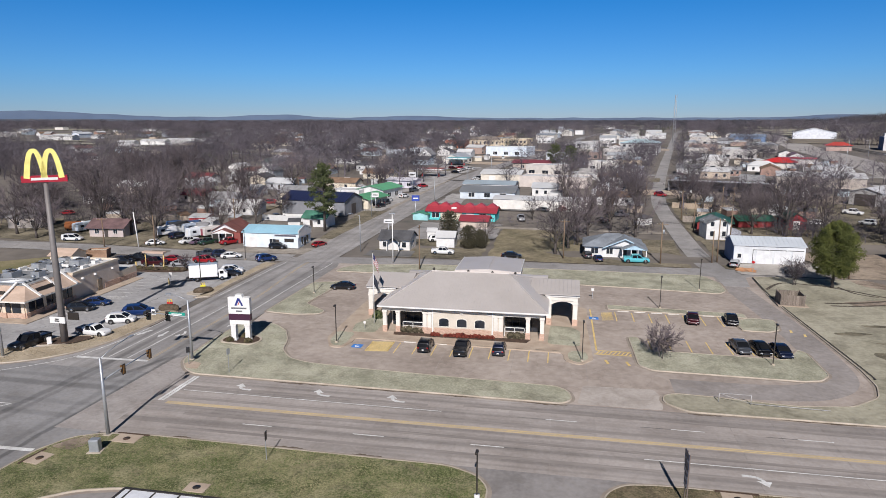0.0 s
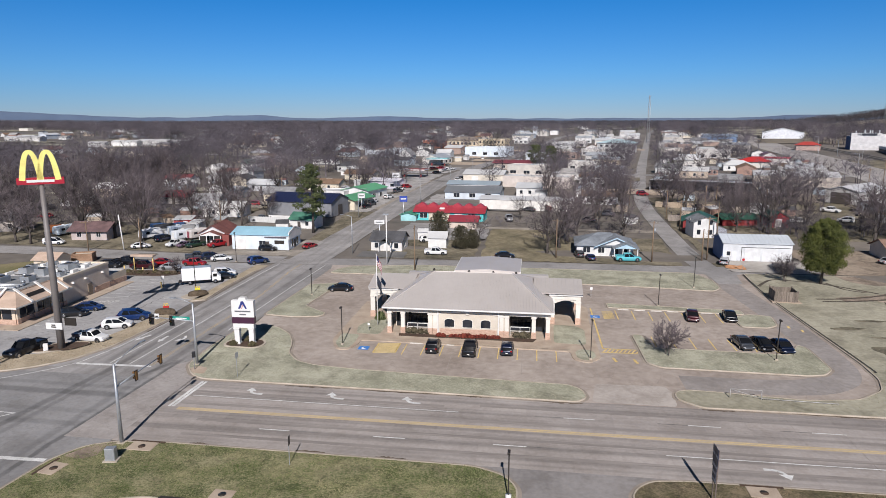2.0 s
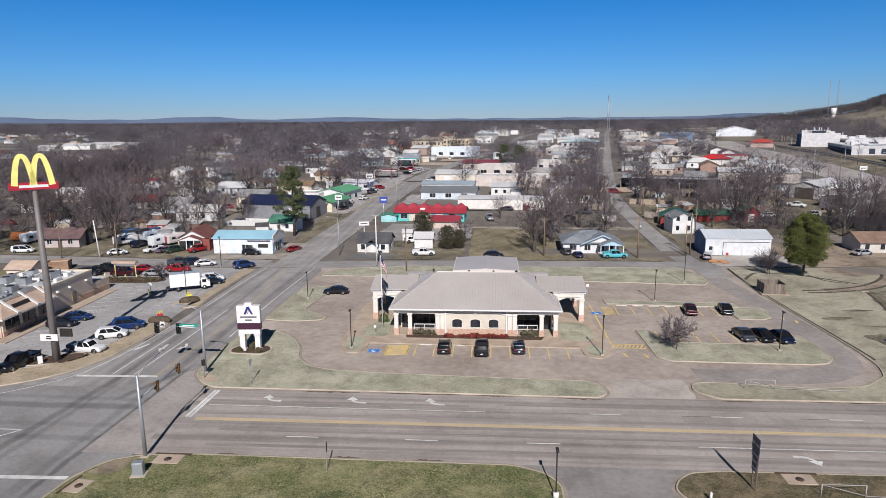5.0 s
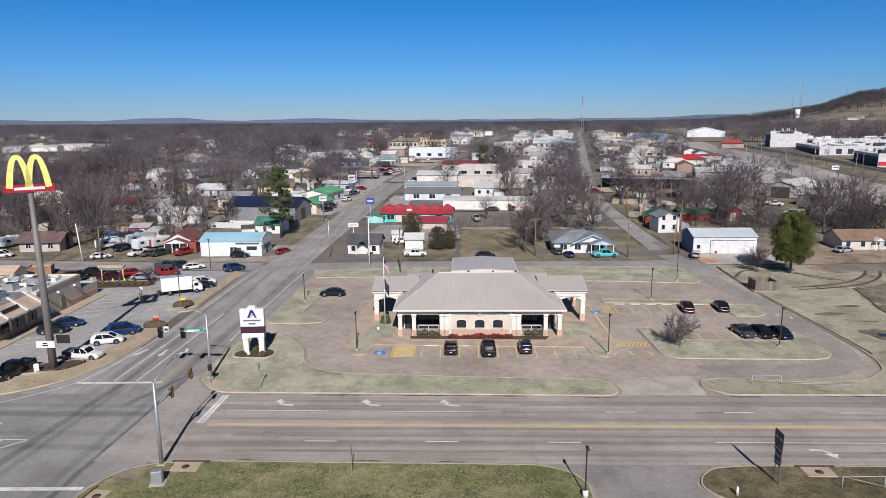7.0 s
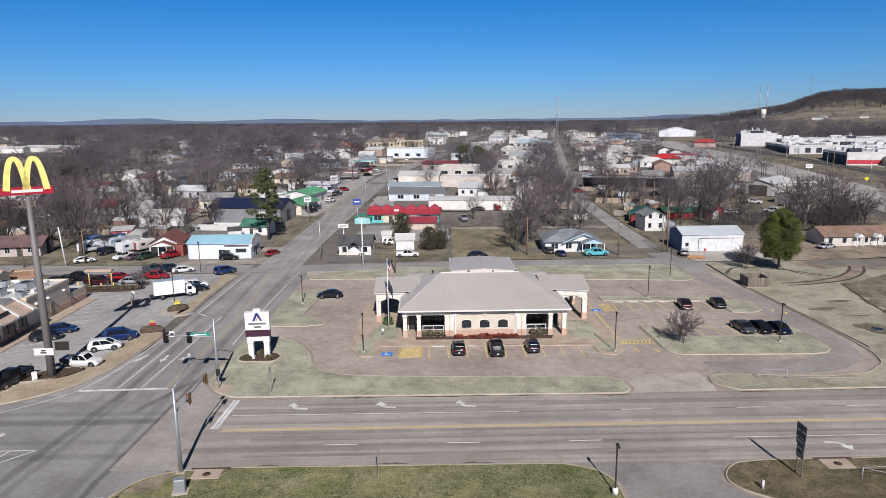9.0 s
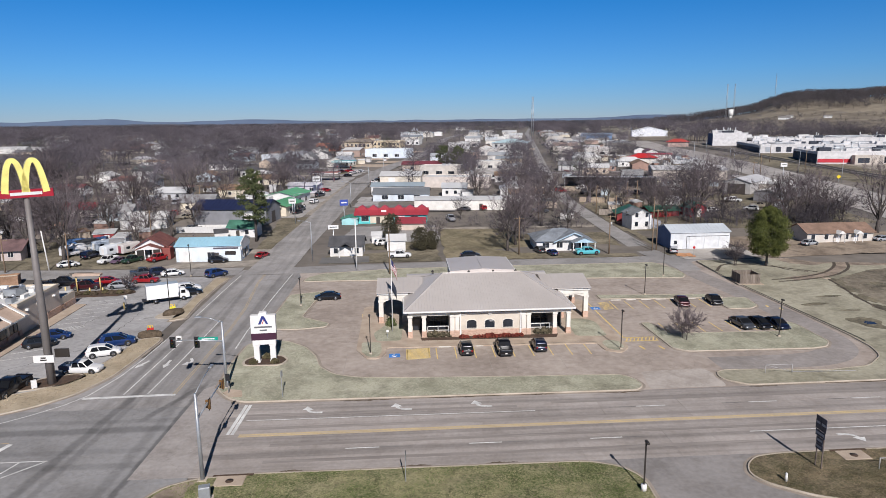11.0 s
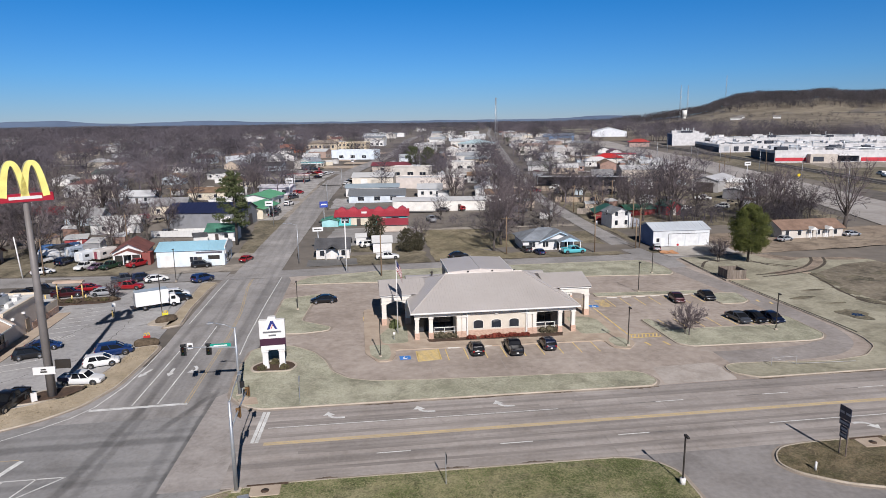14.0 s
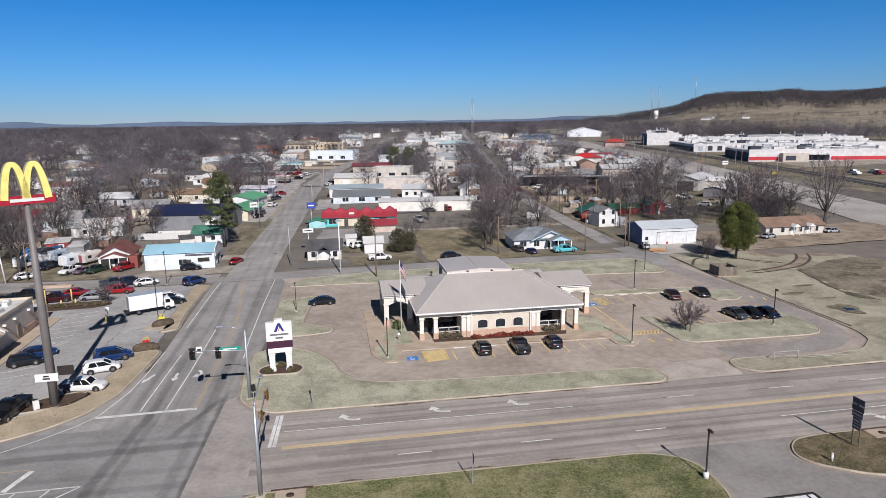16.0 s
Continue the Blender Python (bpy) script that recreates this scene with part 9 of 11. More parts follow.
part("bargeboard", Mesh().loft([[(-2.45, y, 2.36), (2.6, y, 4.62), (7.65, y, 2.36), (7.65, y, 2.16), (2.6, y, 4.4), (-2.45, y, 2.16)] for y in (-6.0, -5.91)]), pale_blue, th, "pale blue bargeboard")
part("porch_roof", Mesh().loft([[(1.6, y, 2.5), (4.6, y, 3.75), (7.6, y, 2.5), (7.6, y, 2.36), (4.6, y, 3.6), (1.6, y, 2.36)] for y in (-8.0, -5.2)]), slate, th)
part("porch_gable", Mesh().loft([[(2.0, y, 2.45), (7.2, y, 2.45), (4.6, y, 3.55)] for y in (-7.8, -7.7)]), pale_blue, th, "pale blue porch gable")
for x in (2.0, 3.9, 5.4, 7.2):
    part("porch_post", Mesh().box(x - 0.1, -7.8, 0, x + 0.1, -7.6, 2.45), trim_white, th)
part("porch_wall", Mesh().box(1.9, -7.82, 0, 7.3, -7.68, 0.9), coloured((0.62, 0.62, 0.61)), th)
th = building("house", 40.2, 177.6, 5.8, 6.8, 4.2, "gable", 1.4, coloured(W_WHITE), shingles((0.17, 0.18, 0.19)), 4, "two-storey white house with a grey roof", over=0.4, axis="y", wins=((0, -1.5, 0.9, 0.9, 1.3, 0), (0, 1.5, 0.9, 0.9, 1.3, 0), (0, -1.5, 3.5, 0.9, 1.2, 0), (0, 1.5, 3.5, 0.9, 1.2, 0), (3, 0, 3.5, 0.9, 1.2, 0), (1, 2, 3.5, 0.9, 1.2, 0)))
part("lean_to", Mesh().loft([[(2.95, y, 0), (6.0, y, 0), (6.0, y, 2.2), (2.95, y, 3.0)] for y in (-2.8, 1.8)]), coloured((0.28, 0.29, 0.32)), th)
building("barn", 43.2, 191.0, 9.0, 8.5, 2.3, "gable", 1.7, coloured((0.22, 0.025, 0.025)), rib_metal((0.03, 0.11, 0.075)), -12, "red barn with a dark green roof and white trim", "barn", 0.6, axis="y", doors=((0, 3, 2.4, 2.6, white_door),))
building("barn", 64.4, 194.0, 5.4, 6.0, 2.9, "gable", 1.5, coloured((0.32, 0.022, 0.028)), rib_metal((0.035, 0.10, 0.075)), 6, "small red barn with white trim", "barn", 0.4, axis="y", doors=((0, 0, 1.8, 2.4, white_door),))
building("barn", 54.4, 196.0, 10.0, 6.0, 2.0, "gable", 1.1, coloured((0.22, 0.025, 0.025)), rib_metal((0.035, 0.12, 0.08)), 8, "long red barn with a green roof", "barn", 0.5)
th = building("garage", 45.6, 153.0, 14.6, 8.6, 4.0, "gable", 1.3, coloured((0.56, 0.58, 0.60)), rib_metal((0.50, 0.54, 0.58)), -1, "white metal garage with roller doors and a blue end wall", "garage", 0.25, doors=((0, -1.0, 3.3, 3.0, garage_door), (0, 2.7, 3.3, 3.0, garage_door), (0, 5.9, 2.4, 3.0, garage_door), (0, -4.9, 1.0, 2.1, garage_door)), wins=((0, -6.1, 1.2, 0.8, 0.9, 0),), ribs=0.9)
for u in (-1.75, 1.8, 5.3):
    hw = 1.55
    part("door_frame", Mesh().box(u - hw - 0.1, -4.36, 0, u - hw, -4.31, 3.15).box(u + hw, -4.36, 0, u + hw + 0.1, -4.31, 3.15).box(u - hw, -4.36, 3.05, u + hw, -4.31, 3.15), dark_metal, th)

part("end_cladding", Mesh().loft([[(x, -4.25, 0), (x, 4.25, 0), (x, 4.25, 3.95), (x, 0, 5.2), (x, -4.25, 3.95)] for x in (-7.36, -7.31)]), coloured((0.10, 0.16, 0.30)), th, "blue metal cladding")
th = building("long_house", 81.6, 153.6, 17.0, 8.0, 2.5, "gable", 1.7, coloured((0.50, 0.465, 0.42)), shingles((0.20, 0.13, 0.095)), 0, "long low cream house with a brown roof", over=0.5, wins=((0, -7, 0.8, 1.0, 1.2, 0), (0, -3.6, 0.8, 1.0, 1.2, 0), (0, 1.6, 0.8, 1.0, 1.2, 0), (0, 6.4, 0.8, 1.0, 1.2, 0)), doors=((0, -0.6, 0.95, 2.05, white_door), (0, 3.9, 0.95, 2.05, white_door)))
for u in (-0.6, 3.9):
    pr = part("porch", Mesh().loft([[(u - 1.0, y, 2.35), (u + 1.0, y, 2.35), (u, y, 3.1)] for y in (-5.6, -3.6)]), trim_white, th, "small white gabled porch roof")
    for dx in (-0.85, 0.85):
        part("porch_post", Mesh().box(u + dx - 0.06, -5.5, 0, u + dx + 0.06, -5.38, 2.36), trim_white, pr)
# open-fronted storage shed
def open_shed(x, y, w, d, h, rz, label, bays):
    FOOT.append((x, y, w * 0.5))
    th = thing("storage_shed", pose(x, y, land(x, y) - 0.05, 0, 0, rz), label, "shed", "storage sheds")
    part("roof", Mesh().loft([[(px, -d / 2 - 0.6, h + 0.5), (px, d / 2, h), (px, d / 2, h - 0.15), (px, -d / 2 - 0.6, h + 0.3)] for px in (-w / 2, w / 2)]), rib_metal((0.32, 0.32, 0.32)), th)
    part("wall", Mesh().box(-w / 2, d / 2 - 0.15, 0, w / 2, d / 2, h - 0.1), coloured((0.16, 0.16, 0.17)), th)
    for px in (-w / 2, w / 2 - 0.15):
        part("wall", Mesh().box(px, -d / 2, 0, px + 0.15, d / 2, h), coloured((0.30, 0.31, 0.33)), th)
    for i in range(bays + 1):
        px = -w / 2 + w * i / bays
        part("post", Mesh().box(px - 0.1, -d / 2, 0, px + 0.1, -d / 2 + 0.2, h + 0.3), dark_metal, th)


open_shed(62, 270, 38, 10, 4.2, -17, "long open-fronted storage shed with a grey roof", 9)
# The dark door slab stands for the shaded opening in the gable.
building("metal_shed", 109.0, 245.0, 23, 10, 4.4, "gable", 1.5, coloured((0.36, 0.35, 0.34)), rib_metal((0.46, 0.46, 0.47)), 44, "grey metal shed with a dark slab for its shaded gable opening", "shed", 0.4, doors=((3, 0, 6.5, 3.8, dark_door),), ribs=1.5)
building("metal_shed", 110.0, 224.0, 25, 8, 3.2, "gable", 0.8, coloured((0.20, 0.20, 0.21)), rib_metal(R_WHITE), 39, "low dark shed with a white metal roof", "shed", 0.4, ribs=1.5)
building("warehouse", 117.0, 244.0, 16, 10, 3.2, "gable", 1.2, coloured((0.40, 0.36, 0.32)), rib_metal((0.66, 0.66, 0.65)), -18, "low warehouse with a pale roof", "warehouse", 0.3)
building("warehouse", 107.0, 296.0, 32, 24, 4.4, "gable", 1.3, coloured((0.44, 0.39, 0.34)), rib_metal((0.55, 0.54, 0.53)), -16, "broad tan warehouse with a pale metal roof beside the highway", "warehouse", 0.4, ribs=2.0)
building("red_roof_store", 116, 377, 16, 11, 3.4, "hip", 2.2, coloured((0.55, 0.52, 0.48)), rib_metal((0.48, 0.03, 0.03)), -18, "store with a bright red hipped roof", "store", 0.8)
building("red_roof_store", 131, 396, 20, 8, 3.6, "shed", 0.4, coloured((0.62, 0.58, 0.55)), rib_metal((0.45, 0.05, 0.05)), -18, "long white store with a red fascia", "store", 0.4)
th = building("office_block", 56.0, 492.0, 26, 22, 7.5, "hip", 2.6, coloured((0.50, 0.50, 0.49)), rib_metal((0.42, 0.55, 0.58)), -14, "two-storey office with a pale teal roof", "office block", 0.8, wins=tuple((0, -10 + 4 * (i % 6), 1.2 + 3.4 * (i // 6), 2, 1.6, 0) for i in range(12)))
building("brick_row", 36.5, 381.0, 15, 12, 4.2, "gable", 1.2, coloured((0.56, 0.46, 0.33)), rib_metal((0.26, 0.29, 0.31)), -12, "tan shop with a slate-blue metal roof", "shops", wins=tuple((0, -5 + 5 * i, 0.9, 2.2, 1.8, 1) for i in range(3)), ribs=1.5)
building("brick_row", 46.0, 428.0, 16, 12, 5.0, "flat", 0, coloured(W_WHITE), roof_membrane, -12, "white row of flat-roofed shops", "shops", wins=tuple((0, -5 + 5 * i, 0.9, 2.2, 2.0, 1) for i in range(3)))
building("house", 64.0, 345.0, 12, 9, 3.0, "gable", 1.8, coloured((0.55, 0.55, 0.54)), shingles(R_GREY), -14, "grey house among bare trees")
arena = building("arena", 252.0, 722.0, 38, 36, 6.0, "gable", 4.6, coloured((0.62, 0.64, 0.68)), rib_metal((0.72, 0.73, 0.74)), -18, "big white metal hall, its west side coloured navy as shade", "hall", 0.5, axis="y")
# Navy panels put the west wall's shade into its colour.
part("side_shade_panel", Mesh().box(-19.16, -17.8, 0.1, -19.02, 17.8, 5.9), coloured((0.055, 0.085, 0.17)), arena, "navy panel for the west wall's shade")
part("end_cladding", Mesh().loft([[(px, -17.9, 0), (px, 17.9, 0), (px, 17.9, 5.8), (px, 0, 10.3), (px, -17.9, 5.8)] for px in (-19.25, -19.03)]), coloured((0.07, 0.10, 0.18)), bpy.data.objects["arena"], "dark blue panel for the west end's shade")
building("blue_warehouse", 168.0, 642.0, 30, 26, 5.5, "gable", 2.0, coloured((0.16, 0.24, 0.38)), rib_metal((0.20, 0.26, 0.34)), -18, "blue metal warehouse beside the highway", "warehouse", 0.4)
building("red_kiosk", 199.0, 520.0, 16, 10, 4.0, "hip", 2.4, coloured((0.42, 0.30, 0.26)), rib_metal((0.40, 0.06, 0.05)), -18, "red-roofed fuel station beside the highway", "station", 1.0)


# ---- the white factory beyond the railway ----
def factory():
    wall_white, wall_dark, wall_navy = coloured((0.54, 0.53, 0.53)), coloured((0.022, 0.028, 0.042)), coloured((0.045, 0.075, 0.16))
    roof_white = weathered(surf("factory_roof", (0.50, 0.50, 0.50), (0.66, 0.66, 0.66), 0.2, 0.7, fine=1.0), 0.05, 0.75)
    FOOT.append((262, 440, 110))
    specs = ((254, 350, 96, 46, 6.2, "long low white factory hall with a red base band"), (306, 432, 110, 50, 4.6, "broad white factory hall with a flat roof"), (251, 459, 46, 80, 4.9, "white factory block with dark loading bays"), (330, 510, 140, 50, 5.4, "large white factory hall at the back"), (245, 529, 26, 26, 10.2, "tall white process block of the factory"))
    for i, (x, y, w, d, h, lab) in enumerate(specs):
        z = land(x, y) - 1.5
        th = thing("factory_hall", pose(x, y, z, 0, 0, -17), lab, "factory", "factory halls")
        part("wall", Mesh().box(-w / 2, -d / 2, 0, w / 2, d / 2, h + 1), wall_white, th)
        # West walls get a near-black or navy panel: their shade put into colour.
        part("west_shade_panel", Mesh().box(-w / 2 - 0.15, -d / 2 + 0.5, 0, -w / 2 - 0.02, d / 2 - 0.5, h - 0.3 if i < 4 else h + 0.9), wall_dark if i < 4 else wall_navy, th, "dark panel for the west wall's shaded side")
        part("roof", Mesh().box(-w / 2 + 0.4, -d / 2 + 0.4, h + 1, w / 2 - 0.4, d / 2 - 0.4, h + 1.12), roof_white, th)
        par = Mesh().box(-w / 2 - 0.1, -d / 2 - 0.1, h + 0.6, w / 2 + 0.1, -d / 2 + 0.35, h + 1.5)
        part("parapet", par, wall_white, th)
        if i == 0:
            red, y0 = coloured((0.45, 0.025, 0.04)), -d / 2
            for x0, x1 in ((0.3, 16.5), (45, w - 0.3)):
                part("base_band", Mesh().box(-w / 2 + x0, y0 - 0.16, 1.5, -w / 2 + x1, y0 - 0.02, 3.5), red, th, "red base band")
            an = part("entrance_annex", Mesh().box(-w / 2 + 17, y0 - 5, 0.5, -w / 2 + 31, y0 - 0.03, 5.6, 0.1), coloured((0.46, 0.41, 0.36)), th, "tan entrance annex")
            part("shopfront", Mesh().box(-w / 2 + 18.5, y0 - 5.1, 1.6, -w / 2 + 24, y0 - 5.02, 4.2), wall_dark, an)
            # Dark panel painted where shade lies between the annex and the red band.
            part("bay_shade_panel", Mesh().box(-w / 2 + 32, y0 - 0.2, 1.4, -w / 2 + 44, y0 - 0.03, 4.6), wall_dark, th, "dark panel in place of the shade beside the annex")
            part("bay_canopy", Mesh().box(-w / 2 + 32, y0 - 4, 4.7, -w / 2 + 44, y0 - 0.02, 5.1), wall_white, th)
        if i == 2:
            part("upper_cladding", Mesh().box(-w / 2 - 0.3, -d / 2 + 0.2, 4.2, -w / 2 - 0.16, d / 2 - 0.2, h + 1), wall_white, th)
        q = random.Random(i)
        for k in range(64):
            px, py, s = q.uniform(-w / 2 + 3, w / 2 - 3), q.uniform(-d / 2 + 3, d / 2 - 3), q.choice((0.5, 0.7, 0.9, 1.3, 2.2))
            part("rooftop_unit", Mesh().box(px - s, py - s * 0.7, h + 1.1, px + s, py + s * 0.7, h + 1.4 + s * 0.8, 0.1), (galv, wall_white, wall_white, wall_white, wall_white, wall_white, galv, wall_dark)[k % 8], th)
        for k in range(7):
            py, za = q.uniform(-d / 2 + 3, d / 2 - 3), h + q.uniform(1.6, 2.6)
            x0 = q.uniform(-w / 2 + 2, 0)
            part("roof_pipe", Mesh().tube([(x0, py, za), (x0 + q.uniform(8, w / 2), py, za)], 0.28, 6), galv, th)
            px, py = q.uniform(-w / 2 + 4, w / 2 - 4), q.uniform(-d / 2 + 3, d / 2 - 3)
            part("flue", Mesh().tube([(px, py, h + 1), (px, py, h + q.uniform(3.5, 6))], 0.4, 8), galv, th)
            part("roof_monitor", Mesh().box(px - 3, py - 1.5, h + 1.1, px + 3, py + 1.5, h + q.uniform(2.2, 3.4)), wall_dark if k % 2 else wall_white, th)
        for k in range(6 if i == 2 else 0):
            px = -w / 2 + w * (k + 0.7) / 7
            part("dock_door", Mesh().box(px - 1.6, -d / 2 - 0.2, 1.5, px + 1.6, -d / 2 - 0.165, 4.8), wall_dark if k % 3 else galv, th)


factory()


# ---- masts ----
def lattice(x, y, h, w, label):
    th = thing("radio_mast", pose(x, y, land(x, y)), label, "mast", "radio masts")
    for k in range(3):
        a = 2 * math.pi * k / 3
        part("leg", Mesh().tube([(w * math.cos(a), w * math.sin(a), 0), (w * 0.55 * math.cos(a), w * 0.55 * math.sin(a), h)], max(0.12, w * 0.09), 4), galv, th)
    n = int(h / (w * 2.2))
    br = Mesh()
    for i in range(n):
        z0, z1 = h * i / n, h * (i + 1) / n
        for k in range(3):
            a, b = 2 * math.pi * k / 3, 2 * math.pi * (k + 1) / 3
            f0, f1 = w * (1 - 0.45 * i / n), w * (1 - 0.45 * (i + 1) / n)
            br.tube([(f0 * math.cos(a), f0 * math.sin(a), z0), (f1 * math.cos(b), f1 * math.sin(b), z1)], max(0.07, w * 0.05), 3)
    part("bracing", br, galv, th)


lattice(102, 640, 44, 1.6, "grey lattice radio mast in the town")
lattice(558, 1150, 62, 1.8, "grey lattice radio mast on the hill")
lattice(577, 1160, 60, 1.8, "grey lattice radio mast on the hill")
lattice(735, 1300, 62, 1.4, "short lattice radio mast on the ridge")
th = thing("water_tower", pose(567, 1150, land(567, 1150)), "white water tower on the hillside", "water tower")
part("tank", Mesh().tube([(0, 0, 5), (0, 0, 16)], 4.2, 14), trim_white, th)
part("stem", Mesh().tube([(0, 0, 0), (0, 0, 5)], 3.2, 12), trim_white, th)

# ---- poles, wires, lamps ----
poles = ((-29.5, 131.4, 9.8), (1.0, 148.5, 9.2), (22.4, 146.8, 9.4), (35.0, 149.5, 10.2))
for i, (x, y, h) in enumerate(poles):
    utility_pole(x, y, h, 0 if i else 90, can=(i == 2))
utility_pole(33.8, 149.0, 7.4, 0, "short weathered wooden utility pole", 0)
for x, y, h in ((-101.0, 143.6, 8.0), (-112.5, 139.8, 7.5), (43, 172, 9.5), (57.5, 137.8, 7.0), (36.4, 184.6, 8.5), (36.4, 204.0, 9), (29.2, 232, 9), (53.7, 214.5, 9), (14.8, 191.9, 8), (66, 206, 9), (-92, 168, 9), (-118, 196, 9), (-97, 226, 9), (50.5, 215, 9), (95, 190, 9.5), (112, 205, 10), (140, 290, 11), (168, 300, 11), (185, 360, 11), (121, 262, 10)):
    utility_pole(x, y, h, rnd.uniform(-20, 90))
th = thing("light_mast", pose(-36.8, 136.6, 0.1), "tall pale light mast at the lawn edge", "lamp post")
part("pole", Mesh().tube([(0, 0, 0), (0, 0, 11.2)], [0.17, 0.11], 8), trim_white, th)
part("lamp_head", Mesh().box(-0.7, -0.2, 11.1, 0.7, 0.2, 11.35, 0.03), galv, th)
th = thing("white_pole", pose(-104.6, 142.2, 0), "leaning white pole by the side street", "pole")
part("pole", Mesh().tube([(0, 0, 0), (-0.7, 0, 9.2)], [0.16, 0.12], 8), trim_white, th)
street_lamp(-47.9, 147.6, 9.0, 165)
street_lamp(-45.0, 226, 9.0, 165)
street_lamp(-59.6, 196, 9.0, -10)
street_lamp(-41.6, 284, 9.0, 165)
street_lamp(-59.5, 262, 9.0, -10)
street_lamp(-36.6, 338, 9.0, 165)
for a, c in (((-29.5, 131.4, 9.3), (1.0, 148.5, 9.3)), ((1.0, 148.5, 9.2), (22.4, 146.8, 9.5)), ((22.4, 146.8, 9.5), (35.0, 149.5, 10.3)), ((35, 149.5, 10.3), (43, 172, 10.4))):
    for o in (-0.5, 0.5):
        wire((a[0], a[1] + o, a[2]), (c[0], c[1] + o, c[2]))
# pole sign boards along the main street
for x, y, h, w, sh, c, lab in ((-44.4, 193.0, 7.6, 2.4, 1.8, (0.03, 0.06, 0.30), "blue pole sign beside the main street"), (-44.2, 160.5, 6.0, 2.6, 1.0, (0.66, 0.66, 0.65), "white pole sign beside the main street"), (-61.6, 262, 7.5, 3.0, 2.0, (0.6, 0.6, 0.6), "white pole sign beside the main street"), (-63.0, 212, 5.5, 2.4, 1.6, (0.66, 0.66, 0.65), "white pole sign before a shop"), (134, 262, 9, 3.2, 1.6, (0.66, 0.66, 0.65), "white pole sign beside the highway")):
    th = thing("roadside_sign", pose(x, y, land(x, y), 0, 0, 10), lab, "sign", "roadside signs")
    part("pole", Mesh().tube([(0, 0, -0.1), (0, 0, h - sh)], 0.12, 8), galv, th)
    p = part("panel", Mesh().box(-w / 2, -0.15, h - sh, w / 2, 0.15, h, 0.03), coloured(c), th)
    part("lettering_bar", Mesh().box(-w * 0.35, -0.17, h - sh * 0.6, w * 0.35, -0.151, h - sh * 0.4), trim_white if c[0] < 0.3 else dark_metal, p)

# farmhouses on the hillside, poles and a warning sign along the highway
for x, y, w in ((514, 895, 15), (530, 908, 9), (560, 868, 10)):
    building("farmhouse", x, y, w, 7, 2.6, "gable", 1.8, coloured(W_WHITE), shingles((0.2, 0.19, 0.18)), -30, "white farmhouse on the open hillside", "house", 0.4, group="hillside farmhouses")
for k, (x, y) in enumerate(((124, 130), (136, 176), (150, 222), (160, 262), (168, 305), (174, 352), (182, 400), (190, 450), (200, 505), (148, 330), (156, 395))):
    th = thing("highway_pole", pose(x, y, land(x, y)), "slim grey lamp pole beside the highway", "lamp post", "highway poles")
    part("pole", Mesh().tube([(0, 0, -0.2), (0, 0, 10.5)], [0.13, 0.07], 7), galv, th)
    part("arm", Mesh().tube([(0, 0, 10.3), (-1.6, 0, 10.7)], 0.05, 5), galv, th)
    part("lamp_head", Mesh().box(-2.3, -0.15, 10.6, -1.5, 0.15, 10.78, 0.03), galv, th)
th = thing("warning_sign", pose(158.3, 261.5, land(158.3, 261.5), 0, 0, -20), "yellow diamond warning sign by the railway", "sign")
part("post", Mesh().tube([(0, 0, 0), (0, 0, 2.4)], 0.06, 6), galv, th)
part("plate", Mesh().loft([[(0, y, 1.6), (0.9, y, 2.5), (0, y, 3.4), (-0.9, y, 2.5)] for y in (-0.1, -0.06)]), paint("warning_yellow", (0.75, 0.55, 0.02), 0.5), th)
for k, (kind, col) in enumerate((("pickup", "white"), ("van", "white"), ("pickup", "red"), ("suv", "white"), ("pickup", "white"), ("van", "silver"), ("suv", "white"))):
    car(kind, col, 201 + 4.2 * k, 262 - 1.6 * k + (k % 2) * 9, 70 + 8 * k, "work vehicle parked by the railway", group="works vehicles")

# ---- scattered houses of the town ----
LINES = (([(-54.6, 60), (-54.4, 163), (-53.8, 189), (-52.6, 222), (-50.3, 260), (-47.2, 299), (-44, 335), (-36, 380), (-22.4, 425), (1.3, 553), (19.6, 726), (70, 1000), (220, 1500)], 10.5), ([(31.7, 100), (31.0, 150), (32.6, 189), (32.6, 221), (35.6, 250), (43, 300), (59, 395), (93, 590), (150, 920), (290, 1600)], 4.5),
         ([(108, 110), (129, 180), (141, 242), (152, 300), (165, 376), (171, 430), (184, 545), (206, 650), (250, 850), (317, 1236)], 15), (RAILS, 8), ([(-47.5, 138), (-28, 139.8), (34, 139.4)], 6.5), ([(-62, 137.8), (-110, 138.6), (-230, 131)], 7))
SEGS = [(Vector(a), Vector(c), w) for pts, w in LINES for a, c in zip(pts, pts[1:])]


def clear(x, y, r):
    p = Vector((x, y))
    for a, c, w in SEGS:
        d = c - a
        t = max(0, min(1, (p - a).dot(d) / d.length_squared))
        if (p - a - d * t).length < w + r:
            return False
    return all((x - fx) ** 2 + (y - fy) ** 2 > (fr + r) ** 2 for fx, fy, fr in FOOT)


hq = random.Random(21)
HOUSE_WALLS = [coloured(c) for c in (W_WHITE, W_WHITE, (0.58, 0.57, 0.55), W_CREAM, (0.42, 0.44, 0.46), W_TAN, (0.30, 0.19, 0.15), (0.40, 0.46, 0.50))]
HOUSE_ROOFS = [shingles(c) for c in (R_GREY, R_GREY, R_DARK, R_BROWN, (0.30, 0.29, 0.28))] + [rib_metal(c) for c in (R_WHITE, (0.45, 0.46, 0.47), (0.17, 0.085, 0.075))]


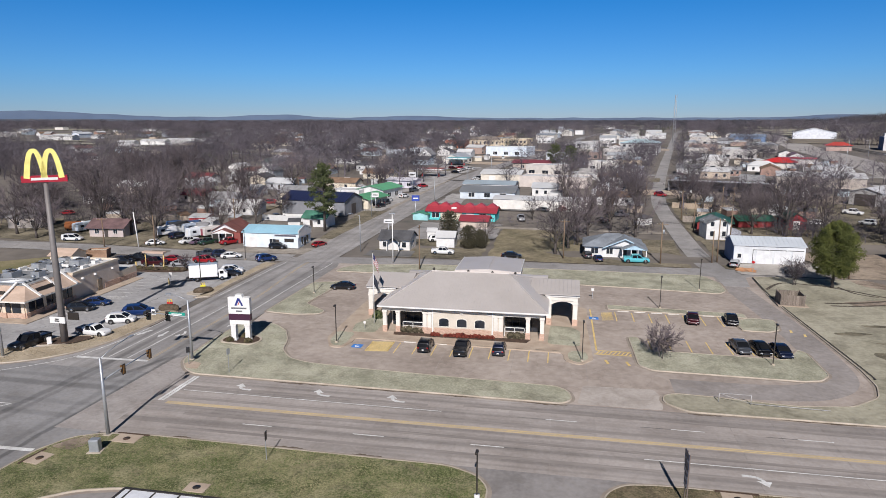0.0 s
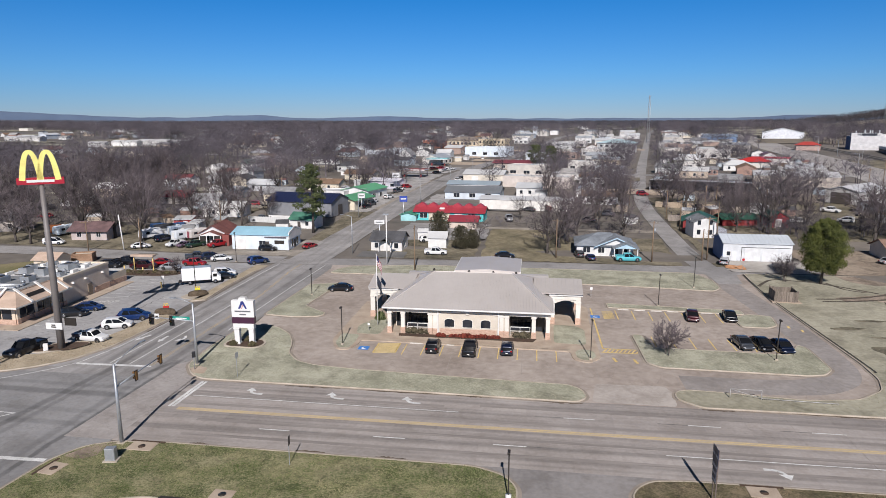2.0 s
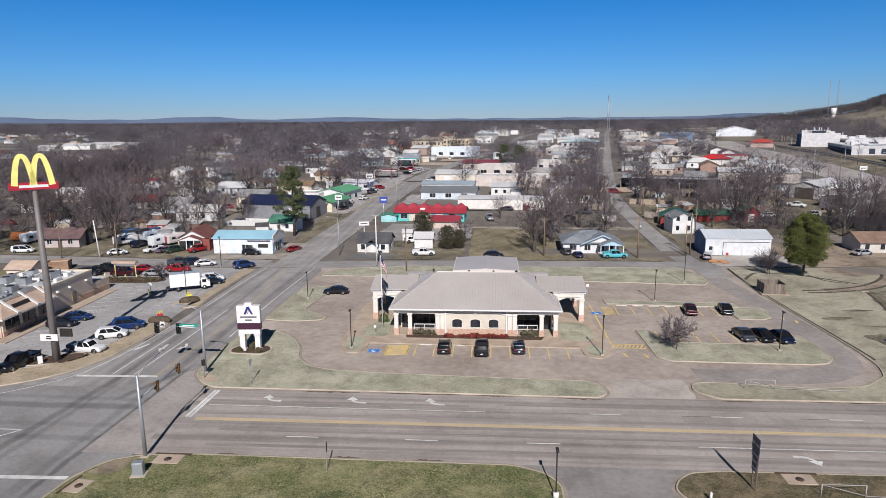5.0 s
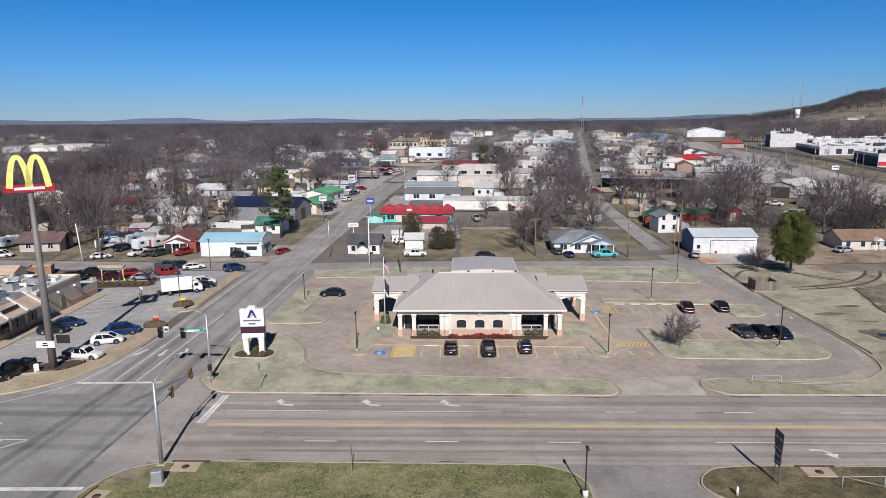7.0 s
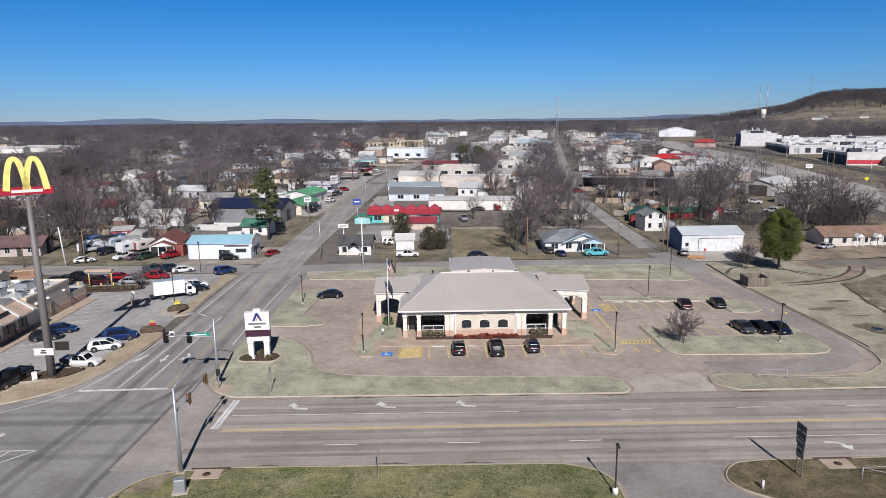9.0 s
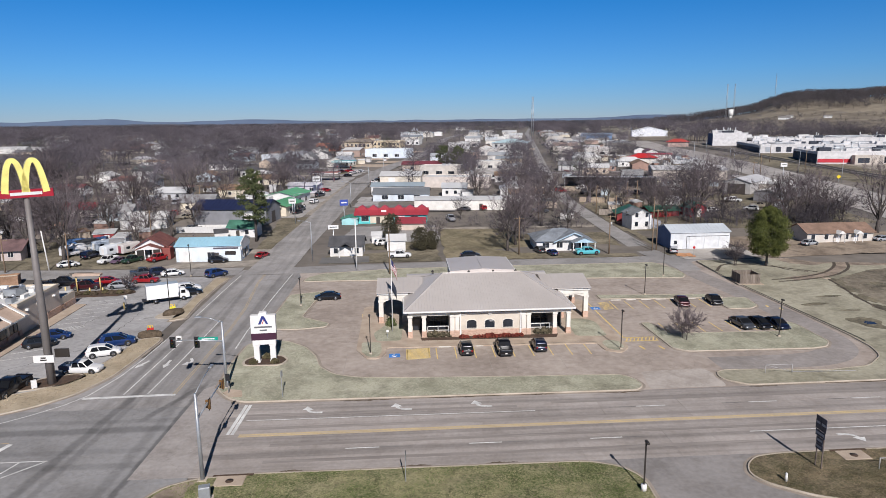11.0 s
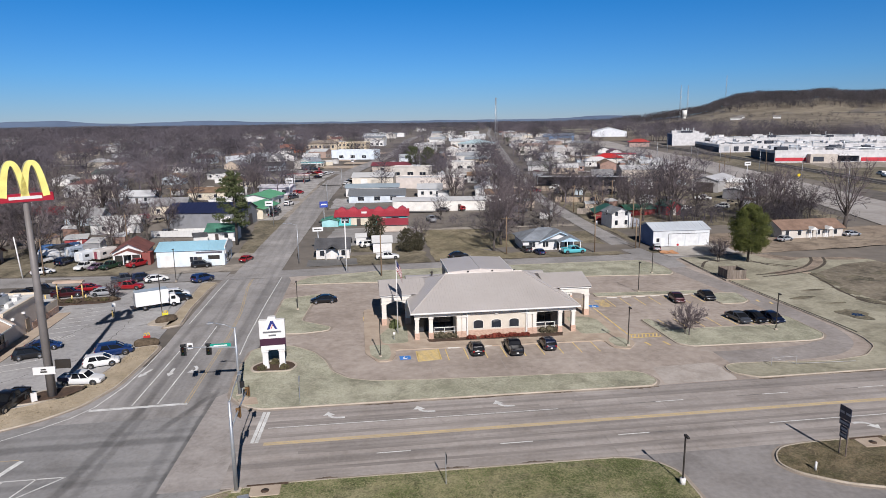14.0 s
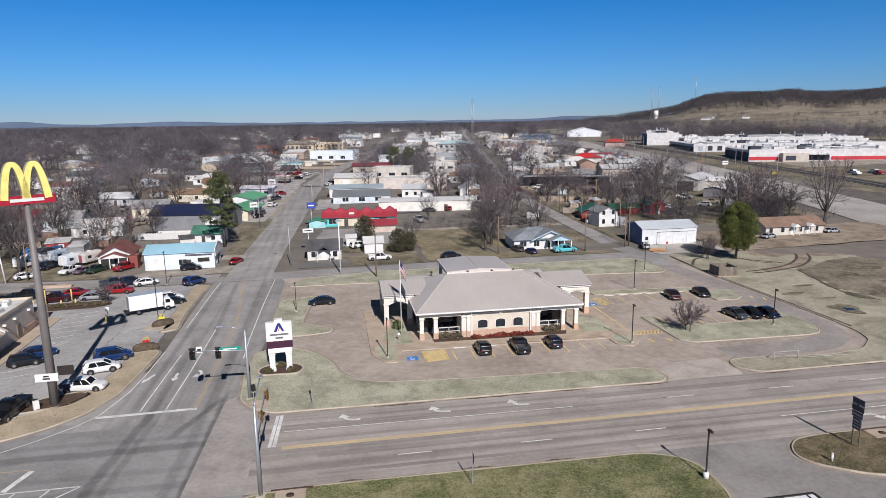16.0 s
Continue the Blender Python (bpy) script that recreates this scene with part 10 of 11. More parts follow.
SHOP_WALLS = [coloured(c) for c in (W_WHITE, (0.46, 0.44, 0.42), (0.54, 0.52, 0.49), (0.60, 0.57, 0.52), (0.50, 0.47, 0.43), (0.34, 0.25, 0.21), (0.52, 0.56, 0.60))]
SHOP_ROOFS = [rib_metal(c) for c in (R_WHITE, (0.52, 0.53, 0.54), (0.36, 0.38, 0.40), (0.24, 0.27, 0.30), R_WHITE, R_WHITE)]


def scatter_houses(n, x0, x1, y0, y1, rz, small=True):
    done = 0
    for _ in range(n * 12):
        if done >= n:
            break
        x, y = hq.uniform(x0, x1), hq.uniform(y0, y1)
        w, d = hq.uniform(8.5, 15), hq.uniform(7, 10)
        if not small:
            w, d = w * 1.35, d * 1.3
        if not clear(x, y, w * 0.62 + 2):
            continue
        done += 1
        wi = tuple((0, u * w, 0.9, 1.1, 1.3, 0) for u in (-0.3, 0.05, 0.32)) if y < 420 else ()
        if not small and y < 640:
            wi = tuple((0, u * w, 0.8, w * 0.16, 1.7, 1) for u in (-0.34, 0.02, 0.34))
        flat = not small and hq.random() < 0.55
        lab = hq.choice(("weathered house among bare trees", "small gabled house among bare trees", "low house with a plain gabled roof")) if small else "flat commercial building in the town"
        tall = hq.uniform(2.6, 3.4) if small else hq.uniform(3.6, 5.6)
        th = building("house" if small else "commercial_building", x, y, w, d, tall, "flat" if flat else hq.choice(("gable", "gable", "hip")), hq.uniform(1.3, 2.3), hq.choice(HOUSE_WALLS if small else SHOP_WALLS), roof_membrane if flat else hq.choice(HOUSE_ROOFS if small else SHOP_ROOFS), rz + hq.uniform(-6, 6) + (90 if hq.random() < 0.3 else 0), lab, "house" if small else "shop", 0.4, wi, group="houses of the town" if small else "shops of the town")
        if flat:
            for _ in range(3):
                u, v, k = hq.uniform(-0.36, 0.36) * w, hq.uniform(-0.34, 0.34) * d, hq.uniform(0.5, 1.1)
                part("rooftop_unit", Mesh().box(u - k, v - k * 0.8, tall + 0.05, u + k, v + k * 0.8, tall + 0.3 + k * 0.8, 0.06), galv, th)
        if y > 300:
            FOOT.append((x * 0.975, y * 0.975 - 6, 8))
            FOOT.append((x * 0.95, y * 0.95 - 8, 6))


pm = (gravel, gravel, yard, yard, lawn_dry, walk_concrete, asphalt_dark)
for i in range(120):
    x, y = hq.uniform(-200, 150), hq.uniform(200, 620)
    w, d = hq.uniform(8, 26), hq.uniform(8, 20)
    if clear(x, y, 6):
        patch("yard_plot", (x, y), (x + w, y - w * 0.2), (x + w + d * 0.2, y + d), (x + d * 0.2, y + d + w * 0.1), hq.choice(pm), "worn open plot between the town\'s buildings", "ground", 0.05 + i * 0.002, 6)
scatter_houses(11, -175, -95, 205, 330, -4)
scatter_houses(70, -360, -60, 330, 720, -12)
scatter_houses(90, -700, -40, 620, 1250, -12)
scatter_houses(14, -420, 200, 1150, 1500, -12, False)
scatter_houses(10, -24, 28, 225, 300, -6)
scatter_houses(7, 45, 125, 275, 340, -12)
scatter_houses(20, -20, 62, 316, 470, -12, False)
scatter_houses(5, 62, 150, 316, 470, -12, False)
scatter_houses(30, -20, 105, 470, 900, -14, False)
scatter_houses(8, 105, 205, 470, 900, -14, False)
scatter_houses(20, -130, -50, 380, 620, -14, False)
scatter_houses(18, 70, 200, 380, 900, -14)
scatter_houses(9, -1000, -480, 620, 1000, -12, False)
scatter_houses(14, 40, 150, 300, 520, -14)
scatter_houses(14, -25, 30, 290, 420, -12)

# open fields among the far woods
FAR_FIELDS = ((-520, 900, 120, 60), (-330, 760, 90, 40), (-240, 980, 140, 50), (-120, 1180, 160, 60), (-620, 1180, 180, 70), (-420, 620, 60, 40), (60, 1300, 200, 70), (-760, 1000, 120, 60), (-200, 560, 50, 34), (-350, 1500, 260, 90), (-900, 1700, 300, 120), (200, 1750, 300, 110), (420, 1390, 150, 90), (-1150, 1500, 420, 150), (-760, 1900, 360, 160), (-441, 522, 60, 26), (-330, 525, 90, 34), (-500, 560, 80, 24), (-880, 990, 200, 90), (-652, 774, 110, 40), (-295, 446, 46, 20), (-146, 250, 40, 14), (345, 950, 130, 100), (375, 1100, 150, 120), (300, 840, 80, 60))
for i, (x, y, w, d) in enumerate(FAR_FIELDS):
    for k in range(int(w / d) + 1):
        FOOT.append((x + d * (k - w / d / 2), y, d * 0.5))
    patch("far_field", (x - w / 2, y - d / 2), (x + w / 2, y - d * 0.4), (x + w * 0.46, y + d / 2), (x - w * 0.48, y + d * 0.4), lawn_dry, "pale open field among the far woods", "field", 0.3 + 0.01 * i, 12)

# sheds, trailers and cars standing about in the yards
yq = random.Random(33)
for x0, x1, y0, y1, n in ((-165, -74, 160, 300, 34), (44, 122, 196, 262, 14), (-20, 28, 190, 290, 8), (60, 150, 300, 420, 20), (-60, 30, 300, 460, 26), (40, 125, 250, 330, 22), (60, 190, 420, 620, 24)):
    k = 0
    for _ in range(n * 8):
        if k >= n:
            break
        x, y = yq.uniform(x0, x1), yq.uniform(y0, y1)
        if not clear(x, y, 3.5):
            continue
        k += 1
        if yq.random() < (0.45 if y0 < 240 else 0.72):
            building("shed", x, y, yq.uniform(2.6, 5), yq.uniform(2.4, 4), yq.uniform(1.9, 2.5), yq.choice(("gable", "shed")), 0.6, yq.choice(HOUSE_WALLS), yq.choice(HOUSE_ROOFS), yq.uniform(-20, 60), "small weathered shed in a back yard", "shed", 0.2, group="yard sheds")
        else:
            FOOT.append((x, y, 2.6))
            car(yq.choice(("suv", "sedan", "van", "pickup")), yq.choice(("white", "silver", "grey", "black", "red", "tan", "white")), x, y, yq.uniform(0, 360), "parked car in a back yard of the town", group="yard cars")

# ---- trees that stand alone ----
OAKS = [tree_proto("bare_tree", 11 + i, h, sp, "tall leafless tree with a wide grey-brown crown", fine=13) for i, (h, sp) in enumerate(((16.5, 7.4), (14.5, 7.8), (18.0, 7.2), (13.0, 6.6), (15.5, 6.4), (17.0, 8.6)))]
SMALL = tree_proto("small_bare_tree", 40, 4.3, 2.5, "small rounded leafless tree on a lawn island", 2, 9, rise=0.2)
plant(SMALL, 13.9, 85.8, 0, 1.0, 0.12)
plant(tree_proto("small_bare_tree", 44, 5.2, 2.6, "low spreading leafless tree beside the pine", 3, 3, rise=0.5), 45.2, 131.0, 30)
plant(tree_proto("small_bare_tree", 47, 3.4, 1.6, "small bare ornamental tree in a mulch bed", 2, 4), -78.9, 121.8, 10, 1.0, 0.1)
ms = leafy(5, 12.6, 4.4, 2.9, needle_warm, 26000, 0.27, count=80)
th = thing("pine_tree", pose(51.4, 129.8, 0.05), "dense rounded yellow-green pine on the lawn", "tree")
part("trunk", ms[0], None, th)
part("crown", ms[1], None, th)


def pine(x, y, h, r, seed, dense, label="tall uneven dark green pine"):
    a = leafy(seed, h, r, h * 0.3, needle_dark, dense, 0.6, "cone")
    t = thing("pine_tree", pose(x, y, land(x, y)), label, "tree", "pines")
    part("trunk", a[0], None, t)
    part("crown", a[1], None, t)


pine(-65.8, 170.5, 18.6, 5.0, 3, 3400)
pine(-3.7, 360, 13, 5.4, 8, 2600)
pine(4.2, 358, 12.5, 5.6, 9, 2600)
ev = leafy(12, 5.6, 2.5, 0.6, surf("cedar_winter", (0.035, 0.032, 0.018), (0.085, 0.075, 0.042), 0.7, 0.9, fine=4.0), 2200, 0.36)
for x, y, s in ((-22.4, 156.4, 1.0), (-19.6, 157.4, 0.8), (-29.8, 170.5, 1.15)):
    t = thing("cedar_tree", pose(x, y, land(x, y)) @ Matrix.Scale(s, 4), "dark brownish-green cedar beside the vacant lot", "tree", "cedars")
    part("trunk", ev[0], None, t)
    part("crown", ev[1], None, t)

tq = random.Random(5)
TREES_EAST = ((69.6, 199.7, 0, 0.95, "leafless tree behind the red barns"), (86.0, 181.5, 4, 0.9, "broad leafless tree behind the pine"), (92.5, 171.5, 3, 0.85, "leafless tree behind the long house"), (59.0, 181.0, 5, 1.02, "tall leafless tree behind the garage"), (51.0, 183.0, 3, 0.9, "leafless tree beside the red barns"), (60.5, 192.0, 4, 0.85, "leafless tree behind the red barns"), (80.0, 170.0, 1, 0.95, "broad leafless tree behind the pine"),
              (89.0, 176.0, 1, 1.05, "broad leafless tree behind the long house"), (95.5, 184.0, 5, 0.85, "broad leafless tree behind the long house"), (102.0, 178.0, 1, 0.62, "leafless tree behind the long house"), (84.0, 186.0, 1, 0.85, "broad leafless tree behind the pine"), (70.0, 186.0, 3, 0.9, "leafless tree behind the garage"), (52.5, 198.0, 2, 0.75, "leafless tree behind the red barns"), (97.8, 158.5, 2, 1.12, "tall bare tree with strong limbs beside the long house"),
              (46.3, 222.8, 4, 0.8, "leafless tree beside the back street"), (39.8, 227, 0, 0.75, "leafless tree beside the back street"), (76, 331, 0, 0.8, "leafless tree in the town"), (72, 352, 2, 0.7, "leafless tree in the town"), (105, 268, 3, 1.0, "leafless tree beside the tan warehouse"), (45.5, 206, 3, 0.7, "leafless tree beside the back street"))
STANDS = ((-1.0, 153.5, 0.78), (2.2, 160, 0.85), (4.6, 167, 0.85), (7.5, 176, 0.9), (14, 184, 0.85), (20, 176, 0.7), (8, 194, 0.8), (-18.6, 162.5, 0.45), (23.6, 210, 0.75), (-8.6, 199, 0.5), (15, 204, 0.7))
for i, (x, y, sc) in enumerate(STANDS):
    plant(OAKS[i % 6], x, y, tq.uniform(0, 360), sc * tq.uniform(0.95, 1.08), None, "trees by the vacant lot")
TREES_WEST = ((-105.6, 150.7, 5, 1.02), (-115.6, 154.8, 2, 0.92), (-113.2, 164.5, 0, 1.0), (-127.5, 158, 1, 0.95), (-136.9, 145.2, 3, 0.95), (-131.4, 143.7, 4, 0.75), (-97.2, 178.6, 3, 0.8), (-108.5, 181.4, 1, 0.85), (-112.5, 188, 5, 0.8), (-90.5, 178, 4, 0.75), (-95.5, 166.5, 3, 0.7), (-121, 172, 2, 0.9), (-143, 156, 0, 0.95), (-156, 148, 1, 0.9), (-89, 192.5, 3, 0.75), (-130, 185, 5, 0.9))
for i, (x, y, k, sc) in enumerate(TREES_WEST):
    plant(OAKS[k], x, y, tq.uniform(0, 360), sc, None, "trees along the side street", "tall leafless tree with spreading limbs by the yards")
    FOOT.append((x, y, 3.5))
for i, (x, y, k, sc, lab) in enumerate(TREES_EAST):
    plant(OAKS[k], x, y, tq.uniform(0, 360), sc, None, "trees behind the garage", lab)


def grove(n, x0, x1, y0, y1, s0, s1, group, gap=2.5):
    k = 0
    for _ in range(n * 10):
        if k >= n:
            return
        x, y = tq.uniform(x0, x1), tq.uniform(y0, y1)
        if clear(x, y, gap):
            k += 1
            plant(OAKS[tq.randrange(6)], x, y, tq.uniform(0, 360), tq.uniform(s0, s1), None, group)


FOOT += [(-400, 430, 45), (-440, 500, 60), (-490, 560, 50), (-300, 430, 42), (-330, 490, 48), (-760, 850, 80), (-820, 920, 80), (-560, 660, 60), (-610, 720, 60)]
FOOT += [(-76, 171, 8), (-84, 176, 8), (-80, 186, 8), (-92, 182, 5)]
grove(46, -190, -74, 165, 275, 0.72, 1.12, "trees west of the main street", 3.5)
grove(7, -175, -138, 146, 162, 0.75, 1.08, "trees along the side street", 3.5)
grove(9, 44, 112, 200, 250, 0.4, 0.7, "trees east of the back street")
grove(11, -20, 28, 205, 290, 0.6, 0.85, "trees in the town")

# ---- woods and thickets farther off, too many to count ----
def woods(name, n, place, hs, twigs, width, label, seed):
    """Leafless trees as tapered stems, limbs and thin twigs in one mesh."""
    g = np.random.default_rng(seed)
    pts = []
    while len(pts) < n:
        p = place(g)
        if p is not None:
            pts.append(p)
    V = []
    for x, y in pts:
        z = land(x, y)
        h = g.uniform(*hs)
        r = h * g.uniform(0.38, 0.52)
        base = np.array((x, y, z))
        k = twigs
        a = g.uniform(0, 2 * np.pi, k)
        rad = np.sqrt(g.uniform(0.0, 1, k)) * r * 0.85
        f = g.uniform(0.32, 0.95, k)
        shape = np.sqrt(np.clip(1 - ((f - 0.6) / 0.42) ** 2, 0.05, 1))
        st = base + np.stack([np.cos(a) * rad * shape, np.sin(a) * rad * shape, f * h], 1)
        d = np.stack([np.cos(a) * 0.8 + g.normal(0, 0.45, k), np.sin(a) * 0.8 + g.normal(0, 0.45, k), 0.5 + g.normal(0, 0.4, k)], 1)
        d /= np.linalg.norm(d, axis=1)[:, None]
        le = h * g.uniform(0.10, 0.24, k)
        out = st - (base + (0, 0, h * 0.42))
        out /= np.linalg.norm(out, axis=1)[:, None] + 1e-6
        s = np.cross(d, out + g.normal(0, 0.45, (k, 3)))
        s /= np.linalg.norm(s, axis=1)[:, None]
        s *= (width * h / 12 * g.uniform(0.5, 1.3, k))[:, None]
        V.append(np.stack([st - s, st + s, st + d * le[:, None]], 1).reshape(-1, 3))
        w = h * 0.018
        stem = [base + (-w, 0, -0.3), base + (w, 0, -0.3), base + (0, 0, h * 0.75), base + (0, -w, -0.3), base + (0, w, -0.3), base + (0.1, 0, h * 0.75)]
        V.append(np.array(stem))
        for b in range(5):
            t0, an = g.uniform(0.25, 0.5), g.uniform(0, 6.28)
            e = base + np.array((math.cos(an) * r * 0.8, math.sin(an) * r * 0.8, h * g.uniform(0.6, 0.9)))
            q = base + (0, 0, h * t0)
            V.append(np.array([q + (0, 0, -w), q + (0, 0, w), e]))
    V = np.concatenate(V)
    me = bpy.data.meshes.new(name)
    n3 = len(V) // 3
    me.vertices.add(len(V))
    me.vertices.foreach_set("co", V.astype(np.float32).ravel())
    me.loops.add(len(V))
    me.loops.foreach_set("vertex_index", np.arange(len(V), dtype=np.int32))
    me.polygons.add(n3)
    me.polygons.foreach_set("loop_start", np.arange(0, len(V), 3, dtype=np.int32))
    me.polygons.foreach_set("loop_total", np.full(n3, 3, dtype=np.int32))
    me.update()
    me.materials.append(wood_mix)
    return tagged(new(name, me), label, "woods", "", "stuff")


# Purple-grey of the twigs, with some distance haze put into the colour.
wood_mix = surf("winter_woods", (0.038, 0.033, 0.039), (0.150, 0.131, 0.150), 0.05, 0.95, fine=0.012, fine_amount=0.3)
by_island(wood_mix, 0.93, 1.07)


def near_west(g):
    x, y = g.uniform(-520, -58), g.uniform(255, 560)
    if noise.noise(Vector((x * 0.02, y * 0.02, 7))) < -0.06 and g.random() < 0.85:
        return None
    return (x, y) if x > -1.1 * y - 60 and clear(x, y, 2) else None


def near_east(g):
    x, y = g.uniform(-25, 140), g.uniform(225, 480)
    return (x, y) if g.random() < (0.2 if x > 80 and y < 400 else 0.6) and clear(x, y, 2.0) else None


def middle(g):
    x, y = g.uniform(-1350, 420), g.uniform(480, 1300)
    if -20 < x < 330 and g.random() < (0.72 if x < 75 + 0.17 * (y - 480) else 0.3):
        return None
    if noise.noise(Vector((x * 0.011, y * 0.011, 3))) < -0.02 and g.random() < 0.85:
        return None
    return (x, y) if abs(x + 40) < 1.12 * y and clear(x, y, 2.5) else None


FIELDS = [(x, y, d) for x, y, w, d in FAR_FIELDS]


def far(g):
    y = 1250 + 1500 * g.random() ** 1.3
    x = g.uniform(-1.12, 0.95) * y
    if any(abs(x - fx) < fd * 1.4 and abs(y - fy) < fd * 0.55 for fx, fy, fd in FIELDS):
        return None
    return (x, y) if hill(x, y) < 6 else None


def ridge(g):
    a, r = math.radians(g.uniform(18, 62)), 1180 + 420 * g.random() ** 0.6
    x, y = math.sin(a) * r - 20, math.cos(a) * r
    h = hill(x, y)
    return (x, y) if (g.random() < h / 30 and r > 1400 - 60 * g.random()) or g.random() < h / 40 - 0.5 or (math.degrees(a) > 30 and r > 1205 + 70 * noise.noise(Vector((a * 14, 1, 5))) and g.random() < 0.8) else None


def hedgerows(g):
    deg = 22 + 38 * g.random()
    if deg < 31 and g.random() < 0.6:
        return None
    a, r = math.radians(deg), (g.choice((690, 715, 740, 930, 1060)) + g.normal(0, 14) if deg < 33 or g.random() < 0.3 else g.uniform(650, 820))
    x, y = math.sin(a) * r - 20, math.cos(a) * r
    return (x, y) if clear(x, y, 4) else None


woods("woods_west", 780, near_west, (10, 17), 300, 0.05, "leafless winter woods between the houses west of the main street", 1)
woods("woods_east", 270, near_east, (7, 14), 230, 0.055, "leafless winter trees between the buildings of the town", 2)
# Far woods are bluer than the nearer ones: haze put into the colour.
far_mix = by_island(surf("far_woods_haze", (0.028, 0.028, 0.035), (0.092, 0.09, 0.108), 0.03, 0.95, fine=0.008, fine_amount=0.3), 0.85, 1.15)
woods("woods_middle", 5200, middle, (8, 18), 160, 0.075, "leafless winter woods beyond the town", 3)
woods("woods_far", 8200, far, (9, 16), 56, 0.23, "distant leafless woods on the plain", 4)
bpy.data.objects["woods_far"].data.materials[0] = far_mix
woods("woods_ridge", 6600, ridge, (9, 19), 84, 0.18, "leafless woods on the ridge", 5)
dark_mix = by_island(surf("ridge_woods", (0.03, 0.027, 0.03), (0.105, 0.092, 0.098), 0.08, 0.95, fine=0.015, fine_amount=0.3), 0.85, 1.15)
bpy.data.objects["woods_ridge"].data.materials[0] = dark_mix
woods("woods_hedgerows", 1700, hedgerows, (4, 8.5), 70, 0.14, "hedgerows of leafless trees on the hillside", 6)
bpy.data.objects["woods_hedgerows"].data.materials[0] = dark_mix

# undergrowth and brush between the houses and along the lots
def brush_west(g):
    x, y = g.uniform(-185, -76), g.uniform(158, 250)
    return (x, y) if noise.noise(Vector((x * 0.05, y * 0.05, 4))) > -0.12 and clear(x, y, 1.0) else None


def brush_east(g):
    x, y = g.uniform(38, 122), g.uniform(162, 250)
    return (x, y) if noise.noise(Vector((x * 0.05, y * 0.05, 8))) > -0.1 and clear(x, y, 1.0) else None


def brush_lot(g):
    x, y = g.uniform(-18, 29), g.uniform(152, 212)
    return (x, y) if (x > -1 or y > 184) and noise.noise(Vector((x * 0.07, y * 0.07, 2))) > -0.1 and clear(x, y, 1.0) else None


woods("brush_west", 360, brush_west, (1.8, 5.0), 110, 0.10, "leafless brush and saplings between the houses", 21)
woods("brush_east", 180, brush_east, (1.2, 3.6), 110, 0.10, "leafless brush behind the garage", 22)
def thicket(g):
    cx, cy = ((89, 175), (89, 175), (66, 181), (98, 186))[g.integers(4)]
    x, y = cx + g.normal(0, 5.5), cy + g.normal(0, 3.5)
    return (x, y) if clear(x, y, 0.6) else None


woods("thicket_east", 110, thicket, (3.0, 6.5), 260, 0.055, "dense leafless thicket behind the long house", 24)
woods("brush_lot", 80, brush_lot, (1.2, 3.6), 110, 0.10, "leafless brush beside the vacant lot", 23)

# evergreens among the woods
def greens(g):
    y = g.uniform(260, 1500)
    x = g.uniform(-0.8, 0.55) * y - 20
    return (x, y) if clear(x, y, 3) and hill(x, y) < 3 else None


gw = woods("evergreens", 260, greens, (6, 11), 150, 0.16, "dark evergreens among the leafless woods", 9)
gw.data.materials.clear()
gw.data.materials.append(by_island(surf("far_needles", (0.03, 0.042, 0.02), (0.075, 0.09, 0.04), 0.05, 0.95, fine=0.3), 0.6, 1.4))

# ---- far hills on the horizon ----
def far_plain():
    """The wooded plain beyond the town, seen as a low ragged line."""
    m, n, vs = Mesh(), 700, []
    for i in range(n + 1):
        deg = -72 + 144 * i / n
        a = radians(deg)
        for r, top in ((2750, 24), (3150, 27)):
            h = top + 2.2 * noise.noise(Vector((deg * 0.7, r, 0))) + 1.4 * noise.noise(Vector((deg * 4, r, 1))) + 1.0 * noise.noise(Vector((deg * 13, r, 2)))
            for k, z in ((0, -10), (30, h)):
                vs.append(((r + k) * math.sin(a) - 20, (r + k) * math.cos(a), z))
    m.add(vs, [(i * 4 + o, i * 4 + 4 + o, i * 4 + 5 + o, i * 4 + 1 + o) for i in range(n) for o in (0, 2)])
    return m


# Blue-grey base colour holds the haze over the distant plain.
tagged(part("backdrop_plain", far_plain(), surf("far_plain", (0.040, 0.047, 0.062), (0.075, 0.085, 0.105), 0.008, 1.0, fine=0.03, fine_amount=0.4)), "line of distant woods on the plain, coloured haze grey-blue", "woods", "", "structure")


def far_hills(r0, base, peaks, seed, fine):
    """A ridge of distant hills: peaks are (bearing, width, height)."""
    m, n, vs = Mesh(), 420, []
    for i in range(n + 1):
        deg = -75 + 150 * i / n
        a = radians(deg)
        h = base + sum(p * math.exp(-((deg - c) / w) ** 2) for c, w, p in peaks) + 5 * noise.noise(Vector((deg * 0.5, seed, 0))) + fine * noise.noise(Vector((deg * 5, seed, 1)))
        for r, z in ((r0, -40), (r0 + 20, h * 0.6), (r0 + 60, h)):
            vs.append((r * math.sin(a) - 20, r * math.cos(a), z))
    m.add(vs, [(i * 3 + k, i * 3 + 3 + k, i * 3 + 4 + k, i * 3 + 1 + k) for i in range(n) for k in range(2)], True)
    return m


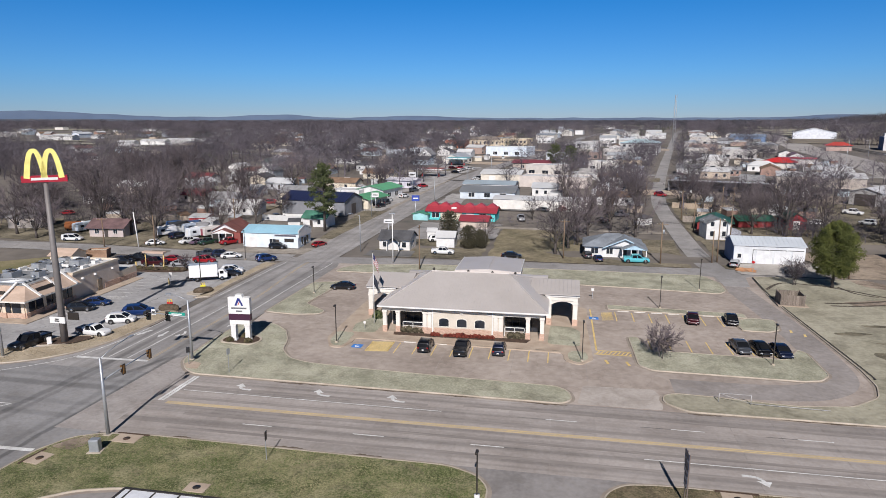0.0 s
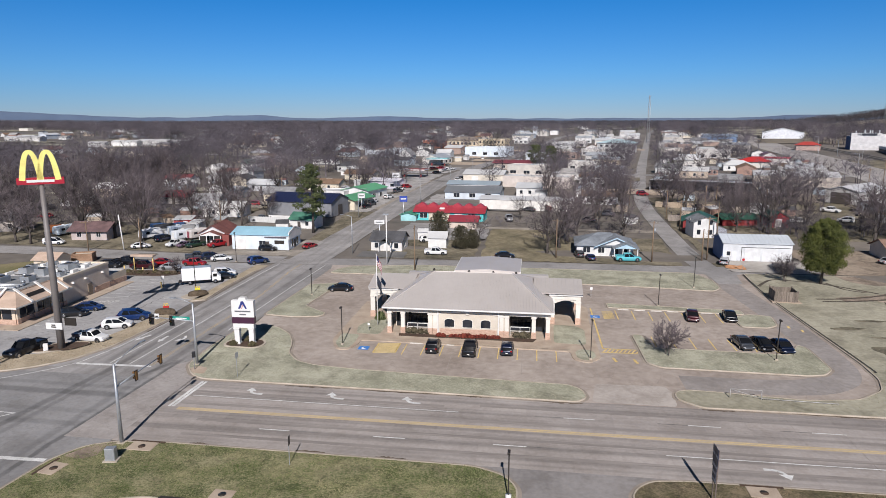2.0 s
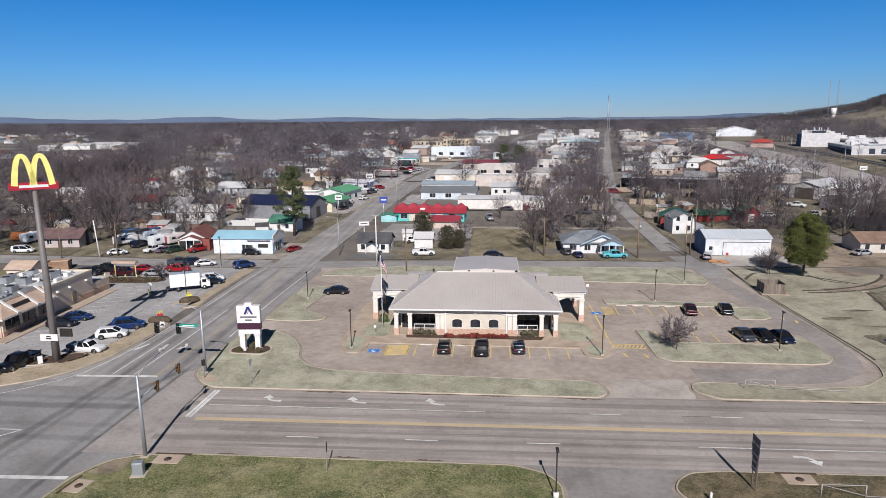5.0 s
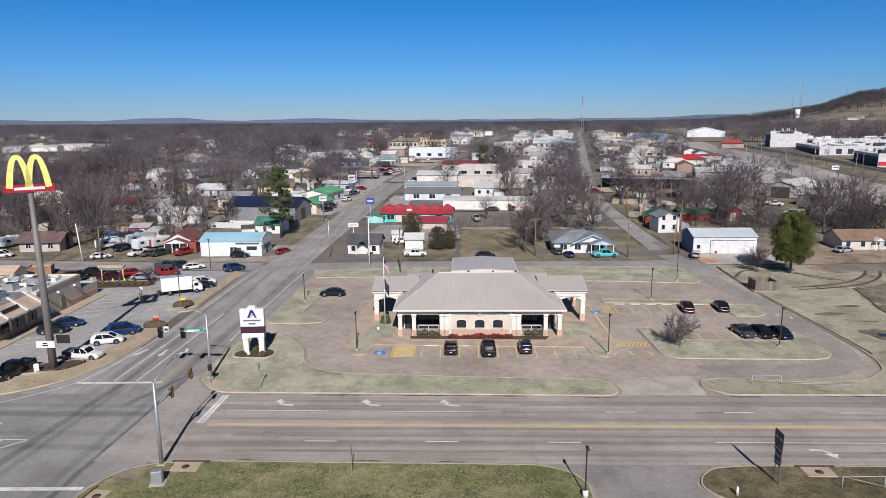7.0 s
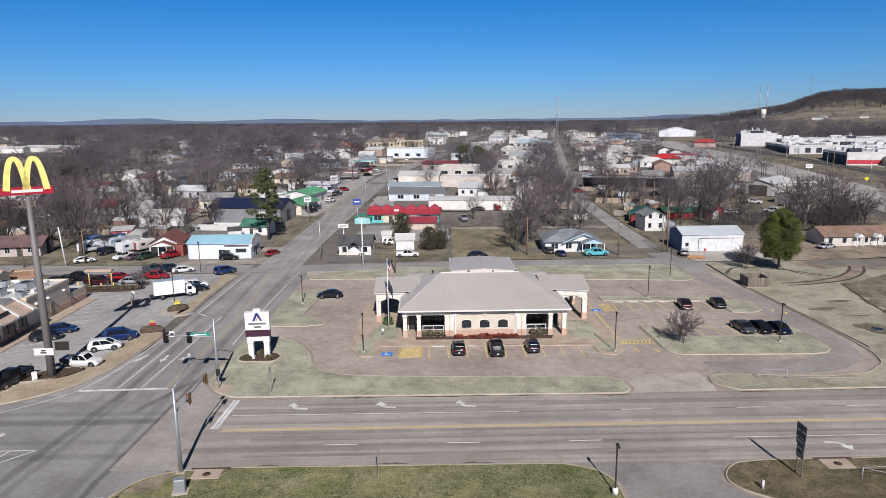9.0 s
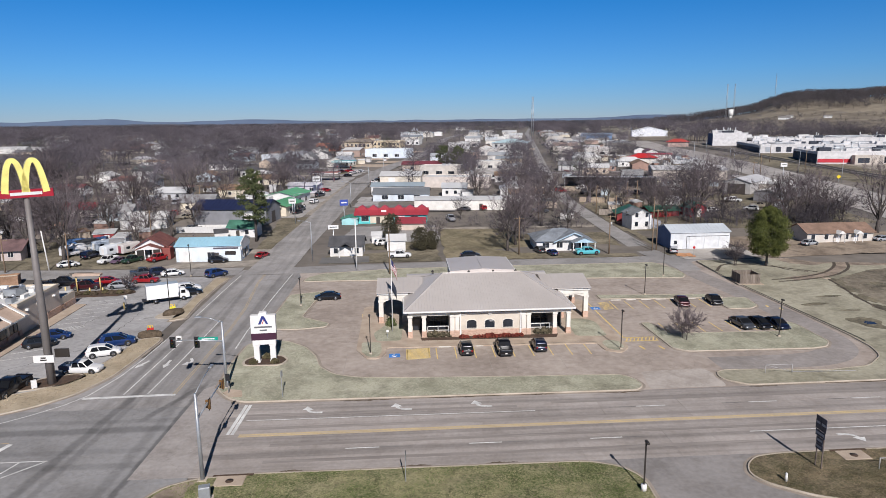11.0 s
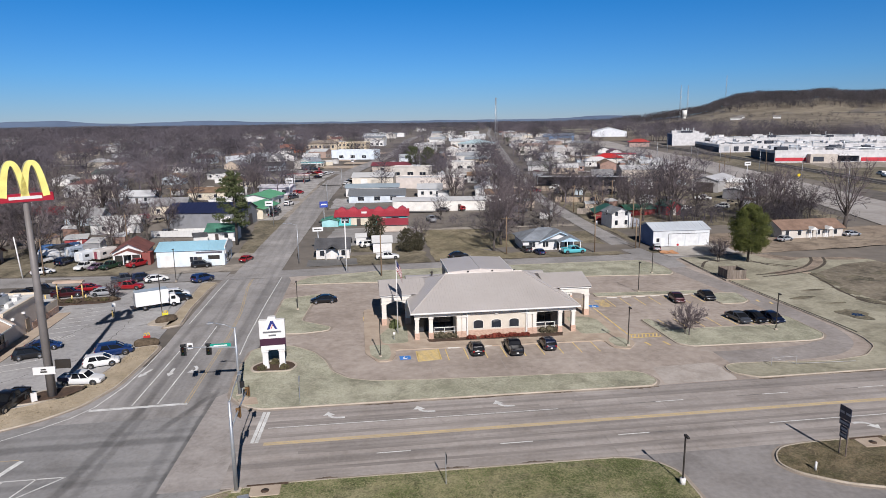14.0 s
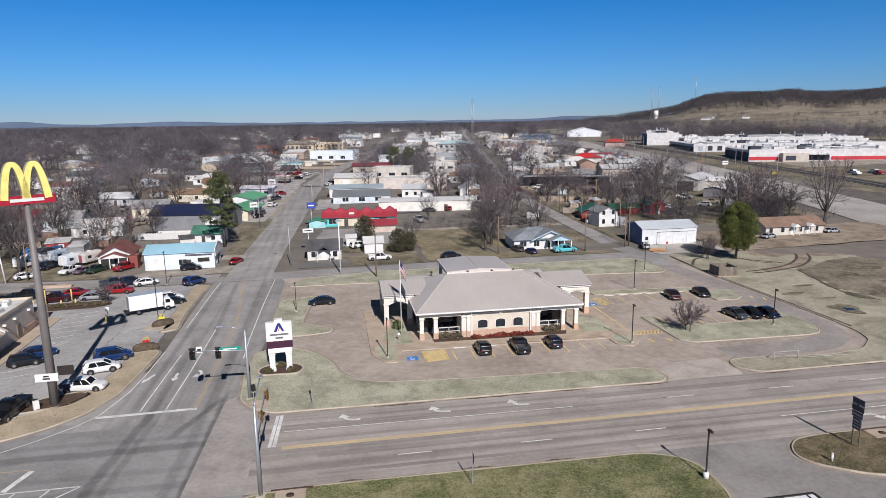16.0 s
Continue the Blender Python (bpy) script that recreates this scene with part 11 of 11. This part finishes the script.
# Both hill ridges carry their haze as blue in the base colour.
near_hill = surf("near_hills_haze", (0.05, 0.064, 0.09), (0.085, 0.10, 0.13), 0.006, 1.0, fine=0.03, fine_amount=0.4)
tagged(part("backdrop_hills", far_hills(3500, 33, ((-40, 7, 10), (-22, 5, 8), (-5, 6, 5), (-52, 6, 12)), 3, 2.0), near_hill), "dark wooded hills before the horizon, tinted with haze blue", "hills", "", "structure")
tagged(part("backdrop_hills", far_hills(4480, 50, ((-43, 5, 34), (-38, 9, 14), (-24.5, 3.5, 24), (-13, 4, 16), (21, 2.5, 18)), 0, 1.2), surf("far_hills", (0.066, 0.094, 0.15), (0.09, 0.126, 0.19), 0.002, 1.0, fine=0.01)), "low wooded hills on the horizon, coloured haze blue-grey", "hills", "", "structure")

# ---- grass tufts on the nearer lawns ----
def inside(poly, p):
    """Which of the points p (n x 2) lie inside the outline."""
    r = np.zeros(len(p), bool)
    for (x0, y0), (x1, y1) in zip(poly, poly[1:] + poly[:1]):
        if y0 != y1:
            c = ((y0 > p[:, 1]) != (y1 > p[:, 1])) & (p[:, 0] < (x1 - x0) * (p[:, 1] - y0) / (y1 - y0) + x0)
            r ^= c
    return r


def tufts(lawn_name, density, size, material, seed, label, x_max=1e9):
    poly = [tuple(p[:2]) for p in LAWNS[lawn_name]]
    xs, ys = [p[0] for p in poly], [p[1] for p in poly]
    x0, x1, y0, y1 = min(xs), min(max(xs), x_max), min(ys), max(ys)
    g = np.random.default_rng(seed)
    p = np.stack([g.uniform(x0, x1, int((x1 - x0) * (y1 - y0) * density)), g.uniform(y0, y1, int((x1 - x0) * (y1 - y0) * density))], 1)
    p = p[inside(poly, p)]
    thick = np.sin(p[:, 0] * 0.9 + 2 * np.sin(p[:, 1] * 0.7)) + np.sin(p[:, 1] * 1.3 + 1.5 * np.sin(p[:, 0] * 0.5)) + g.normal(0, 0.8, len(p))
    p = p[thick > -0.4]
    n = len(p)
    V = []
    for k in range(3):
        a, s = g.uniform(0, 2 * np.pi, n), size * g.uniform(0.5, 1.3, n)
        d = np.stack([np.cos(a), np.sin(a)], 1)
        b = p + g.normal(0, size * 0.5, (n, 2))
        lo, hi = b - d * s[:, None] * 0.45, b + d * s[:, None] * 0.45
        tip = b + g.normal(0, size * 0.4, (n, 2))
        z = np.full((n, 1), 0.115)
        V.append(np.stack([np.hstack([lo, z]), np.hstack([hi, z]), np.hstack([tip, z + (s * 0.75)[:, None]])], 1))
    V = np.concatenate(V).reshape(-1, 3)
    me = bpy.data.meshes.new("grass_tufts")
    n3 = len(V) // 3
    me.vertices.add(len(V))
    me.vertices.foreach_set("co", V.astype(np.float32).ravel())
    me.loops.add(len(V))
    me.loops.foreach_set("vertex_index", np.arange(len(V), dtype=np.int32))
    me.polygons.add(n3)
    me.polygons.foreach_set("loop_start", np.arange(0, len(V), 3, dtype=np.int32))
    me.polygons.foreach_set("loop_total", np.full(n3, 3, dtype=np.int32))
    me.update()
    me.materials.append(material)
    tagged(new("grass", me), label, "grass", "", "stuff")


blade_green = by_island(surf("blade_green", (0.07, 0.105, 0.025), (0.27, 0.25, 0.14), 0.3, 0.9, fine=2.0, fine_amount=0.35), 0.6, 1.4)
blade_brown = by_island(surf("blade_brown", (0.075, 0.07, 0.03), (0.22, 0.175, 0.11), 0.35, 0.9, fine=2.0, fine_amount=0.35), 0.6, 1.4)
blade_pale = by_island(surf("blade_pale", (0.22, 0.225, 0.15), (0.36, 0.35, 0.265), 0.3, 0.9, fine=1.0, fine_amount=0.35), 0.7, 1.1)
blade_tan = by_island(surf("blade_tan", (0.20, 0.165, 0.11), (0.40, 0.33, 0.235), 0.3, 0.9, fine=1.0, fine_amount=0.35), 0.6, 1.3)
tufts("lawn_south", 70, 0.085, blade_green, 1, "short green and straw-coloured grass tufts")
tufts("lawn_southeast", 55, 0.085, blade_brown, 2, "short brown grass tufts by the driveway", 40)
tufts("lawn_corner", 26, 0.06, blade_pale, 3, "short pale dormant grass tufts")
tufts("lawn_west", 16, 0.06, blade_pale, 4, "short pale dormant grass tufts")
tufts("lawn_lot_island", 20, 0.055, blade_pale, 5, "short pale dormant grass tufts")
tufts("lawn_north", 9, 0.06, blade_pale, 6, "short pale dormant grass tufts")
tufts("lawn_east", 5, 0.065, blade_pale, 7, "short tan dormant grass tufts", 75)
tufts("lawn_verge_south", 24, 0.09, blade_tan, 8, "short tan dormant grass tufts on the verge")
